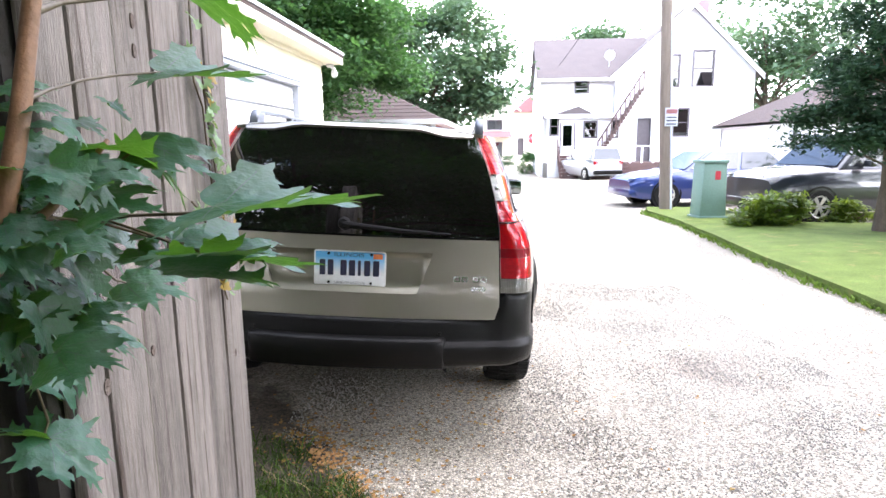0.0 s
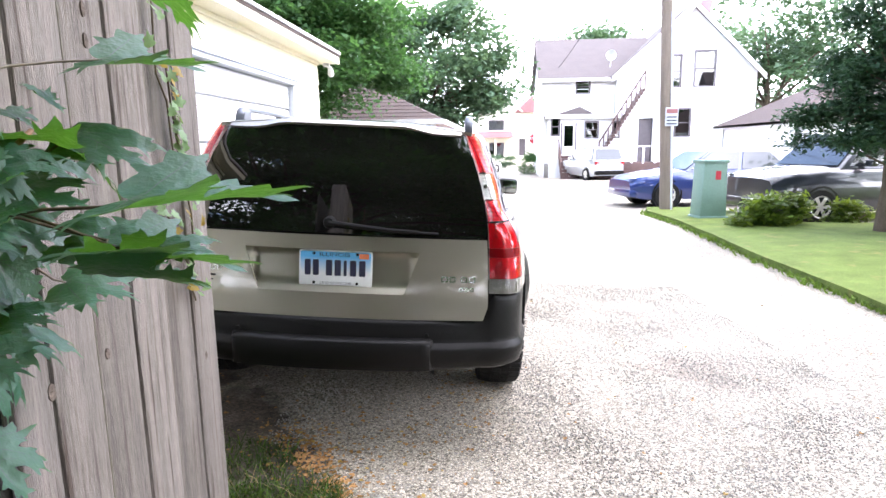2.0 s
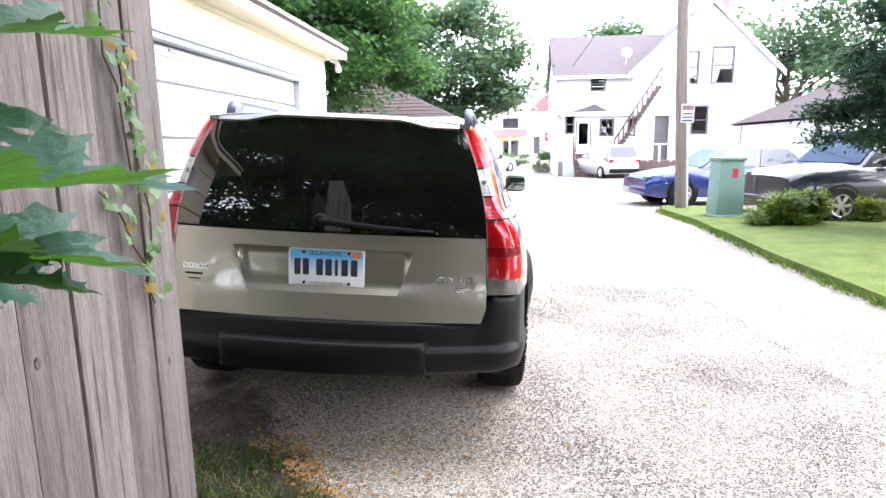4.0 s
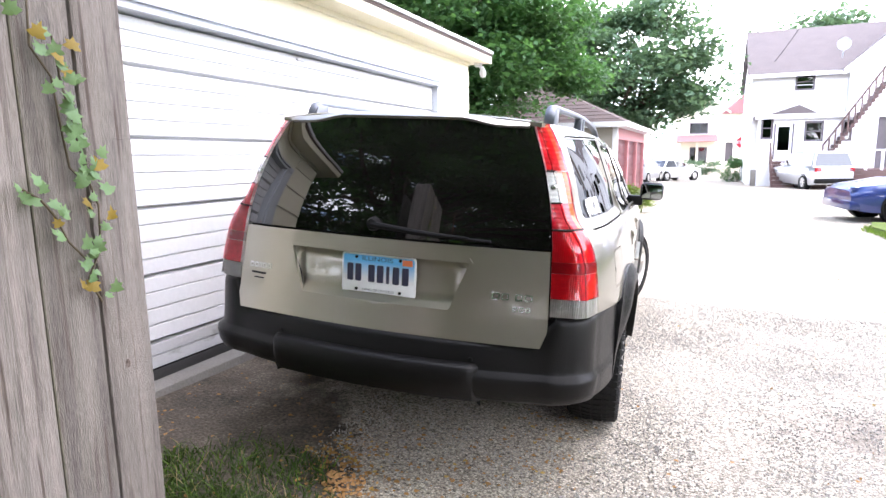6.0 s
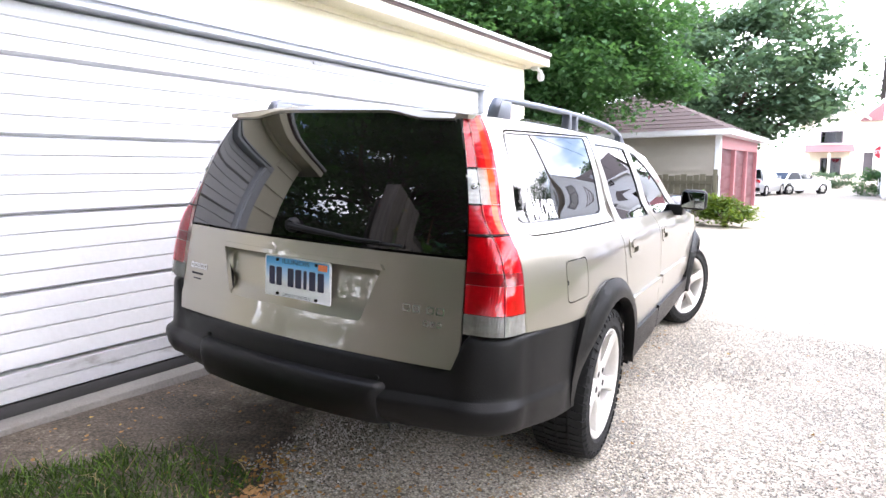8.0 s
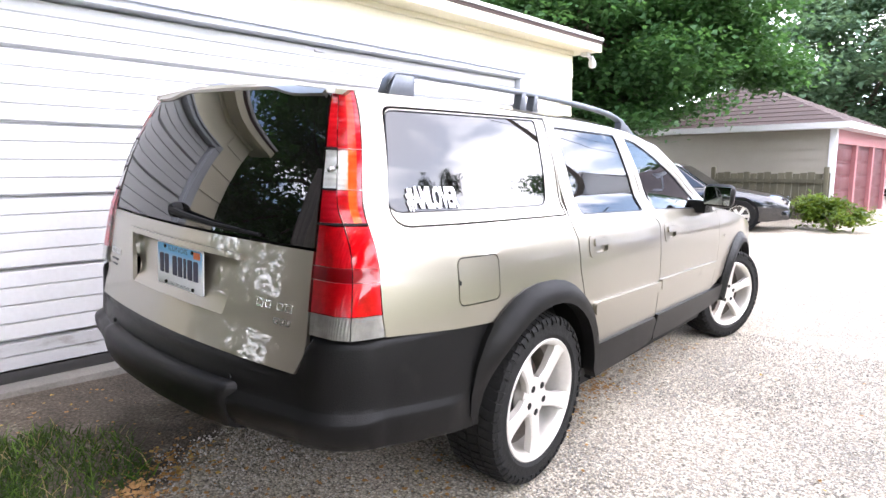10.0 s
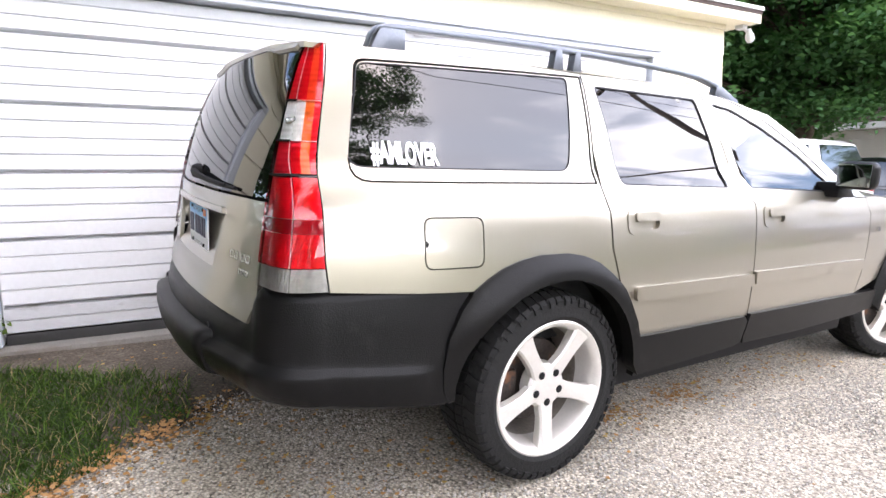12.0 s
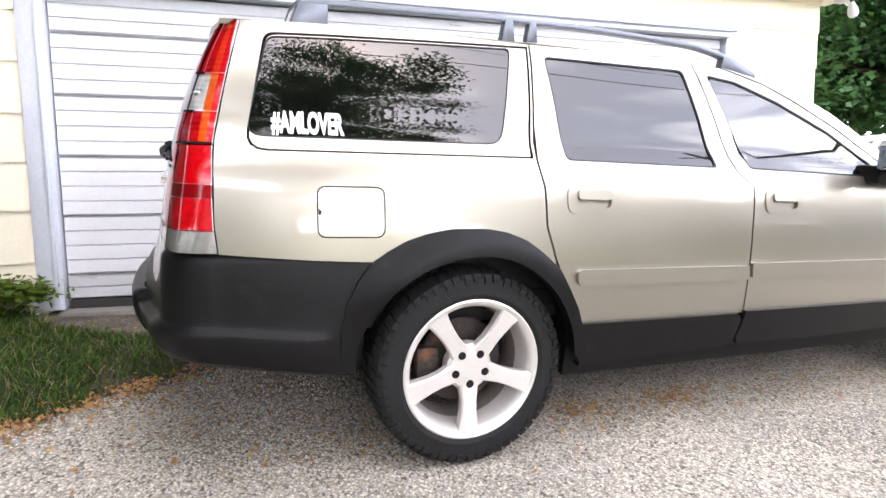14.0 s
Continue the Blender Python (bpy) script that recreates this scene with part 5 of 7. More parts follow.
tob = new("tmp_text", txt)
bpy.context.view_layer.update()
tm = bpy.data.meshes.new_from_object(tob.evaluated_get(bpy.context.evaluated_depsgraph_get()))
bpy.data.objects.remove(tob)
tx = [v.co.x for v in tm.vertices]
ty = [v.co.y for v in tm.vertices]
for v in tm.vertices:
    y = 0.396 + 0.206 * (v.co.x - min(tx)) / (max(tx) - min(tx))
    z = 1.049 + 0.072 * (v.co.y - min(ty)) / (max(ty) - min(ty))
    v.co = Vector((side_x(y, z) + 0.002, y, z))
tm.name = "window_lettering"
put("window_lettering", tm, M_STICKER, car, "white vinyl hashtag lettering")

# ---- maple sapling by the fence ----
LEAF_HALF = [(0.0, 1.02), (0.025, 0.91), (0.06, 0.81), (0.175, 0.855), (0.12, 0.735), (0.118, 0.655), (0.215, 0.67), (0.145, 0.56), (0.13, 0.475), (0.22, 0.53), (0.255, 0.60), (0.30, 0.725), (0.345, 0.63), (0.45, 0.69), (0.63, 0.79), (0.545, 0.655), (0.515, 0.575), (0.665, 0.585), (0.555, 0.475), (0.535, 0.415), (0.63, 0.375), (0.485, 0.325), (0.405, 0.255), (0.47, 0.235), (0.545, 0.265), (0.57, 0.185), (0.76, 0.135), (0.585, 0.075), (0.55, 0.03), (0.60, -0.07), (0.475, -0.055), (0.40, -0.095), (0.375, -0.20), (0.28, -0.13), (0.16, -0.165), (0.06, -0.09)]
M_VEIN = mat("leaf_vein", (0.045, 0.085, 0.035), 0.45, 0, 0.15, 20, 80, 0.0)


def maple_leaf_mesh(fold, droop, wave, seed, twist=0.0):
    rnd = random.Random(seed)
    half = [(x * rnd.uniform(0.9, 1.1), y * rnd.uniform(0.97, 1.03)) for x, y in LEAF_HALF]
    other = [(-x * rnd.uniform(0.9, 1.1), y * rnd.uniform(0.97, 1.03)) for x, y in LEAF_HALF[1:]]
    poly = half + [(0, 0)] + other[::-1]

    def at(x, y):
        z = fold * abs(x) + twist * x * (y - 0.38) - droop * (y - 0.2) ** 2 - 0.6 * droop * x * x + wave * math.sin(5.5 * x + 3 * y + seed) * (abs(x) + 0.15) + 0.22 * wave * math.sin(17 * x - 6 * y + 2 * seed) * math.sin(13 * y + seed)
        return Vector((x, y, z))
    lp = [(px_ + (rnd.uniform(-0.013, 0.013) if k % 2 else 0), py_ + (rnd.uniform(-0.013, 0.013) if k % 2 else 0)) for k, (px_, py_) in enumerate(dense(poly, 0.045))]
    poly = lp
    pts = [Vector(p) for p in lp]
    edges = [(i, (i + 1) % len(lp)) for i in range(len(lp))]
    for i in range(-10, 11):
        for j in range(-3, 14):
            p = (i * 0.075, j * 0.075 + 0.03)
            if inside(p, poly) and all((p[0] - q[0]) ** 2 + (p[1] - q[1]) ** 2 > 0.0012 for q in lp):
                pts.append(Vector(p))
    vs, es, fs = delaunay_2d_cdt(pts, edges, [], 0, 1e-6)[:3]
    keep = [tuple(f) for f in fs if inside((sum(vs[i][0] for i in f) / 3, sum(vs[i][1] for i in f) / 3), poly)]
    verts = [at(v[0], v[1]) for v in vs]
    faces, mi = list(keep), [0] * len(keep)
    for tx_, ty_ in ((0, 0.95), (0.55, 0.62), (-0.55, 0.62), (0.60, 0.08), (-0.60, 0.08), (0.25, 0.42), (-0.25, 0.42)):
        sx_, sy_ = (0, 0.28) if abs(tx_) == 0.25 else (0, 0)
        d = Vector((tx_ - sx_, ty_ - sy_))
        nrm = Vector((-d.y, d.x)).normalized()
        prev = None
        for k in range(6):
            c = Vector((sx_, sy_)) + d * k / 5
            w = 0.007 * (1 - 0.8 * k / 5) * (0.6 if sy_ else 1)
            a, b = c + nrm * w, c - nrm * w
            verts += [at(a.x, a.y) + Vector((0, 0, 0.008)), at(b.x, b.y) + Vector((0, 0, 0.008))]
            if prev is not None:
                faces.append((prev, prev + 1, len(verts) - 1, len(verts) - 2))
                mi.append(1)
            prev = len(verts) - 2
    me = mesh("leaf", verts, faces)
    me.shade_smooth()
    me.materials.append(M_SAPLING)
    me.materials.append(M_VEIN)
    me.polygons.foreach_set("material_index", mi)
    return me


LEAFSET = [maple_leaf_mesh(0.22, 0.20, 0.09, 1, 0.5), maple_leaf_mesh(0.12, 0.40, 0.10, 2, 0.9), maple_leaf_mesh(0.0, 0.35, 0.10, 3, 0.3), maple_leaf_mesh(0.35, 0.1, 0.08, 4, 0.6), maple_leaf_mesh(0.06, -0.08, 0.05, 5, 0.6)]
LEAVES_UPPER = [
    (0.142, -1.588, 1.584, -28, -22, -83, 0.116),
    (0.07, -1.524, 1.493, -5, 11, -83, 0.139),
    (0.242, -1.799, 1.329, 0, 2, -93, 0.155),
    (0.083, -1.622, 1.393, -16, 16, -97, 0.101),
    (0.06, -1.654, 1.389, -19, -23, -85, 0.104),
    (0.054, -1.706, 1.323, 0, 20, -89, 0.092),
    (0.034, -1.727, 1.324, -11, -15, 96, 0.068),
    (-0.026, -1.643, 1.285, -57, -4, -98, 0.074),
    (0.016, -1.797, 1.272, -16, -4, -91, 0.067),
    (-0.0, -1.547, 1.196, -5, 14, -91, 0.096),
    (0.104, -1.694, 1.271, -37, 3, -99, 0.046),
    (0.17, -1.711, 1.284, -11, 11, -93, 0.046),
]
LEAVES_MIDDLE = [
    (0.176, -1.733, 1.276, -11, -8, -89, 0.148),
    (0.179, -1.738, 1.247, -4, -26, -88, 0.101),
    (0.222, -1.713, 1.271, 3, 12, -88, 0.06),
    (0.053, -1.768, 1.432, -12, 12, -94, 0.03),
    (0.057, -1.75, 1.417, -35, -6, -92, 0.043),
    (0.058, -1.616, 1.429, 46, 9, 90, 0.041),
    (0.004, -1.618, 1.423, -29, 3, -96, 0.038),
    (0.07, -1.823, 1.235, -78, -10, -89, 0.055),
    (0.02, -1.729, 1.195, -52, -8, -92, 0.086),
    (0.018, -1.71, 1.187, -19, -15, -87, 0.098),
    (-0.089, -1.606, 1.098, -49, -12, -87, 0.086),
    (-0.047, -1.68, 1.02, -38, -8, -91, 0.095),
]
LEAVES_LOWER = [
    (0.054, -1.857, 1.214, -71, -11, -86, 0.034),
    (-0.053, -1.671, 1.015, 16, 11, 91, 0.065),
    (-0.051, -1.663, 1.464, -9, 20, -94, 0.049),
    (-0.018, -1.674, 1.398, -36, 2, -98, 0.06),
    (0.015, -1.777, 1.385, -17, 10, -96, 0.064),
    (0.014, -1.79, 1.312, -34, -7, -91, 0.031),
    (0.0, -1.684, 1.221, -38, -13, -87, 0.076),
    (-0.032, -1.715, 1.282, -28, 4, -97, 0.055),
    (0.014, -1.597, 1.368, -26, 3, -95, 0.07),
    (0.104, -1.67, 1.295, -16, 9, -94, 0.054),
    (0.002, -1.765, 1.339, -10, 8, -92, 0.036),
    (0.001, -1.783, 1.239, -23, -5, -91, 0.039),
    (-0.058, -1.667, 1.438, -13, 14, -95, 0.031),
]
LEAVES_INNER = [
    (-0.003, -1.746, 1.384, 12, 35, -80, 0.044),
    (0.031, -1.711, 1.194, 2, 11, -88, 0.065),
    (0.015, -1.779, 1.383, -77, -9, -95, 0.064),
    (0.071, -1.764, 1.362, -44, 7, -106, 0.063),
    (0.046, -1.706, 1.387, -49, -8, -91, 0.061),
    (-0.046, -1.647, 1.387, -72, -12, -84, 0.068),
    (0.017, -1.68, 1.252, -70, -10, -88, 0.066),
    (0.067, -1.801, 1.309, -7, 6, -91, 0.062),
    (-0.01, -1.789, 1.261, -33, -8, -90, 0.055),
    (0.082, -1.746, 1.36, 5, 25, -86, 0.062),
    (0.019, -1.786, 1.23, -37, -15, -85, 0.068),
    (-0.076, -1.685, 1.35, -42, -8, -91, 0.055),
]
LEAVES_LOW_INNER = [
    (0.038, -1.823, 1.306, -51, 1, -102, 0.062),
    (0.097, -1.846, 1.197, -5, 18, -92, 0.064),
    (-0.015, -1.743, 1.165, -68, -15, -77, 0.054),
    (0.022, -1.749, 1.376, -85, -12, -72, 0.052),
    (-0.081, -1.679, 1.366, -14, 7, -93, 0.057),
    (0.103, -1.792, 1.309, 23, 24, -75, 0.042),
    (0.091, -1.811, 1.373, -31, 24, -108, 0.045),
    (-0.071, -1.698, 1.269, -19, 6, -95, 0.08),
    (0.046, -1.822, 1.317, -21, 20, -101, 0.045),
    (0.107, -1.826, 1.297, -1, 13, -90, 0.044),
    (0.029, -1.822, 1.211, 25, 30, -72, 0.065),
    (0.026, -1.668, 1.298, -46, 2, -102, 0.076),
]
sapling = empty("maple_sapling", NEAR @ pose(0.02, -1.86, 0), "young maple with broad toothed green leaves by the fence", "sapling")
SB = Vector((0.02, -1.86, 0))


def twig(points, radii, material, name="twig"):
    part(name, tube([Vector(p) - SB for p in points], radii, 14), material, sapling)


twig([(-0.16, -1.88, 0.08), (-0.14, -1.87, 0.6), (-0.03, -1.835, 1.12), (0.026, -1.815, 1.282), (0.037, -1.79, 1.369), (0.04, -1.769, 1.43), (0.037, -1.75, 1.477), (0.038, -1.729, 1.543), (0.045, -1.70, 1.75), (0.05, -1.68, 1.95)], [0.018, 0.016, 0.012, 0.0105, 0.010, 0.0098, 0.0092, 0.009, 0.007, 0.004], M_STEM, "stem")
twig([(0.04, -1.768, 1.436), (0.029, -1.704, 1.454), (0.03, -1.64, 1.471), (0.042, -1.576, 1.484), (0.07, -1.524, 1.493)], [0.0035, 0.002, 0.0017, 0.0016, 0.0015], M_PETIOLE)
twig([(0.041, -1.731, 1.531), (0.043, -1.687, 1.549), (0.057, -1.644, 1.562), (0.142, -1.588, 1.584)], [0.005, 0.0025, 0.002, 0.0015], M_PETIOLE)
twig([(0.037, -1.813, 1.292), (0.055, -1.767, 1.326), (0.066, -1.719, 1.365), (0.069, -1.673, 1.397)], [0.006, 0.005, 0.004, 0.003], M_STEM)
twig([(0.043, -1.811, 1.303), (0.055, -1.768, 1.317), (0.085, -1.729, 1.306), (0.125, -1.711, 1.288), (0.176, -1.732, 1.282)], [0.003, 0.002, 0.0017, 0.0016, 0.0015], M_PETIOLE)
twig([(0.037, -1.772, 1.297), (0.027, -1.695, 1.274), (0.044, -1.656, 1.263), (0.072, -1.636, 1.256)], [0.0025, 0.0018, 0.0015, 0.0014], M_PETIOLE)
twig([(0.028, -1.676, 1.268), (0.005, -1.602, 1.225), (-0.003, -1.566, 1.204), (0.0, -1.547, 1.196)], 0.0015, M_PETIOLE)
twig([(0.057, -1.699, 1.365), (0.05, -1.657, 1.371), (0.074, -1.656, 1.374), (0.083, -1.622, 1.393)], 0.0016, M_PETIOLE)
twig([(0.072, -1.728, 1.315), (0.129, -1.73, 1.296), (0.179, -1.733, 1.277), (0.223, -1.734, 1.264)], 0.0016, M_PETIOLE)
twig([(0.026, -1.825, 1.227), (-0.02, -1.73, 1.141), (-0.05, -1.67, 1.04), (-0.055, -1.68, 1.015)], 0.0016, M_PETIOLE)
twig([(0.06, -1.75, 1.306), (0.149, -1.785, 1.320), (0.242, -1.8, 1.324)], 0.0017, M_PETIOLE)
for i, (x, y, z, rx_, ry_, rz_, size) in enumerate(LEAVES_UPPER + LEAVES_MIDDLE + LEAVES_LOWER + LEAVES_INNER + LEAVES_LOW_INNER):
    lf = put("leaf", LEAFSET[4 if i in (1, 2, 12) else (i * 7 + i // 3) % 4], None, sapling)
    lf.matrix_basis = Matrix.Translation(Vector((x, y, z)) - SB) @ pose(0, 0, 0, rx_, ry_, rz_) @ Matrix.Scale(size * 1.06, 4)

# ---- ivy on the fence's end ----
ivy = empty("ivy_vine", NEAR @ pose(FX, -1.0, 0), "thin ivy with small green and yellowing leaves on the fence", "vine")
IVY_HALF = [(0.0, 1.0), (0.14, 0.62), (0.42, 0.62), (0.30, 0.36), (0.52, 0.10), (0.30, 0.0), (0.1, -0.08)]
ivm = []
for s in range(6):
    bm = bmesh.new()
    out = IVY_HALF + [(0, 0)] + [(-x, y) for x, y in IVY_HALF[:0:-1]]
    vs = [bm.verts.new((x, y, 0.22 * abs(x) * (1, -1, 0.5)[s % 3] - 0.25 * y * y)) for x, y in out]
    c = bm.verts.new((0, 0.35, 0))
    for a, b in zip(vs, vs[1:] + vs[:1]):
        bm.faces.new((a, b, c))
    me = bpy.data.meshes.new("ivy_leaf")
    bm.to_mesh(me)
    bm.free()
    me.shade_smooth()
    me.materials.append(M_IVY if s < 3 else M_IVY_TURNED)
    ivm.append(me)
rnd = random.Random(5)
for strand, cnt in (([(-1.11, 1.90), (-1.105, 1.70), (-1.115, 1.525), (-1.08, 1.475), (-1.073, 1.388), (-1.064, 1.308), (-1.034, 1.276)], 26), ([(-1.07, 1.55), (-1.062, 1.467), (-1.042, 1.369), (-1.031, 1.297), (-1.01, 1.231), (-1.015, 1.143), (-1.05, 1.086), (-1.025, 1.032)], 34), ([(-1.173, 1.279), (-1.13, 1.252), (-1.104, 1.215), (-1.084, 1.166), (-1.041, 1.115)], 14)):
    part("vine_stem", tube([(0.012, y + 1.0, z) for y, z in strand], 0.0022, 6), M_PETIOLE, ivy)
    for k in range(cnt):
        t = (k + rnd.random() * 0.7) / cnt * (len(strand) - 1)
        i = min(int(t), len(strand) - 2)
        y = strand[i][0] + (strand[i + 1][0] - strand[i][0]) * (t - i) + rnd.uniform(-0.034, 0.034)
        z = strand[i][1] + (strand[i + 1][1] - strand[i][1]) * (t - i)
        lf = put("leaf", ivm[k % 3 + (3 if rnd.random() < 0.17 else 0)], None, ivy)
        lf.matrix_basis = pose(0.02 + rnd.uniform(0, 0.012), y + 1.0, z, 0, 90, 0) @ pose(0, 0, 0, 0, 0, rnd.uniform(50, 130)) @ pose(0, 0, 0, rnd.uniform(-35, 25), rnd.uniform(-30, 30), 0) @ Matrix.Scale(rnd.uniform(0.019, 0.035), 4)


# ---- grass, fallen leaves and pebbles ----
def scatter(name, count, where, shape, material, label, category, seed):
    """Many small pieces in one mesh: where(rnd) gives a foot on the ground, shape(rnd) points and faces about it."""
    rnd = random.Random(seed)
    vs, fs = [], []
    for _ in range(count):
        p = where(rnd)
        if p is None:
            continue
        k = len(vs)
        pv, pf = shape(rnd)
        z = ground_z(p[0], p[1])
        vs += [(p[0] + x, p[1] + y, z + h) for x, y, h in pv]
        fs += [tuple(k + i for i in f) for f in pf]
    return tagged(put(name, mesh(name, vs, fs), material), label, category, kind="stuff")


def blade(h0, h1, w):
    def make(rnd):
        h, a, b = rnd.uniform(h0, h1), rnd.uniform(0, 6.28), rnd.uniform(0, 6.28)
        c, s = math.cos(a) * w * rnd.uniform(0.6, 1.2), math.sin(a) * w
        l1, l2 = rnd.uniform(0.1, 0.7) * h, rnd.uniform(0.4, 1.7) * h
        u, v = math.cos(b), math.sin(b)
        return [(-c, -s, 0), (c, s, 0), (u * l1 - c * 0.7, v * l1 - s * 0.7, h * 0.6), (u * l1 + c * 0.7, v * l1 + s * 0.7, h * 0.6), (u * l2, v * l2, h * 0.93)], [(0, 1, 3, 2), (2, 3, 4)]
    return make


GRASS = [(0.24, -0.46), (0.14, -0.28), (-0.04, -0.12), (-0.12, 0.05), (-0.30, 0.11), (-0.55, 0.11), (-0.76, -0.02), (-0.84, -0.20), (-1.1, -0.6), (-1.75, -0.95), (-1.75, -2.6), (0.26, -2.6), (0.30, -1.2)]


def in_grass(rnd):
    for _ in range(20):
        x, y = rnd.uniform(-1.75, 0.45), rnd.uniform(-2.4, 0.3)
        dx, dy = 0.06 * noise.noise((x * 5, y * 5, 1)), 0.06 * noise.noise((x * 5, y * 5, 7))
        thin = 0.7 * noise.noise((x * 4.0, y * 4.0, 3)) + 0.34 * (y < -0.25) + 0.04
        if inside((x + dx, y + dy), GRASS) and rnd.random() < 0.45 + 1.1 * thin:
            return x, y
    return None


scatter("grass_patch", 27000, in_grass, blade(0.018, 0.068, 0.0028), M_GRASS, "short rough green grass at the foot of the fence", "grass", 11)
scatter("fresh_grass", 3600, in_grass, blade(0.03, 0.085, 0.0034), M_GRASS_FRESH, "fresh pale green blades standing in the grass", "grass", 17)
scatter("dry_grass", 2300, in_grass, blade(0.025, 0.085, 0.0022), M_STRAW, "dry straw among the grass", "grass", 12)


def leaf_bit(rnd):
    s, a = rnd.uniform(0.005, 0.014), rnd.uniform(0, 6.28)
    c, d = math.cos(a), math.sin(a)
    lift = rnd.uniform(0.2, 1.5) * s
    pts = [(-1, 0, 0.1), (-0.35, 0.75, lift / s), (0.45, 0.62, 0.2), (1, 0, 0.6), (0.35, -0.72, lift / s), (-0.4, -0.6, 0.15)]
    return [((x * c - y * d) * s, (x * d + y * c) * s, 0.004 + h * s * 0.5) for x, y, h in pts], [(0, 1, 2, 3), (0, 3, 4, 5)]


def drift(rnd):
    k = rnd.random()
    if k < 0.36:      # along the edge of the grass and under the bumper
        t = rnd.random()
        x, y = 0.31 - 0.56 * t + rnd.gauss(0, 0.075), -0.55 + 0.78 * t + rnd.gauss(0, 0.075)
    elif k < 0.44:
        x, y = rnd.gauss(0.25, 0.24), rnd.gauss(0.15, 0.22)
    elif k < 0.66:    # under the car's side
        x, y = 0.60 + rnd.gauss(0, 0.11), rnd.uniform(0.2, 3.4)
    elif k < 0.80:    # two small heaps
        x, y = (0.62 + rnd.gauss(0, 0.05), rnd.choice((1.62, 2.1)) + rnd.gauss(0, 0.09))
    elif k < 0.88:    # by the door
        x, y = rnd.uniform(-1.3, -0.3), rnd.uniform(-0.5, 1.6)
    else:
        x, y = rnd.uniform(0.4, 4.2), rnd.uniform(-1.4, 6)
    return x, y


def edge_drift(rnd):
    """Where the wind heaps leaves: clumps along the edge of the grass."""
    t = rnd.choice((0.04, 0.10, 0.17, 0.30, 0.42, 0.58, 0.66)) + rnd.gauss(0, 0.035)
    off = rnd.gauss(0.0, 0.035)
    return 0.31 - 0.56 * t + off * 0.8 + rnd.gauss(0, 0.015), -0.55 + 0.78 * t + off * 0.55 + rnd.gauss(0, 0.015)


def curled_leaf(rnd):
    pv, pf = leaf_bit(rnd)
    return [(x * 0.95, y * 0.95, z * 1.5 + 0.008) for x, y, z in pv], pf


def crumb(rnd):
    pv, pf = leaf_bit(rnd)
    return [(x * 0.42, y * 0.42, z * 0.6) for x, y, z in pv], pf


scatter("leaf_crumbs", 1300, drift, crumb, M_FALLEN, "brown crumbs of dead leaves in the gravel", "leaves", 14)
scatter("yellow_leaves", 210, drift, leaf_bit, M_YELLOW_LEAF, "scattered bright yellow fallen leaves on the ground", "leaves", 15)
scatter("peach_leaves", 300, edge_drift, curled_leaf, M_PEACH_LEAF, "peach and orange fallen leaves heaped at the grass edge", "leaves", 18)
scatter("fallen_leaves", 900, drift, leaf_bit, M_FALLEN, "small brown and yellow fallen leaves on the ground", "leaves", 13)


def pebble(rnd):
    s, a = rnd.uniform(0.0026, 0.0062), rnd.uniform(0, 6.28)
    c, d = math.cos(a), math.sin(a)
    pts = [(1, 0.1, 0.4), (0.2, 0.8, 0.5), (-0.9, 0.25, 0.35), (-0.3, -0.75, 0.45), (rnd.uniform(-0.3, 0.3), 0, 1.1)]
    low = [(x * 0.8, y * 0.8, -0.3) for x, y, _ in pts[:4]]
    return [((x * c - y * d) * s, (x * d + y * c) * s, h * s) for x, y, h in pts + low], [(0, 1, 4), (1, 2, 4), (2, 3, 4), (3, 0, 4), (5, 6, 1, 0), (6, 7, 2, 1), (7, 8, 3, 2), (8, 5, 0, 3)]


def beside_car(rnd):
    for _ in range(8):
        x, y = rnd.uniform(-0.3, 2.9), rnd.uniform(-1.0, 4.0)
        if not inside((x, y), GRASS) and rnd.random() < 0.5 + 0.9 * noise.noise((x * 2.5, y * 2.5, 5)):
            return x, y
    return None


scatter("loose_gravel", 42000, beside_car, pebble, M_STONE, "loose pale grey pebbles lying on the worn alley", "gravel", 16)

# ---- neighbours ----
def flat_wall(poly, holes, m, thick, name, material, parent, label=""):
    """An upright wall with openings through it: outline in (x, z) on the plane y = 0 of m, its back at y = thick."""
    loops = [list(poly)] + [list(h) for h in holes]
    pts, edges = [], []
    for lp in loops:
        k = len(pts)
        pts += [Vector(p) for p in lp]
        edges += [(k + i, k + (i + 1) % len(lp)) for i in range(len(lp))]
    vs, es, fs = delaunay_2d_cdt(pts, edges, [], 0, 1e-6)[:3]
    keep = []
    for f in fs:
        c = (sum(vs[i][0] for i in f) / 3, sum(vs[i][1] for i in f) / 3)
        if inside(c, poly) and not any(inside(c, h) for h in holes):
            keep.append(tuple(f))
    bm = bmesh.new()
    a = [bm.verts.new((v[0], 0, v[1])) for v in vs]
    b = [bm.verts.new((v[0], thick, v[1])) for v in vs]
    cnt = {}
    for f in keep:
        bm.faces.new([a[i] for i in f])
        bm.faces.new([b[i] for i in f[::-1]])
        for i, j in ((f[0], f[1]), (f[1], f[2]), (f[2], f[0])):
            cnt[frozenset((i, j))] = cnt.get(frozenset((i, j)), 0) + 1
    for k, c in cnt.items():
        if c == 1:
            i, j = tuple(k)
            bm.faces.new((a[i], a[j], b[j], b[i]))
    return part(name, bm, material, parent, label, 0, m)


def rect(x0, x1, z0, z1):
    return [(x0, z0), (x1, z0), (x1, z1), (x0, z1)]


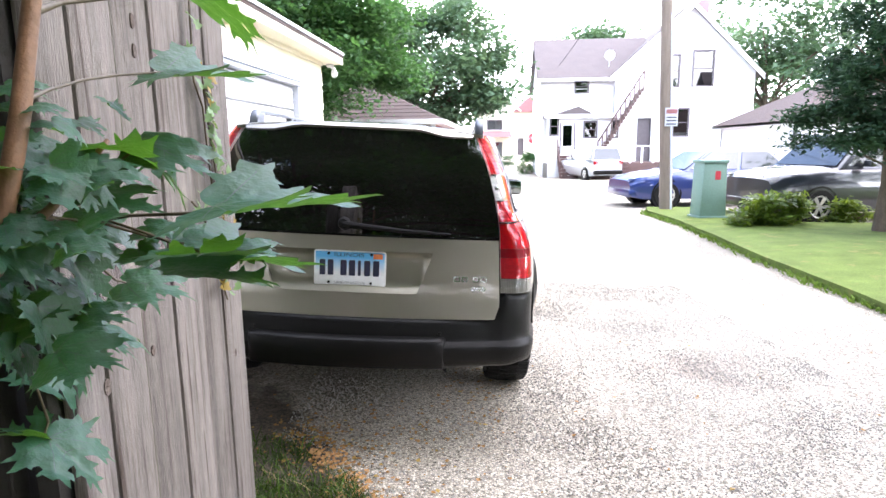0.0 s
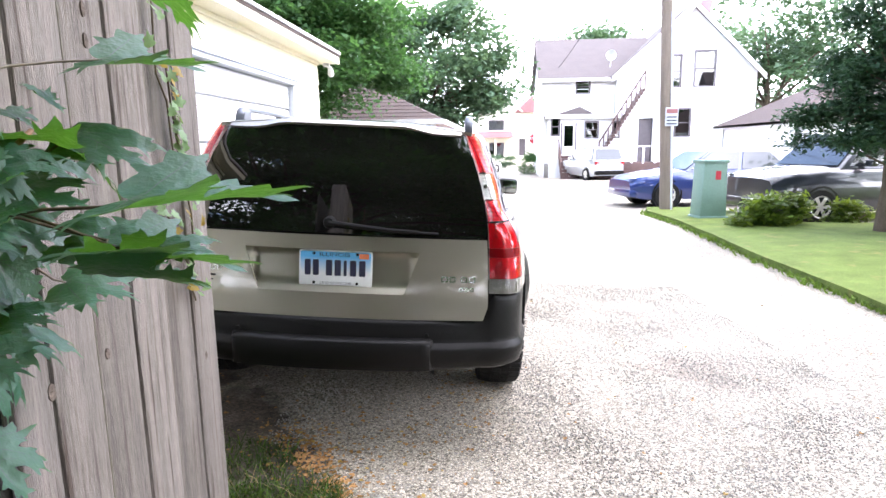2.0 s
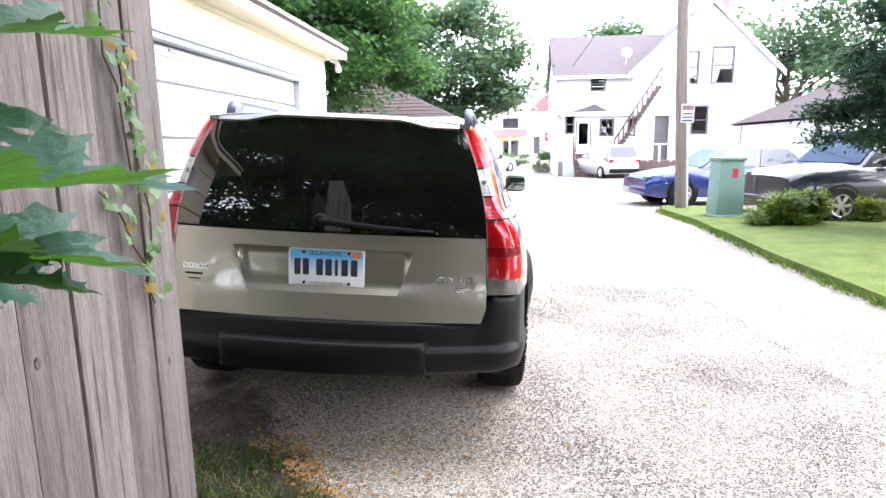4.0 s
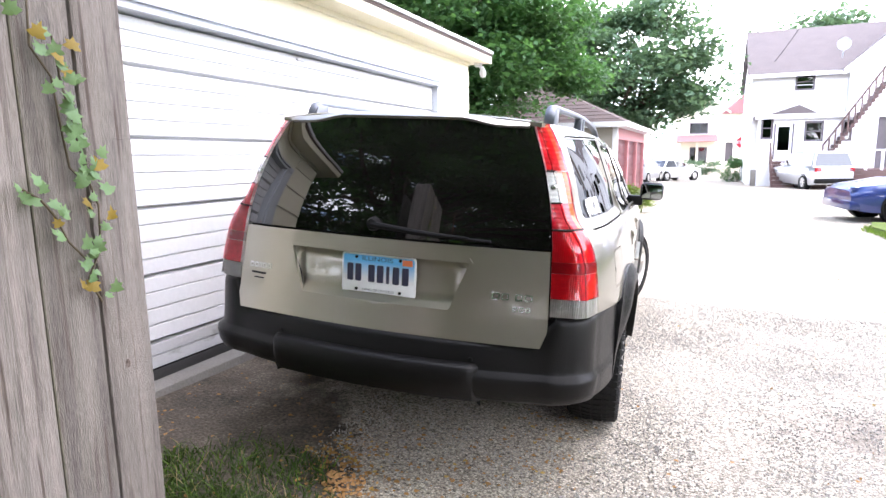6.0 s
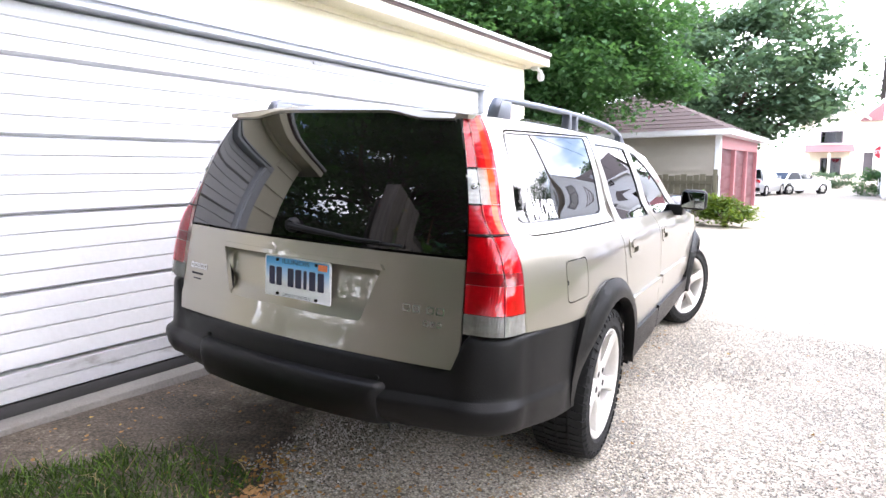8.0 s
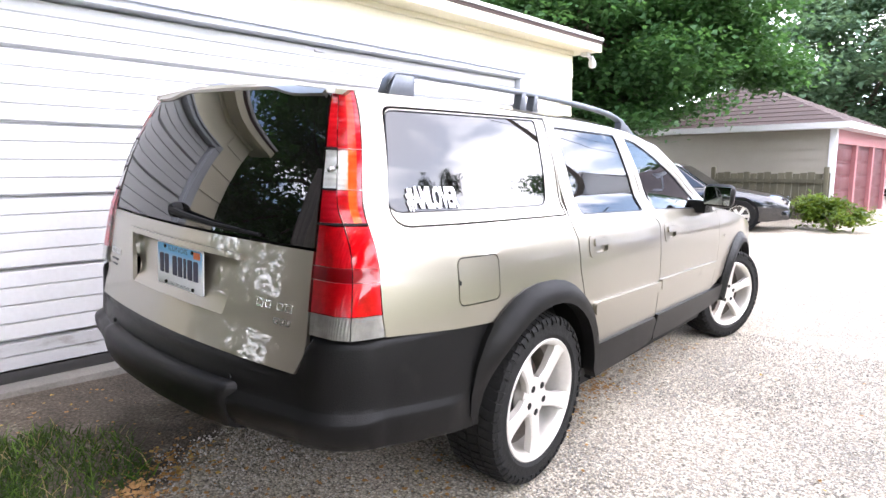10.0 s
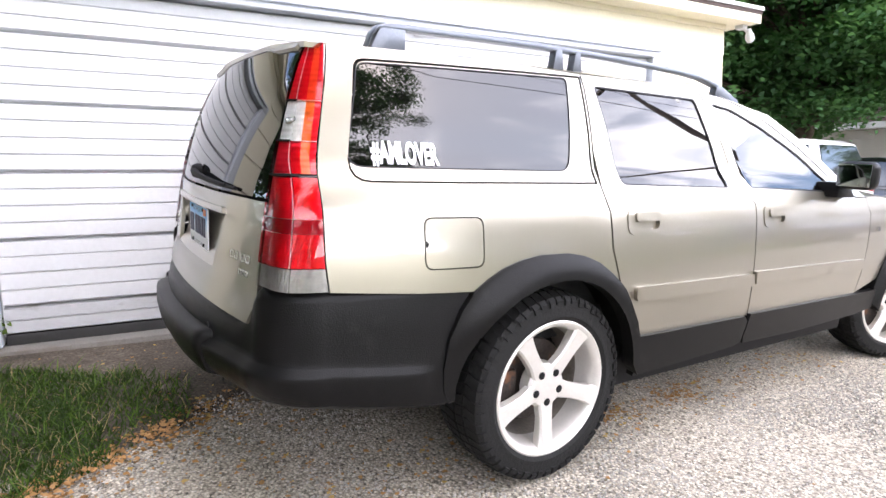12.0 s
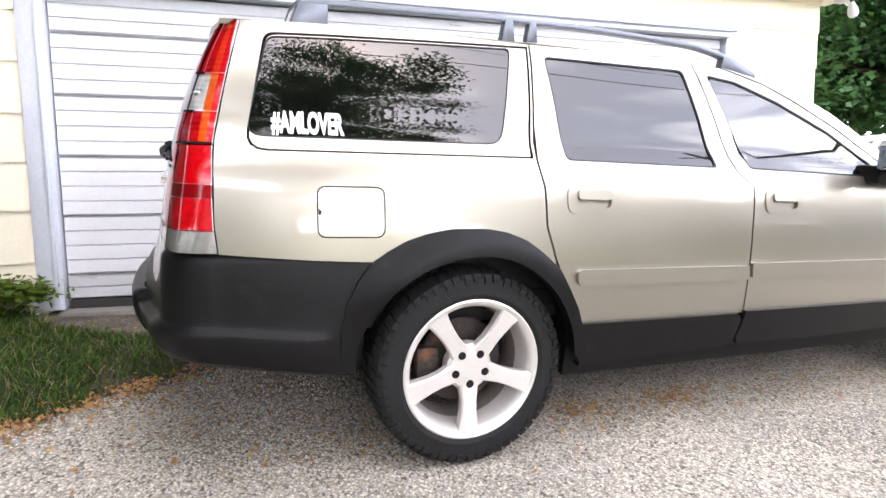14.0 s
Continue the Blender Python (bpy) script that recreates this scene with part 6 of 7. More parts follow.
def window(parent, x0, x1, z0, z1, m, trim=None, w=0.09, bars=1):
    """A sash window: casing, pane, meeting rail and sill, in an opening of a wall at y = 0 of m."""
    trim = trim or M_DARK_FRAME
    bm = bmesh.new()
    for q in ((x0 - w, x0, z0 - w, z1 + w), (x1, x1 + w, z0 - w, z1 + w), (x0, x1, z1, z1 + w), (x0, x1, z0 - w, z0)):
        box(q[0], q[1], -0.03, 0.06, q[2], q[3], bm=bm)
    wd = part("window", bm, trim, parent, "dark-framed sash window", 0, m)
    part("pane", box(x0, x1, 0.045, 0.053, z0, z1), M_PANE, wd, smooth=0)
    for k in range(bars):
        zc = z0 + (z1 - z0) * (k + 1) / (bars + 1)
        part("meeting_rail", box(x0, x1, 0.02, 0.055, zc - 0.025, zc + 0.025), trim, wd, smooth=0)
    part("sill", box(x0 - w - 0.03, x1 + w + 0.03, -0.08, 0.03, z0 - w - 0.05, z0 - w), M_HOUSE, wd, smooth=0)
    # dark sheet behind the pane paints the dimness of the room
    part("room_backing", box(x0, x1, 0.25, 0.27, z0, z1), M_DIM_ROOM, wd, smooth=0)
    return wd


# the white house across, with a porch, an outside stair and a gabled wing
H_Y = 33.0
house = empty("white_house", pose(11.38, H_Y, 0, 0, 0, -4.6) @ pose(-12, 0, 0), "white sided house with mauve shingle roof and porch", "house")
I4 = Matrix.Identity(4)
HZ = -0.34
flat_wall([(6.19, HZ), (10.5, HZ), (10.5, 5.35), (6.19, 5.35)], [rect(8.23, 8.91, 4.53, 5.2)], I4, 0.15, "wall", M_HOUSE, house)
window(house, 8.23, 8.91, 4.53, 5.2, I4)
part("wall", box(6.19, 6.34, 0.15, 8.5, HZ, 5.35), M_HOUSE, house, smooth=0)
part("wall", box(6.34, 17.9, 8.35, 8.5, HZ, 5.35), M_HOUSE, house, smooth=0)
part("roof", prism([(-0.45, 5.16), (4.3, 8.05), (9.0, 5.16), (9.0, 5.32), (4.3, 8.24), (-0.45, 5.32)], "x", 5.95, 13.0), M_ROOF_MAUVE, house, smooth=0)
part("gable_wall", prism([(0.0, 5.30), (4.3, 7.98), (8.5, 5.30)], "x", 6.19, 6.34), M_HOUSE, house, smooth=0)
part("eave_board", box(5.95, 10.5, -0.47, -0.43, 5.12, 5.30), M_HOUSE, house, smooth=0)
for k in range(9):
    z = 0.3 + k * 0.55
    part("siding_board", box(6.19, 10.5, -0.012, 0.0, z, z + 0.03), M_HOUSE, house, smooth=0)
# gabled wing in front
W_ = Matrix.Translation((0, -0.5, 0))
wing_holes = [rect(13.1, 13.86, 4.75, 6.4), rect(14.66, 15.7, 4.75, 6.6), rect(13.74, 14.5, 2.0, 3.45), rect(11.7, 12.5, 0.45, 3.0)]
flat_wall([(10.4, HZ), (18.0, HZ), (18.0, 5.5), (14.4, 9.0), (10.4, 5.5)], wing_holes, W_, 0.15, "wall", M_HOUSE, house)
for q in wing_holes[:3]:
    window(house, q[0][0], q[1][0], q[0][1], q[2][1], W_)
part("door_recess", box(11.7, 12.5, 0.2, 0.3, 0.45, 3.0), M_DARK_FRAME, house, m=W_, smooth=0)
part("wall", box(17.85, 18.0, -0.35, 8.35, HZ, 5.5), M_HOUSE, house, smooth=0)
part("wall", box(10.4, 10.55, -0.35, 4, HZ, 5.5), M_HOUSE, house, smooth=0)
for s, x1 in ((-1, 10.05), (1, 18.35)):
    slope = [(14.4, 9.05), (x1, 5.15), (x1, 5.35), (14.4, 9.28)]
    part("roof", prism(slope, "y", -0.85, 8.4), M_ROOF_MAUVE, house, smooth=0)
    part("rake_board", prism([(14.4, 8.90), (x1, 5.00), (x1, 5.30), (14.4, 9.22)], "y", -0.90, -0.86), M_HOUSE, house, smooth=0)
part("chimney", box(16.0, 16.6, 3.5, 4.1, 7.0, 10.2, 0.02), M_PINK, house)
# porch
P_ = Matrix.Translation((0, -1.6, 0))
ph = [rect(6.72, 7.08, 2.1, 3.0), rect(7.30, 8.0, 1.0, 2.68), rect(8.6, 9.22, 1.95, 2.75), rect(10.15, 10.38, 1.95, 2.75)]
flat_wall([(6.55, HZ), (10.45, HZ), (10.45, 3.05), (6.55, 3.05)], ph, P_, 0.12, "porch_wall", M_HOUSE, house)
for q in (ph[0], ph[2], ph[3]):
    window(house, q[0][0], q[1][0], q[0][1], q[2][1], P_)
pdoor = part("porch_door", box(7.30, 8.0, 0.03, 0.07, 1.0, 2.68), M_HOUSE, house, "white storm door with dark glass", 0, P_)
part("pane", box(7.40, 7.90, 0.02, 0.028, 1.45, 2.6), M_PANE, pdoor, smooth=0)
part("door_frame", box(7.22, 7.29, -0.03, 0.08, 1.0, 2.75), M_DARK_FRAME, pdoor, smooth=0)
part("door_frame", box(8.01, 8.08, -0.03, 0.08, 1.0, 2.75), M_DARK_FRAME, pdoor, smooth=0)
part("porch_wall", box(6.55, 6.67, -1.48, 0, HZ, 3.05), M_HOUSE, house, smooth=0)
part("porch_roof", box(6.35, 10.5, -1.85, 0, 3.05, 3.20), M_ROOF_MAUVE, house, smooth=0)
part("porch_fascia", box(6.33, 10.5, -1.88, -1.84, 2.98, 3.2), M_HOUSE, house, smooth=0)
part("porch_gable", prism([(6.9, 3.2), (9.0, 3.2), (8.2, 3.62)], "y", -1.87, -0.2), M_ROOF_MAUVE, house, smooth=0)
part("hedge_block", box(6.3, 6.55, -1.7, -1.5, HZ, 0.5, 0.02), M_CONCRETE, house)


def stair(name, x0, x1, y0, z0, n, run, rise_, width, axis, parent):
    """Open treads between two strings with a handrail."""
    st = part(name, tube([(x0, y0, z0 + 0.9), (x0 + axis[0] * run * n, y0 + axis[1] * run * n, z0 + 0.9 + rise_ * n)], 0.04, 6), M_STAIR, parent, "brown painted wooden stair")
    for k in range(n):
        x, y, z = x0 + axis[0] * run * k, y0 + axis[1] * run * k, z0 + rise_ * (k + 1)
        if axis[0]:
            part("tread", box(x, x + run + 0.03, y, y + width, z - 0.16, z), M_STAIR, st, smooth=0)
        else:
            part("tread", box(x, x + width, y, y + run + 0.03, z - 0.16, z), M_STAIR, st, smooth=0)
    for k in range(0, n + 1, 2):
        x, y, z = x0 + axis[0] * run * k, y0 + axis[1] * run * k, z0 + rise_ * k
        part("baluster", box(x - 0.03, x + 0.03, y - 0.03, y + 0.03, z, z + 0.92), M_STAIR, st, smooth=0)
    return st


stair("porch_stair", 7.1, 0, -3.4, HZ, 7, 0.26, 0.18, 1.0, (0, 1), house)
stair("outside_stair", 9.2, 0, -2.6, HZ + 1.1, 20, 0.115, 0.185, 1.0, (1, 0), house)
part("landing", box(8.6, 12.6, -3.4, -0.5, HZ, 0.55, 0.02), M_STAIR, house, "brown wooden landing")
for k in range(5):
    part("landing_step", box(8.6, 10.6, -4.6 + 0.24 * k, -3.4, HZ, HZ + 0.17 * (k + 1)), M_STAIR, house, smooth=0)
for x in (10.8, 11.4, 12.0, 12.6):
    part("landing_post", box(x - 0.05, x + 0.05, -3.4, -3.3, 0.5, 1.45), M_HOUSE, house, smooth=0)
part("landing_rail", box(10.8, 12.65, -3.4, -3.33, 1.38, 1.45), M_HOUSE, house, smooth=0)
dish = part("satellite_dish", lathe([(0.0, 0.0), (0.16, 0.02), (0.30, 0.07), (0.30, 0.085), (0.16, 0.035), (0.0, 0.015)], 24), M_GREY_TRIM, house, "grey satellite dish", m=pose(10.0, -0.7, 6.5, 0, 20, 250))
part("dish_mast", tube([(10.0, -0.7, 6.45), (10.0, -0.4, 5.9)], 0.03, 6), M_GREY_TRIM, house)


def hip_garage(name, m, w, d, h, top, wall_mat, label, doors, door_mat, post_mat):
    """A garage: walls, pyramid-hipped roof with white fascia, doors along one side. Local: x from -w to 0, y from 0 to d, doors on x = 0."""
    g = empty(name, m, label, "garage")
    nb = int(h / 0.25)
    part("wall", box(-w, -0.02, 0.02, 0.14, -0.4, h), wall_mat, g, smooth=0)
    for k in range(nb):
        part("siding_board", prism([(0.018, h * k / nb), (-0.022, h * k / nb), (0.008, h * (k + 1) / nb), (0.018, h * (k + 1) / nb)], "x", -w, -0.12), wall_mat, g, smooth=0)
    part("wall", box(-w, -w + 0.12, 0.14, d, -0.4, h), wall_mat, g, smooth=0)
    part("wall", box(-w, -0.02, d - 0.12, d, -0.4, h), wall_mat, g, smooth=0)
    part("corner_board", box(-0.13, 0.02, -0.03, 0.13, -0.3, h, 0.005), M_WHITE_PAINT, g)
    part("door_header", box(-0.14, -0.01, 0.13, d, h - 0.36, h), post_mat, g, smooth=0)
    seg = (d - 0.25) / doors
    for k in range(doors):
        y0 = 0.25 + seg * k
        dd = part("bay_door", box(-0.16, -0.10, y0, y0 + seg - 0.22, -0.2, h - 0.36), door_mat, g, smooth=0)
        for j in range(5):
            z = -0.1 + (h - 0.35) * j / 5
            part("door_panel", box(-0.10, -0.085, y0 + 0.06, y0 + seg - 0.28, z + 0.05, z + (h - 0.35) / 5 - 0.03, 0.01), door_mat, dd)
        part("door_post", box(-0.12, 0.01, y0 + seg - 0.22, y0 + seg, -0.3, h - 0.36), post_mat, g, smooth=0)
    o = 0.32
    c = (-w / 2, d / 2)
    bm = bmesh.new()
    lo = [bm.verts.new(p) for p in ((-w - o, -o, h + 0.12), (o, -o, h + 0.12), (o, d + o, h + 0.12), (-w - o, d + o, h + 0.12))]
    r0, r1 = bm.verts.new((c[0], c[1] - max(0.1, (d - w) / 2), top)), bm.verts.new((c[0], c[1] + max(0.1, (d - w) / 2), top))
    for f in ((lo[0], lo[1], r0), (lo[1], lo[2], r1, r0), (lo[2], lo[3], r1), (lo[3], lo[0], r0, r1), lo[::-1]):
        bm.faces.new(f)
    rf = part("roof", bm, M_ROOF_BROWN, g, smooth=0)
    # courses of shingle on the two slopes that show
    for k in range(1, 12):
        t = k / 12
        for a, b in ((lo0, lo1) for lo0, lo1 in (((-w - o, -o), (o, -o)), ((o, -o), (o, d + o)))):
            ra = r0_xy = (c[0], c[1] - max(0.1, (d - w) / 2))
            rb = ra if a[1] == b[1] else (c[0], c[1] + max(0.1, (d - w) / 2))
            p = Vector((a[0] + (ra[0] - a[0]) * t, a[1] + (ra[1] - a[1]) * t, h + 0.12 + (top - h - 0.12) * t))
            q = Vector((b[0] + (rb[0] - b[0]) * t, b[1] + (rb[1] - b[1]) * t, p.z))
            part("shingle_course", tube([p, q], 0.018, 4), M_ROOF_BROWN, rf, smooth=0)
    part("fascia", box(-w - o, o, -o - 0.02, -o + 0.01, h + 0.0, h + 0.15), M_WHITE_PAINT, g, smooth=0)
    part("fascia", box(o - 0.01, o + 0.02, -o, d + o, h + 0.0, h + 0.15), M_WHITE_PAINT, g, smooth=0)
    part("soffit", box(-w - o, o, -o, d + o, h - 0.005, h + 0.01), M_WHITE_PAINT, g, smooth=0)
    return g


hip_garage("neighbour_garage", pose(-0.12, 17.0, -0.10, 0, 0, -5), 6.0, 7.4, 2.25, 3.95, M_BEIGE, "beige sided garage with brown hip roof and red doors", 3, M_RED_DOOR, M_PINK)
hip_garage("far_garage", pose(12.8, 25.6, -0.25, 0, 0, 90) @ pose(0, -8.0, 0), 6.0, 8.0, 2.4, 4.3, M_HOUSE, "white garage with brown roof and dark bays", 3, M_STAIR, M_HOUSE)

# far cream house at the alley's end
far = empty("cream_house", pose(-0.8, 62, -0.2), "cream two-storey house with red-brown roofs", "house")
fh = [rect(4.9, 6.4, 3.55, 4.45), rect(5.0, 6.4, 0.6, 2.1), rect(8.1, 8.8, 0.8, 2.6), rect(3.6, 4.0, 0.8, 2.0)]
flat_wall([(3.6, -0.3), (10.6, -0.3), (10.6, 5.6), (8.0, 5.6), (5.9, 6.9), (3.6, 5.2)], fh, I4, 0.2, "wall", M_FAR_CREAM, far)
for q in fh[:2]:
    window(far, q[0][0], q[1][0], q[0][1], q[2][1], I4, bars=0)
part("door_recess", box(8.1, 8.8, 0.25, 0.3, 0.8, 2.6), M_DARK_FRAME, far, smooth=0)
part("wall", box(3.6, 3.8, 0.2, 9, -0.3, 5.2), M_FAR_CREAM, far, smooth=0)
part("roof", prism([(3.2, 5.0), (5.9, 7.0), (8.4, 5.3), (8.4, 5.5), (5.9, 7.25), (3.2, 5.2)], "y", -0.4, 9), M_FAR_CREAM, far, smooth=0)
part("roof", prism([(7.6, 5.3), (9.4, 7.0), (11.2, 5.3)], "y", -0.3, 8), M_PINK, far, smooth=0)
part("porch_roof", prism([(-1.6, 2.7), (0, 3.35), (0, 2.7)], "x", 3.7, 7.3), M_PINK, far, smooth=0)
part("porch_wall", box(3.8, 7.2, -1.4, -1.2, -0.3, 0.6), M_FAR_CREAM, far, smooth=0)
for x in (3.9, 5.5, 7.1):
    part("porch_post", box(x - 0.1, x + 0.1, -1.4, -1.2, 0.6, 2.7), M_FAR_CREAM, far, smooth=0)
far2 = empty("yellow_house", pose(-3.8, 58, -0.2), "pale yellow house among the trees", "house")
part("wall", box(-4.5, 3.8, 0, 7, -0.3, 4.6), M_FAR_CREAM, far2, smooth=0)
part("roof", prism([(-4.8, 4.5), (-0.35, 6.6), (4.1, 4.5)], "y", -0.3, 7.3), M_ROOF_BROWN, far2, smooth=0)
window(far2, 1.6, 2.3, 1.4, 2.8, Matrix.Translation((0, -0.07, 0)))

# stop sign
M_SIGN_RED = mat("sign_red", (0.50, 0.03, 0.05), 0.45, 0, 0.1, 6, 40, 0.02)
sign = empty("stop_sign", pose(6.4, 42.5, -0.45), "red octagonal stop sign on a steel post", "sign")
part("post", box(-0.03, 0.03, 0.01, 0.05, 0, 2.9), M_GREY_TRIM, sign)
pl = part("plate", prism([(0.40 * math.cos(radians(22.5 + 45 * k)), 2.5 + 0.40 * math.sin(radians(22.5 + 45 * k))) for k in range(8)], "y", -0.01, 0.01), M_SIGN_RED, sign)
stx = bpy.data.curves.new("sign_text", "FONT")
stx.body, stx.size, stx.align_x, stx.align_y, stx.extrude = "STOP", 0.30, "CENTER", "CENTER", 0.002
sto = new("tmp_text", stx)
bpy.context.view_layer.update()
stm = bpy.data.meshes.new_from_object(sto.evaluated_get(bpy.context.evaluated_depsgraph_get()))
bpy.data.objects.remove(sto)
stm.name = "lettering"
put("lettering", stm, M_STICKER, pl, "white word STOP", pose(0, -0.013, 2.5, 90, 0, 0))

# utility pole, green cabinet, wires
pole = empty("utility_pole", pose(5.12, 10.68, -0.1), "weathered wooden utility pole at the alley's edge", "pole")
part("shaft", tube([(0.03, 0, 0), (-0.10, 0, 2.5), (-0.22, 0, 5.5), (-0.34, 0, 9.5)], [0.14, 0.125, 0.11, 0.09], 14), M_POLE, pole)
part("ground_wire_cover", tube([(0.09, -0.12, 0), (-0.02, -0.11, 2.5), (-0.1, -0.1, 4.2)], 0.025, 6), M_GREY_TRIM, pole)
ns = part("notice_plate", box(-0.15, 0.12, -0.16, -0.145, 1.90, 2.28, 0.004), M_GREY_TRIM, pole, "white notice with red bar", m=I4)
part("bar", box(-0.13, 0.10, -0.165, -0.161, 2.16, 2.25), M_PINK, ns, smooth=0)
for k in range(3):
    part("bar", box(-0.12, 0.09, -0.165, -0.161, 1.93 + 0.07 * k, 1.955 + 0.07 * k), M_INK, ns, smooth=0)
part("cross_arm", box(-1.4, 0.8, -0.06, 0.06, 8.7, 8.82, 0.01), M_POLE, pole)
for k, (dx, z, s) in enumerate(((-1.5, 8.95, 0.35), (-0.3, 8.95, 0.4), (0.6, 8.95, 0.45), (-0.3, 6.6, 0.6))):
    a, pts = Vector((5.12 + dx * 0.8, 10.68, z)), []
    for j in range(25):
        t = j / 24
        y = 60 - 100 * t
        sag = s * (((y - 10.68) / 35) % 1 - 0.5) ** 2 * 4 - s
        pts.append((5.12 + dx * 0.8 + 0.085 * (y - 10.68) * 0.9, y, z + sag))
    tagged(part("overhead_wire", tube(pts, 0.014, 5), M_BLACK), "black overhead wire along the alley", "wire", "overhead wires")
cab = empty("utility_cabinet", pose(5.26, 8.95, -0.08, 0, 0, 4), "pale green metal utility cabinet with a red label", "cabinet")
part("base", box(-0.22, 0.34, -0.24, 0.24, -0.05, 0.16, 0.02), M_GREEN_BOX, cab)
part("body", prism([(-0.19, 0.16), (0.31, 0.16), (0.275, 1.14), (-0.155, 1.14)], "y", -0.21, 0.21, 0.015), M_GREEN_BOX, cab)
part("lid", box(-0.18, 0.30, -0.23, 0.23, 1.14, 1.20, 0.015), M_GREEN_BOX, cab)
part("label", box(0.06, 0.16, -0.216, -0.212, 0.84, 1.0), M_SIGN_RED, cab, "red warning label")

# weathered fence beside the neighbour's garage
nf = empty("old_fence", pose(-2.6, 15.5, -0.1, 0, 0, -3), "mossy weathered board fence by the beige garage", "fence")
for k in range(17):
    part("board", box(0.155 * k, 0.155 * k + 0.148, 0, 0.02, 0.05, 1.14 + 0.02 * (k % 3), 0.004), M_FENCE_MOSS, nf)
for z in (0.3, 0.92):
    part("rail", box(0, 2.6, -0.04, 0, z, z + 0.09), M_FENCE_MOSS, nf)
for x in (0.0, 2.5):
    part("post", box(x, x + 0.1, -0.05, 0.05, 0, 1.3, 0.01), M_FENCE_MOSS, nf)


# ---- parked cars ----
def parked_car(name, m, paint, label, L, W, zb, zr, hood, cab0, cab1, deck, glassmat=M_GLASS_SIDE, group="parked cars"):
    """A simple whole car, nose at +y: lower body, cabin with panes, wheels, lamps, bumpers."""
    c = empty(name, m, label, "car", group)
    hw = W / 2
    # lower body with rounded nose and tail, drawn in sections
    def top(y):
        if y > cab1:
            return zb - (zb - hood) * smooth_step(cab1, L / 2, y)
        if y < cab0:
            return zb - (zb - deck) * smooth_step(cab0, -L / 2, y)
        return zb
    bm = bmesh.new()
    rings = []
    for y in np.linspace(-L / 2, L / 2, 25):
        e = 1 - 0.16 * smooth_step(0.80, 1.0, abs(y) / (L / 2)) - 0.03 * smooth_step(0.4, 0.8, abs(y) / (L / 2))
        t, w = top(y), hw * e
        t -= 0.10 * smooth_step(0.93, 1.0, abs(y) / (L / 2))
        lo = 0.22 + 0.06 * smooth_step(0.85, 1.0, abs(y) / (L / 2))
        row = [(0.0, t + 0.03), (w * 0.6, t + 0.022), (w * 0.90, t - 0.01), (w * 0.985, t - 0.10), (w, (t + lo) * 0.52), (w * 0.98, lo + 0.12), (w * 0.93, lo), (0, lo)]
        rings.append([bm.verts.new((x, y, z)) for x, z in row] + [bm.verts.new((-x, y, z)) for x, z in row[6:0:-1]])
    for a, b in zip(rings, rings[1:]):
        for i in range(len(a)):
            bm.faces.new((a[i], a[(i + 1) % len(a)], b[(i + 1) % len(b)], b[i]))
    bm.faces.new(rings[0]), bm.faces.new(rings[-1][::-1])
    part("body", bm, paint, c, smooth=40)
    # cabin
    front, back = cab1, cab0
    rf, rb = cab1 - (0.75 if deck < zb else 0.7), cab0 + (0.55 if deck < zb - 0.02 else 0.22)
    rw = hw * 0.74
    bw = hw * 0.93
    base = [(-bw, back), (bw, back), (bw, front), (-bw, front)]
    roof = [(-rw, rb), (rw, rb), (rw, rf), (-rw, rf)]
    bm = bmesh.new()
    lo = [bm.verts.new((x, y, zb - 0.02)) for x, y in base]
    mid_ = [bm.verts.new((x * 1.02, y + (0.05 if y > 0 else -0.04), zr - 0.07)) for x, y in roof]
    hi = [bm.verts.new((x * 0.86, y + (-0.14 if y > 0 else 0.14), zr)) for x, y in roof]
    for a, b in ((lo, mid_), (mid_, hi)):
        for i in range(4):
            bm.faces.new((a[i], a[(i + 1) % 4], b[(i + 1) % 4], b[i]))
    bm.faces.new(hi)
    bmesh.ops.bevel(bm, geom=list(bm.edges), offset=0.03, segments=2, affect="EDGES", profile=0.5)
    part("cabin", bm, paint, c, smooth=40)
    def pane(nm, a, b, cc, d, inset=0.10, out=0.012):
        q = [Vector(p) for p in (a, b, cc, d)]
        ctr = sum(q, Vector()) / 4
        nrm = (q[1] - q[0]).cross(q[3] - q[0]).normalized()
        if nrm.dot(ctr - Vector((0, 0, zb - 0.3))) < 0:
            nrm = -nrm
        q = [p + (ctr - p) * inset for p in q]
        bm = bmesh.new()
        f = [bm.verts.new(p + nrm * out) for p in q]
        g = [bm.verts.new(p - nrm * 0.004) for p in q]
        bm.faces.new(f), bm.faces.new(g[::-1])
        for i in range(4):
            bm.faces.new((f[i], f[(i + 1) % 4], g[(i + 1) % 4], g[i]))
        part(nm, bm, M_CARGLASS, c, smooth=0)
    L3 = [(x, y, zb) for x, y in base]
    R3 = [(x * 1.02, y + (0.05 if y > 0 else -0.04), zr - 0.07) for x, y in roof]
    pane("rear_window", L3[0], L3[1], R3[1], R3[0])
    pane("windscreen", L3[2], L3[3], R3[3], R3[2])
    for i, j in ((1, 2), (3, 0)):
        a, b = Vector(L3[i]), Vector(L3[j])
        p, q = Vector(R3[i]), Vector(R3[j])
        pane("side_window", a.lerp(b, 0.02), a.lerp(b, 0.50), p.lerp(q, 0.50), p.lerp(q, 0.02))
        pane("side_window", a.lerp(b, 0.50), a.lerp(b, 0.98), p.lerp(q, 0.98), p.lerp(q, 0.50))
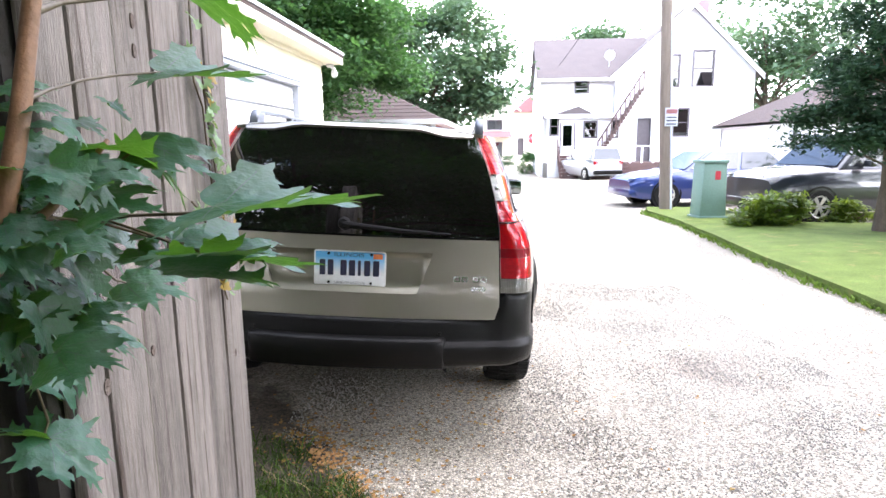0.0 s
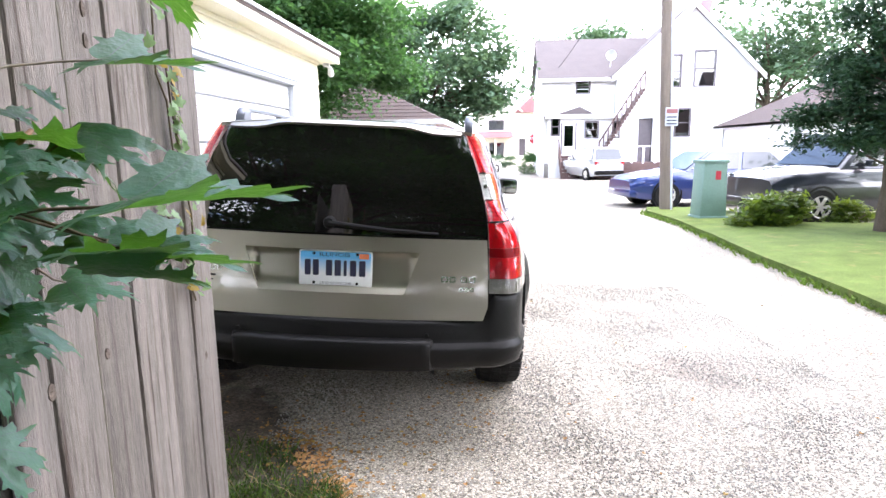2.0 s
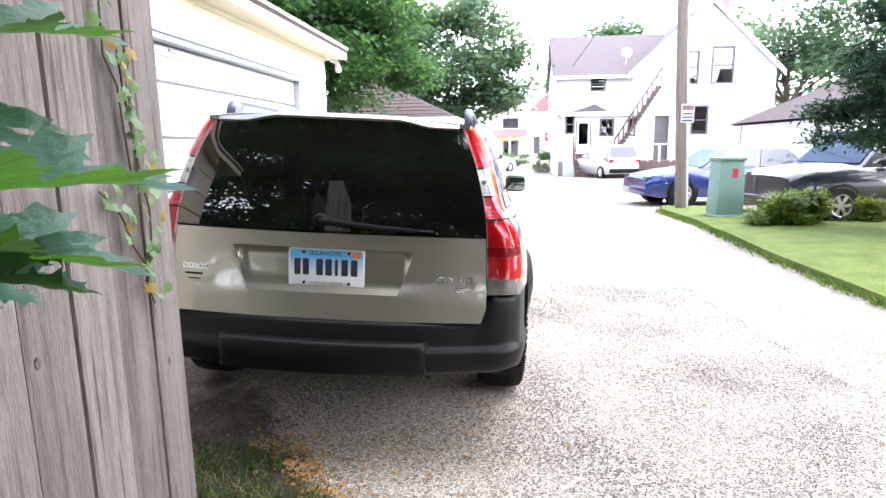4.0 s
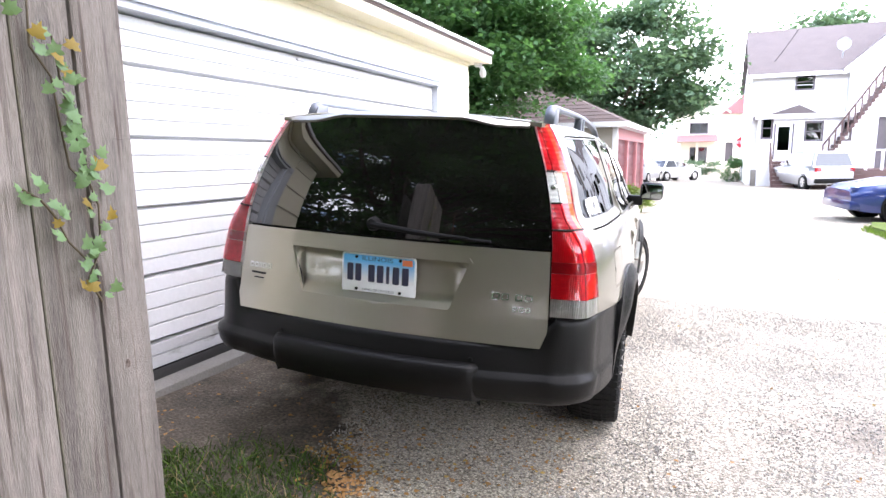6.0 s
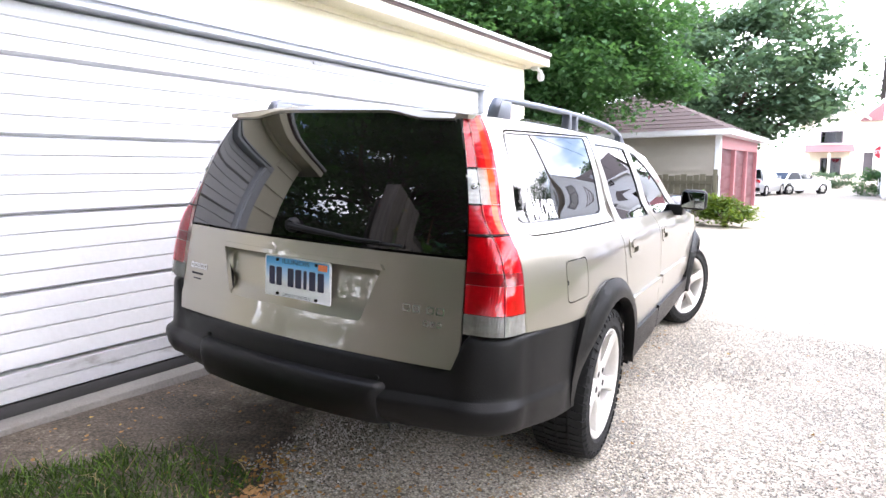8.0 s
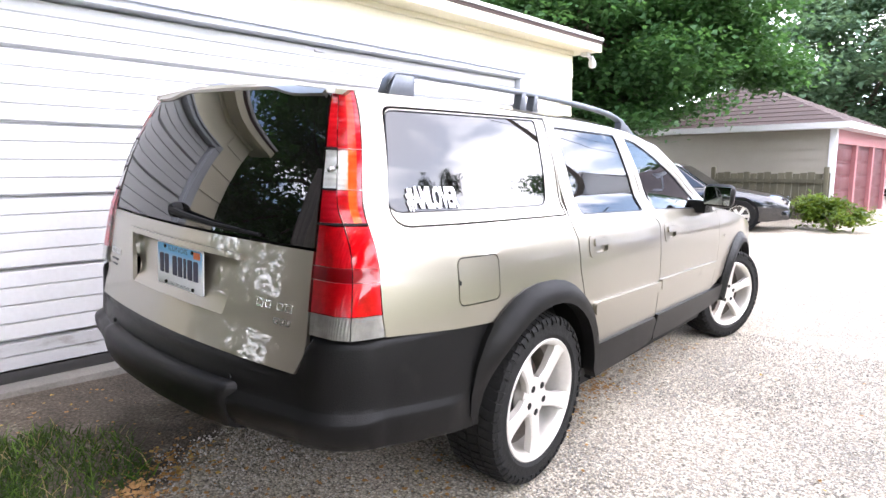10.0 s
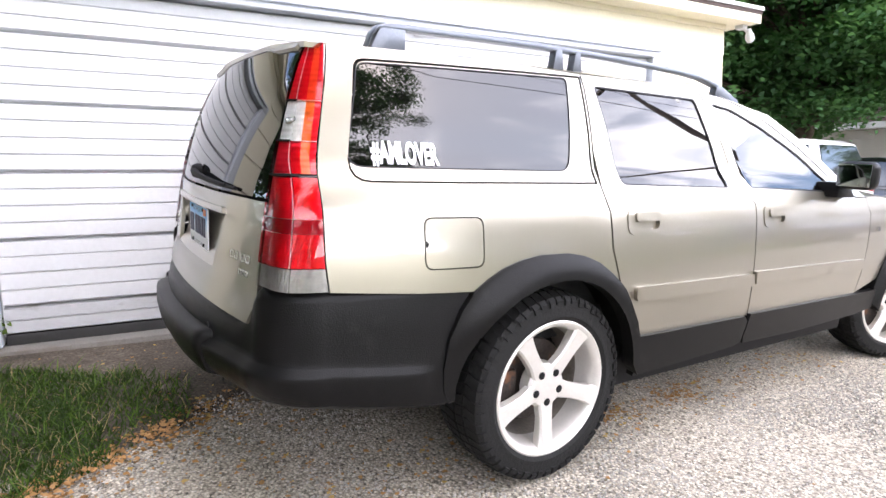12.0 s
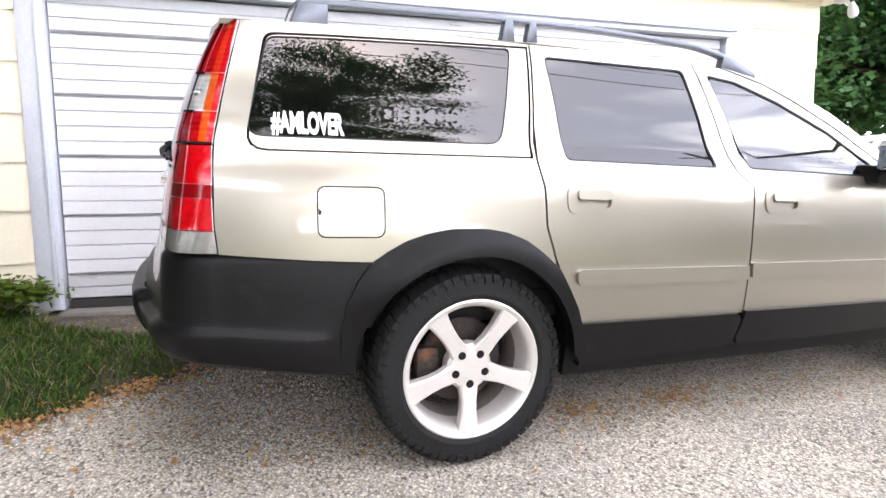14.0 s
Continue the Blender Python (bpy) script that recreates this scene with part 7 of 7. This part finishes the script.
    for s in (-1, 1):
        for y in (L / 2 - 0.86, -L / 2 + 0.84):
            wv = part("wheel", lathe([(0.20, -0.09), (0.30, -0.09), (0.325, -0.06), (0.325, 0.06), (0.30, 0.095), (0.20, 0.09), (0.18, 0.06), (0.06, 0.07), (0.0, 0.07)], 28), M_TYRE, c, m=pose(s * (hw - 0.10), y, 0.325, 0, 0, 0 if s > 0 else 180))
            bm = lathe([(0.0, 0.078), (0.05, 0.08), (0.06, 0.072), (0.06, 0.066)], 16)
            part("rim", lathe([(0.18, 0.078), (0.208, 0.092), (0.208, 0.08), (0.18, 0.066)], 24), M_RIM, wv, smooth=30)
            part("hub_cap", bm, M_RIM, wv, smooth=30)
            for k in range(6):
                part("spoke", prism([(0.04, -0.025), (0.195, -0.035), (0.195, 0.035), (0.04, 0.025)], "z", 0.068, 0.080), M_RIM, wv, smooth=0, m=Matrix(((0, 0, 1, 0), (1, 0, 0, 0), (0, 1, 0, 0), (0, 0, 0, 1))) @ pose(0, 0, 0, 0, 0, 60 * k))
            part("wheel_arch", lathe([(0.36, -0.14), (0.37, 0.088), (0.33, 0.088), (0.32, -0.14)], 24), M_BLACK, c, m=pose(s * (hw - 0.10), y, 0.335, 0, 0, 0 if s > 0 else 180))
        part("head_lamp", box(*sorted((s * hw * 0.50, s * hw * 0.80)), L / 2 - 0.16, L / 2 - 0.015, hood - 0.14, hood - 0.02, 0.02), M_LENS_CLEAR, c)
        part("tail_lamp", box(*sorted((s * hw * 0.60, s * hw * 0.85)), -L / 2 + 0.0, -L / 2 + 0.14, zb - 0.22, zb - 0.05, 0.02), M_LENS_RED, c)
        part("door_mirror", box(*sorted((s * hw * 0.98, s * (hw + 0.16))), cab1 - 0.55, cab1 - 0.43, zb + 0.02, zb + 0.14, 0.03), paint, c)
    part("rear_bumper", box(-hw * 0.84, hw * 0.84, -L / 2 - 0.04, -L / 2 + 0.2, 0.30, 0.52, 0.05), M_CLAD, c)
    part("front_bumper", box(-hw * 0.84, hw * 0.84, L / 2 - 0.2, L / 2 + 0.03, 0.26, 0.46, 0.05), paint, c)
    part("number_plate", box(-0.16, 0.16, -L / 2 - 0.048, -L / 2 - 0.04, 0.62, 0.76), M_PLATE, c, "blank pale number plate", smooth=0)
    return c


M_CARGLASS = mat("dark_car_glass", (0.012, 0.014, 0.016), 0.05, 0, 0.1, 4, 30, 0.0, spec=1.0)
M_SILVER = mat("silver_paint", (0.50, 0.51, 0.53), 0.3, 0.6, 0.04, 2, 200, 0.0, coat=0.8)
M_WHITECAR = mat("white_car_paint", (0.72, 0.72, 0.70), 0.3, 0, 0.03, 2, 200, 0.0, coat=0.8)
M_BLUECAR = mat("blue_car_paint", (0.015, 0.035, 0.16), 0.3, 0.3, 0.08, 2, 200, 0.0, coat=0.9)
M_BLACKCAR = mat("black_car_paint", (0.008, 0.008, 0.010), 0.2, 0, 0.1, 2, 200, 0.0, coat=1.0)
M_NAVYCAR = mat("dark_van_paint", (0.012, 0.016, 0.024), 0.3, 0.2, 0.1, 2, 200, 0.0, coat=0.9)


def gpose(x, y, rz):
    return pose(x, y, ground_z(x, y), 0, 0, rz)


parked_car("silver_suv", gpose(7.72, 29.9, 14), M_SILVER, "silver sport utility vehicle parked by the porch", 4.5, 1.85, 1.02, 1.70, 0.92, -2.1, 0.85, 1.02)
parked_car("blue_sedan", gpose(6.88, 12.9, 96), M_BLUECAR, "dark blue sedan parked off the alley", 4.5, 1.75, 0.90, 1.42, 0.74, -1.75, 0.95, 0.84)
parked_car("dark_van", gpose(8.55, 9.6, 98), M_NAVYCAR, "dark minivan parked behind the shrub", 4.9, 1.95, 1.02, 1.72, 0.90, -2.35, 1.25, 1.02)
parked_car("white_suv", gpose(-4.1, 9.6, 92), M_WHITECAR, "white sport utility vehicle parked behind the garage", 4.4, 1.8, 1.0, 1.60, 0.92, -2.1, 0.8, 1.0)
parked_car("black_sedan", gpose(-2.55, 12.7, -83), M_BLACKCAR, "glossy black sedan parked by the mossy fence", 4.5, 1.8, 0.86, 1.40, 0.70, -1.7, 0.85, 0.82)
parked_car("silver_wagon", gpose(0.15, 38.0, -15), M_SILVER, "silver car parked along the alley", 4.5, 1.8, 0.98, 1.60, 0.86, -2.0, 0.9, 0.98)
parked_car("white_sedan", gpose(2.0, 41.5, -40), M_WHITECAR, "white sedan parked at the alley's end", 4.5, 1.75, 0.90, 1.42, 0.78, -1.7, 0.9, 0.84)

# ---- verge, shrubs and trees ----
VERGE = [(4.30, 3.6), (4.42, 5.0), (4.52, 6.3), (4.60, 8.5), (4.62, 10.3), (4.9, 11.2), (6.3, 11.0), (6.4, 8.0), (9.0, 7.6), (22, 7.2), (22, -14), (3.7, -14), (3.9, -4), (4.15, 1.0)]
vv = dense(VERGE, 0.5)
bm = sheet([(x + 0.07 * noise.noise((x * 4, y * 4, 0)), y) for x, y in vv], lambda x, y: Vector((x, y, ground_z(x, y) + 0.006)), (), 0.5, 0.0, 0.09)
M_TURF = mat("turf_soil", (0.120, 0.162, 0.045), 0.95, 0, 0.4, 3, 60, 0.4, dirt=(0.20, 0.19, 0.07), dirt_at=0.6, spec=0.1)
tagged(part("verge", bm, M_TURF, smooth=0), "grassy verge with a soft edge along the alley", "verge", kind="structure")


def in_verge(rnd):
    for _ in range(8):
        x, y = rnd.uniform(4.2, 12) if rnd.random() < 0.75 else rnd.uniform(4.2, 6.2), rnd.uniform(-1, 11)
        if inside((x + rnd.uniform(0, 0.16), y), VERGE) and rnd.random() < 0.75 + noise.noise((x * 1.2, y * 1.2, 2)):
            return x, y
    return None


def raised(make, dz):
    def f(rnd):
        pv, pf = make(rnd)
        return [(x, y, z + dz) for x, y, z in pv], pf
    return f


scatter("lawn_grass", 46000, in_verge, raised(blade(0.03, 0.085, 0.013), 0.012), M_LAWN, "mown bright green lawn on the verge", "grass", 21)


def clump_leaves(rnd, blobs, clumps, per, size, spread, droop=0.3, lobed=True):
    """Leaves in clumps near the skin of a few egg-shaped masses."""
    vs, fs = [], []
    tot = sum(b[1][0] * b[1][1] for b in blobs)
    for (cx, cy, cz), (ax, ay, az) in blobs:
        count = max(1, int(clumps * ax * ay / tot))
        boughs = []
        for _ in range(max(6, min(26, count // 7))):
            d = Vector((rnd.gauss(0, 1), rnd.gauss(0, 1), rnd.gauss(0, 1))).normalized()
            r = rnd.uniform(0.35, 0.95) ** 0.5 * (1 + 0.25 * noise.noise(d * 2.3 + Vector((cx, cy, 0))))
            boughs.append((Vector((cx + d.x * ax * r, cy + d.y * ay * r, cz + d.z * az * r)), rnd.uniform(0.7, 1.3)))
        for _ in range(count):
            b, big_ = rnd.choice(boughs)
            d = Vector((rnd.gauss(0, 0.17 * ax), rnd.gauss(0, 0.17 * ay), rnd.gauss(0, 0.075 * az))) * big_
            c = b + d - Vector((0, 0, 0.35 * (d.x * d.x + d.y * d.y) / max(ax, ay)))
            for _ in range(per):
                o = Vector((rnd.gauss(0, spread), rnd.gauss(0, spread), rnd.gauss(0, spread * 0.55)))
                p = c + o
                s = size * rnd.uniform(0.6, 1.25)
                u = Vector((rnd.gauss(0, 1), rnd.gauss(0, 1), -droop + rnd.gauss(0, 0.4))).normalized()
                w = u.cross(Vector((rnd.gauss(0, 0.5), rnd.gauss(0, 0.5), 1))).normalized()
                k = len(vs)
                if lobed:
                    vs += [p, p + u * s * 0.30 + w * s * 0.46, p + u * s * 0.52 + w * s * 0.20, p + u * s, p + u * s * 0.52 - w * s * 0.20, p + u * s * 0.30 - w * s * 0.46]
                    fs += [(k, k + 1, k + 2, k + 3), (k, k + 3, k + 4, k + 5)]
                else:
                    vs += [p, p + u * s * 0.5 + w * s * 0.22, p + u * s, p + u * s * 0.5 - w * s * 0.22]
                    fs.append((k, k + 1, k + 2, k + 3))
    return vs, fs


def tree(name, x, y, h, r0, blobs, clumps, per, size, spread, leaf, label, seed, category="tree", group="trees"):
    rnd = random.Random(seed)
    z = ground_z(x, y)
    t = empty(name, pose(x, y, z - 0.05), label, category, group)
    o = Vector((x, y, z - 0.05))
    pts = [Vector((0.12 * rnd.gauss(0, 1) * k / 5, 0.12 * rnd.gauss(0, 1) * k / 5, h * k / 6)) for k in range(7)]
    part("trunk", tube(pts, [r0 * (1.25 if k == 0 else 1 - 0.12 * k) for k in range(7)], 12), M_BARK, t)
    for (cx, cy, cz), ax in blobs:
        for _ in range(3):
            a = pts[rnd.choice((2, 3, 4))]
            e = Vector((cx, cy, cz)) - o + Vector((rnd.gauss(0, 0.35) * ax[0], rnd.gauss(0, 0.35) * ax[1], rnd.gauss(0, 0.2) * ax[2]))
            mid_ = a.lerp(e, 0.5) + Vector((rnd.gauss(0, 0.2), rnd.gauss(0, 0.2), 0.35))
            part("limb", tube([a, a.lerp(mid_, 0.5) + Vector((0, 0, 0.1)), mid_, mid_.lerp(e, 0.6), e], [r0 * 0.42, r0 * 0.34, r0 * 0.25, r0 * 0.15, r0 * 0.05], 7), M_BARK, t)
    vs, fs = clump_leaves(rnd, blobs, clumps, per, size, spread)
    me = mesh("crown", [v - o for v in vs], fs)
    tagged(put("crown", me, leaf, t), kind="stuff")
    return t


tree("maple_tree", -4.6, 13.5, 6.5, 0.24, [((-4.4, 13.5, 7.2), (3.6, 3.8, 3.4)), ((-2.5, 13.8, 5.6), (1.9, 2.2, 2.2)), ((-5.6, 11.5, 5.2), (2.6, 2.4, 2.2)), ((-2.9, 12.6, 4.0), (1.4, 1.4, 1.0)), ((-6.5, 10.0, 4.0), (2.6, 2.2, 1.8)), ((-3.3, 13.0, 3.1), (1.5, 1.2, 1.0)), ((-1.7, 14.2, 3.9), (1.3, 1.2, 1.0)), ((-5.0, 12.6, 2.8), (1.8, 1.4, 1.3))], 1900, 105, 0.135, 0.30, M_MAPLE, "large dark green maple behind the garage", 31)
tree("maple_tree", -9.5, 17.5, 7.0, 0.26, [((-9.5, 17.5, 6.5), (4.0, 4.0, 4.4)), ((-7.5, 18.5, 3.8), (2.5, 2.5, 2.5))], 800, 50, 0.26, 0.5, M_MAPLE, "dark green maple in the back yard", 32)
tree("street_tree", -1.8, 32.5, 6.0, 0.25, [((-0.6, 32.0, 6.6), (3.4, 3.0, 2.6)), ((1.7, 32.2, 5.4), (2.2, 2.0, 1.9)), ((-4.4, 33.0, 6.2), (2.6, 2.6, 2.8)), ((2.6, 31.5, 4.2), (1.3, 1.3, 1.0)), ((0.6, 32.0, 3.9), (1.9, 1.6, 1.2)), ((-2.6, 32.5, 3.6), (2.4, 1.8, 1.7)), ((1.0, 32.4, 8.6), (1.3, 1.2, 0.9)), ((-3.0, 32.5, 8.9), (1.6, 1.6, 1.2))], 760, 40, 0.30, 0.45, M_MAPLE_HAZY, "spreading green tree beside the alley", 33)
tree("street_tree", 23, 42, 9.0, 0.3, [((22, 42, 9.5), (5.5, 5, 4.5)), ((27, 40, 8), (5, 4, 4.5)), ((19.5, 43, 7.5), (3.2, 3, 3))], 420, 26, 0.42, 0.7, M_MAPLE_HAZY, "tall tree behind the gabled house, paled for haze", 34)
tree("street_tree", 11.5, 46, 8.0, 0.3, [((11.5, 46, 8.6), (3.2, 3, 2.2)), ((8.6, 47, 8.4), (1.8, 2, 1.6))], 150, 26, 0.4, 0.6, M_MAPLE_HAZY, "tree paled for haze whose top shows over the roof", 35)
tree("maple_tree", 10.5, -1.6, 7.5, 0.28, [((10.2, -1.5, 8.6), (3.2, 3.6, 2.4)), ((8.3, 0.8, 7.6), (2.0, 2.4, 1.1)), ((8.0, -3.2, 7.4), (2.2, 2.2, 1.6)), ((7.2, 1.6, 6.2), (1.5, 2.4, 0.5)), ((8.2, 0.9, 9.4), (2.0, 2.0, 1.1)), ((7.4, 2.6, 8.2), (1.5, 1.6, 0.6)), ((7.6, -0.6, 8.8), (1.6, 1.6, 1.0))], 1150, 50, 0.105, 0.26, M_MAPLE, "tall maple across the alley", 36)
# out of view; overhead crown masses added to shade tailgate, fence and grass
tree("maple_tree", -2.6, -7.0, 6.5, 0.26, [((-1.6, -6.6, 8.0), (4.4, 3.8, 2.6)), ((1.2, -5.6, 6.4), (3.0, 2.6, 1.6)), ((-3.4, -4.2, 6.2), (2.6, 2.4, 1.8)), ((0.0, -8.8, 4.6), (3.4, 1.8, 2.2)), ((2.2, -5.4, 5.0), (3.0, 2.2, 1.3)), ((4.6, -7.6, 5.2), (3.0, 2.8, 2.2)), ((0.6, -4.4, 4.6), (1.6, 1.4, 0.9)), ((1.5, -8.6, 2.6), (4.0, 1.2, 1.6)), ((6.5, -7.0, 3.2), (2.2, 2.0, 2.0)), ((-2.6, -4.0, 1.9), (1.6, 1.5, 2.1)), ((-4.6, -3.4, 2.2), (2.0, 1.6, 2.4)), ((-4.0, -5.5, 4.4), (3.0, 1.8, 2.6)), ((-7.5, -4.2, 3.0), (2.4, 2.2, 3.0)), ((0.8, -4.2, 7.8), (3.6, 2.0, 1.6)), ((-2.2, -3.2, 8.2), (2.8, 2.0, 1.6)), ((1.6, -7.6, 9.6), (4.2, 2.6, 2.4)), ((-0.4, -2.7, 7.2), (2.6, 1.5, 1.1)), ((2.6, -3.9, 6.6), (1.9, 1.3, 1.1))], 2850, 46, 0.20, 0.38, M_MAPLE, "broad maple behind the fence, crown extended to shade the car", 37)
# unseen row, added to keep sky light off the car's rear
tree("maple_tree", 3.6, -13.5, 6.0, 0.25, [((3.6, -13.0, 5.0), (4.5, 3.0, 4.6)), ((-3.5, -13.5, 4.6), (4.5, 3.0, 4.6)), ((8.0, -12.0, 4.6), (3.5, 3.0, 4.4)), ((0.5, -12.0, 2.0), (4.0, 2.0, 2.0))], 1100, 40, 0.26, 0.5, M_MAPLE, "dense row of maples, added out of view to block light", 39)
tree("street_tree", 17.5, 3.5, 4.5, 0.2, [((17.5, 3.5, 5.2), (2.6, 3.2, 2.4)), ((18, 8.5, 4.4), (2.4, 2.8, 2.2))], 240, 30, 0.26, 0.42, M_MAPLE, "round green tree in a garden", 38)


def conifer(x, y, h, seed):
    """A tall arborvitae, bare and brown low down."""
    rnd = random.Random(seed)
    z = ground_z(x, y)
    t = empty("evergreen_tree", pose(x, y, z), "tall shaggy evergreen with a bare lower trunk", "tree", "evergreens")
    part("trunk", tube([(0, 0, -0.05), (0.05, 0.02, 0.8), (-0.03, 0, 2.2), (0, 0, h)], [0.13, 0.10, 0.07, 0.01], 10), M_BARK, t)
    for k in range(34):
        a, zz = rnd.uniform(0, 6.28), rnd.uniform(0.55, h * 0.7)
        r = 0.75 * (1 - zz / h) + 0.25
        e = Vector((math.cos(a) * r, math.sin(a) * r, zz + 0.35))
        part("limb", tube([(0, 0, zz - 0.1), e * 0.5 + Vector((0, 0, zz * 0.45)), e], [0.02, 0.014, 0.006], 5), M_BARK, t)
    blobs = []
    for k in range(16):
        f = k / 15
        zz, r = 1.45 + (h - 1.4) * f, 1.05 * (1 - f) ** 0.7 + 0.12
        a = k * 2.4
        blobs.append(((math.cos(a) * r * 0.45, math.sin(a) * r * 0.45, zz), (r * 0.8, r * 0.8, 0.42)))
    vs, fs = clump_leaves(rnd, blobs, 520, 60, 0.10, 0.13, 0.1, False)
    tagged(put("crown", mesh("crown", vs, fs), M_CONIFER, t), kind="stuff")


conifer(7.0, 6.7, 4.6, 41)
conifer(8.6, 6.2, 4.9, 42)


def shrub(name, x, y, blobs, clumps, per, size, spread, leaf, label, seed):
    rnd = random.Random(seed)
    z = ground_z(x, y) + 0.03
    s = empty(name, pose(x, y, z), label, "shrub", "shrubs")
    for k in range(9):
        a = rnd.uniform(0, 6.28)
        b = blobs[k % len(blobs)]
        part("stem", tube([(0, 0, -0.03), (b[0][0] * 0.5 + 0.1 * math.cos(a), b[0][1] * 0.5 + 0.1 * math.sin(a), b[0][2] * 0.6), (b[0][0] + 0.2 * math.cos(a), b[0][1] + 0.2 * math.sin(a), b[0][2])], [0.012, 0.009, 0.004], 5), M_BARK, s)
    vs, fs = clump_leaves(rnd, blobs, clumps, per, size, spread, 0.1, False)
    tagged(put("foliage", mesh("foliage", vs, fs), leaf, s), kind="stuff")


shrub("garden_shrub", 5.75, 7.7, [((0, 0, 0.32), (0.42, 0.35, 0.28)), ((0.35, 0.1, 0.28), (0.3, 0.3, 0.24)), ((-0.3, 0, 0.22), (0.25, 0.3, 0.2))], 150, 26, 0.13, 0.09, M_SHRUB, "yellow-green leafy garden shrub on the verge", 51)
shrub("garden_shrub", 7.4, 8.0, [((0, 0, 0.2), (0.5, 0.3, 0.18))], 60, 24, 0.11, 0.08, M_SHRUB, "low green garden plant under the evergreen", 52)
shrub("weed_clump", 0.40, 13.3, [((0, 0, 0.32), (0.45, 0.6, 0.28)), ((-0.3, 0.6, 0.4), (0.4, 0.5, 0.3))], 160, 26, 0.11, 0.09, M_SHRUB, "tall yellow-green weeds at the garage corner", 53)
shrub("garden_hedge", 5.75, 38.6, [((0, 0, 0.7), (0.9, 0.8, 0.7)), ((1.3, 0.4, 0.6), (0.6, 0.6, 0.8))], 160, 26, 0.16, 0.14, M_MAPLE, "clipped dark green hedge by the house", 54)
shrub("garden_hedge", 4.9, 57.0, [((0, 0, 0.8), (1.3, 0.8, 0.8))], 90, 24, 0.22, 0.18, M_MAPLE_HAZY, "green bush before the cream house", 55)
shrub("weed_clump", -1.62, -0.95, [((0, 0, 0.12), (0.30, 0.25, 0.10))], 50, 22, 0.06, 0.05, M_SHRUB, "leafy weeds at the garage wall", 56)

# far belt of trees that closes the distance
for i, (x, y, s) in enumerate(((-30, 60, 1.5), (-16, 75, 1.5), (18, 85, 1.7), (34, 70, 1.6), (50, 50, 1.5), (46, 20, 1.3), (40, -10, 1.3), (24, -26, 1.2), (2, -32, 1.2), (-22, -24, 1.2), (-30, 5, 1.3), (-28, 32, 1.4), (32, 34, 1.1))):
    tree("distant_tree", x, y, 6 * s, 0.3 * s, [((x, y, 6.5 * s), (4.5 * s, 4.5 * s, 3.8 * s)), ((x + 3 * s, y + 2, 5.0 * s), (3 * s, 3 * s, 2.8 * s))], 130, 20, 0.8, 1.0, M_MAPLE_HAZY, "distant leafy tree in summer green", 60 + i, group="distant trees")
# houses across the alley, seen in the car's windows
for i, (x, y, rz) in enumerate(((15.5, -7.5, 4), (19.0, 13.5, 2))):
    hs = empty("side_house", pose(x, y, 0, 0, 0, rz), "pale sided house across the alley", "house", "houses across")
    part("wall", box(0, 7, -3.5, 3.5, -0.3, 5.2), M_HOUSE, hs, smooth=0)
    part("roof", prism([(-3.9, 5.1), (0, 7.6), (3.9, 5.1)], "x", -0.4, 7.4), M_ROOF_MAUVE, hs, smooth=0)
    for yy_ in (-2.2, 1.4):
        for z in (1.2, 3.6):
            window(hs, yy_, yy_ + 0.8, z, z + 1.3, pose(-0.07, 0, 0, 0, 0, -90) @ Matrix.Scale(-1, 4, (1, 0, 0)))
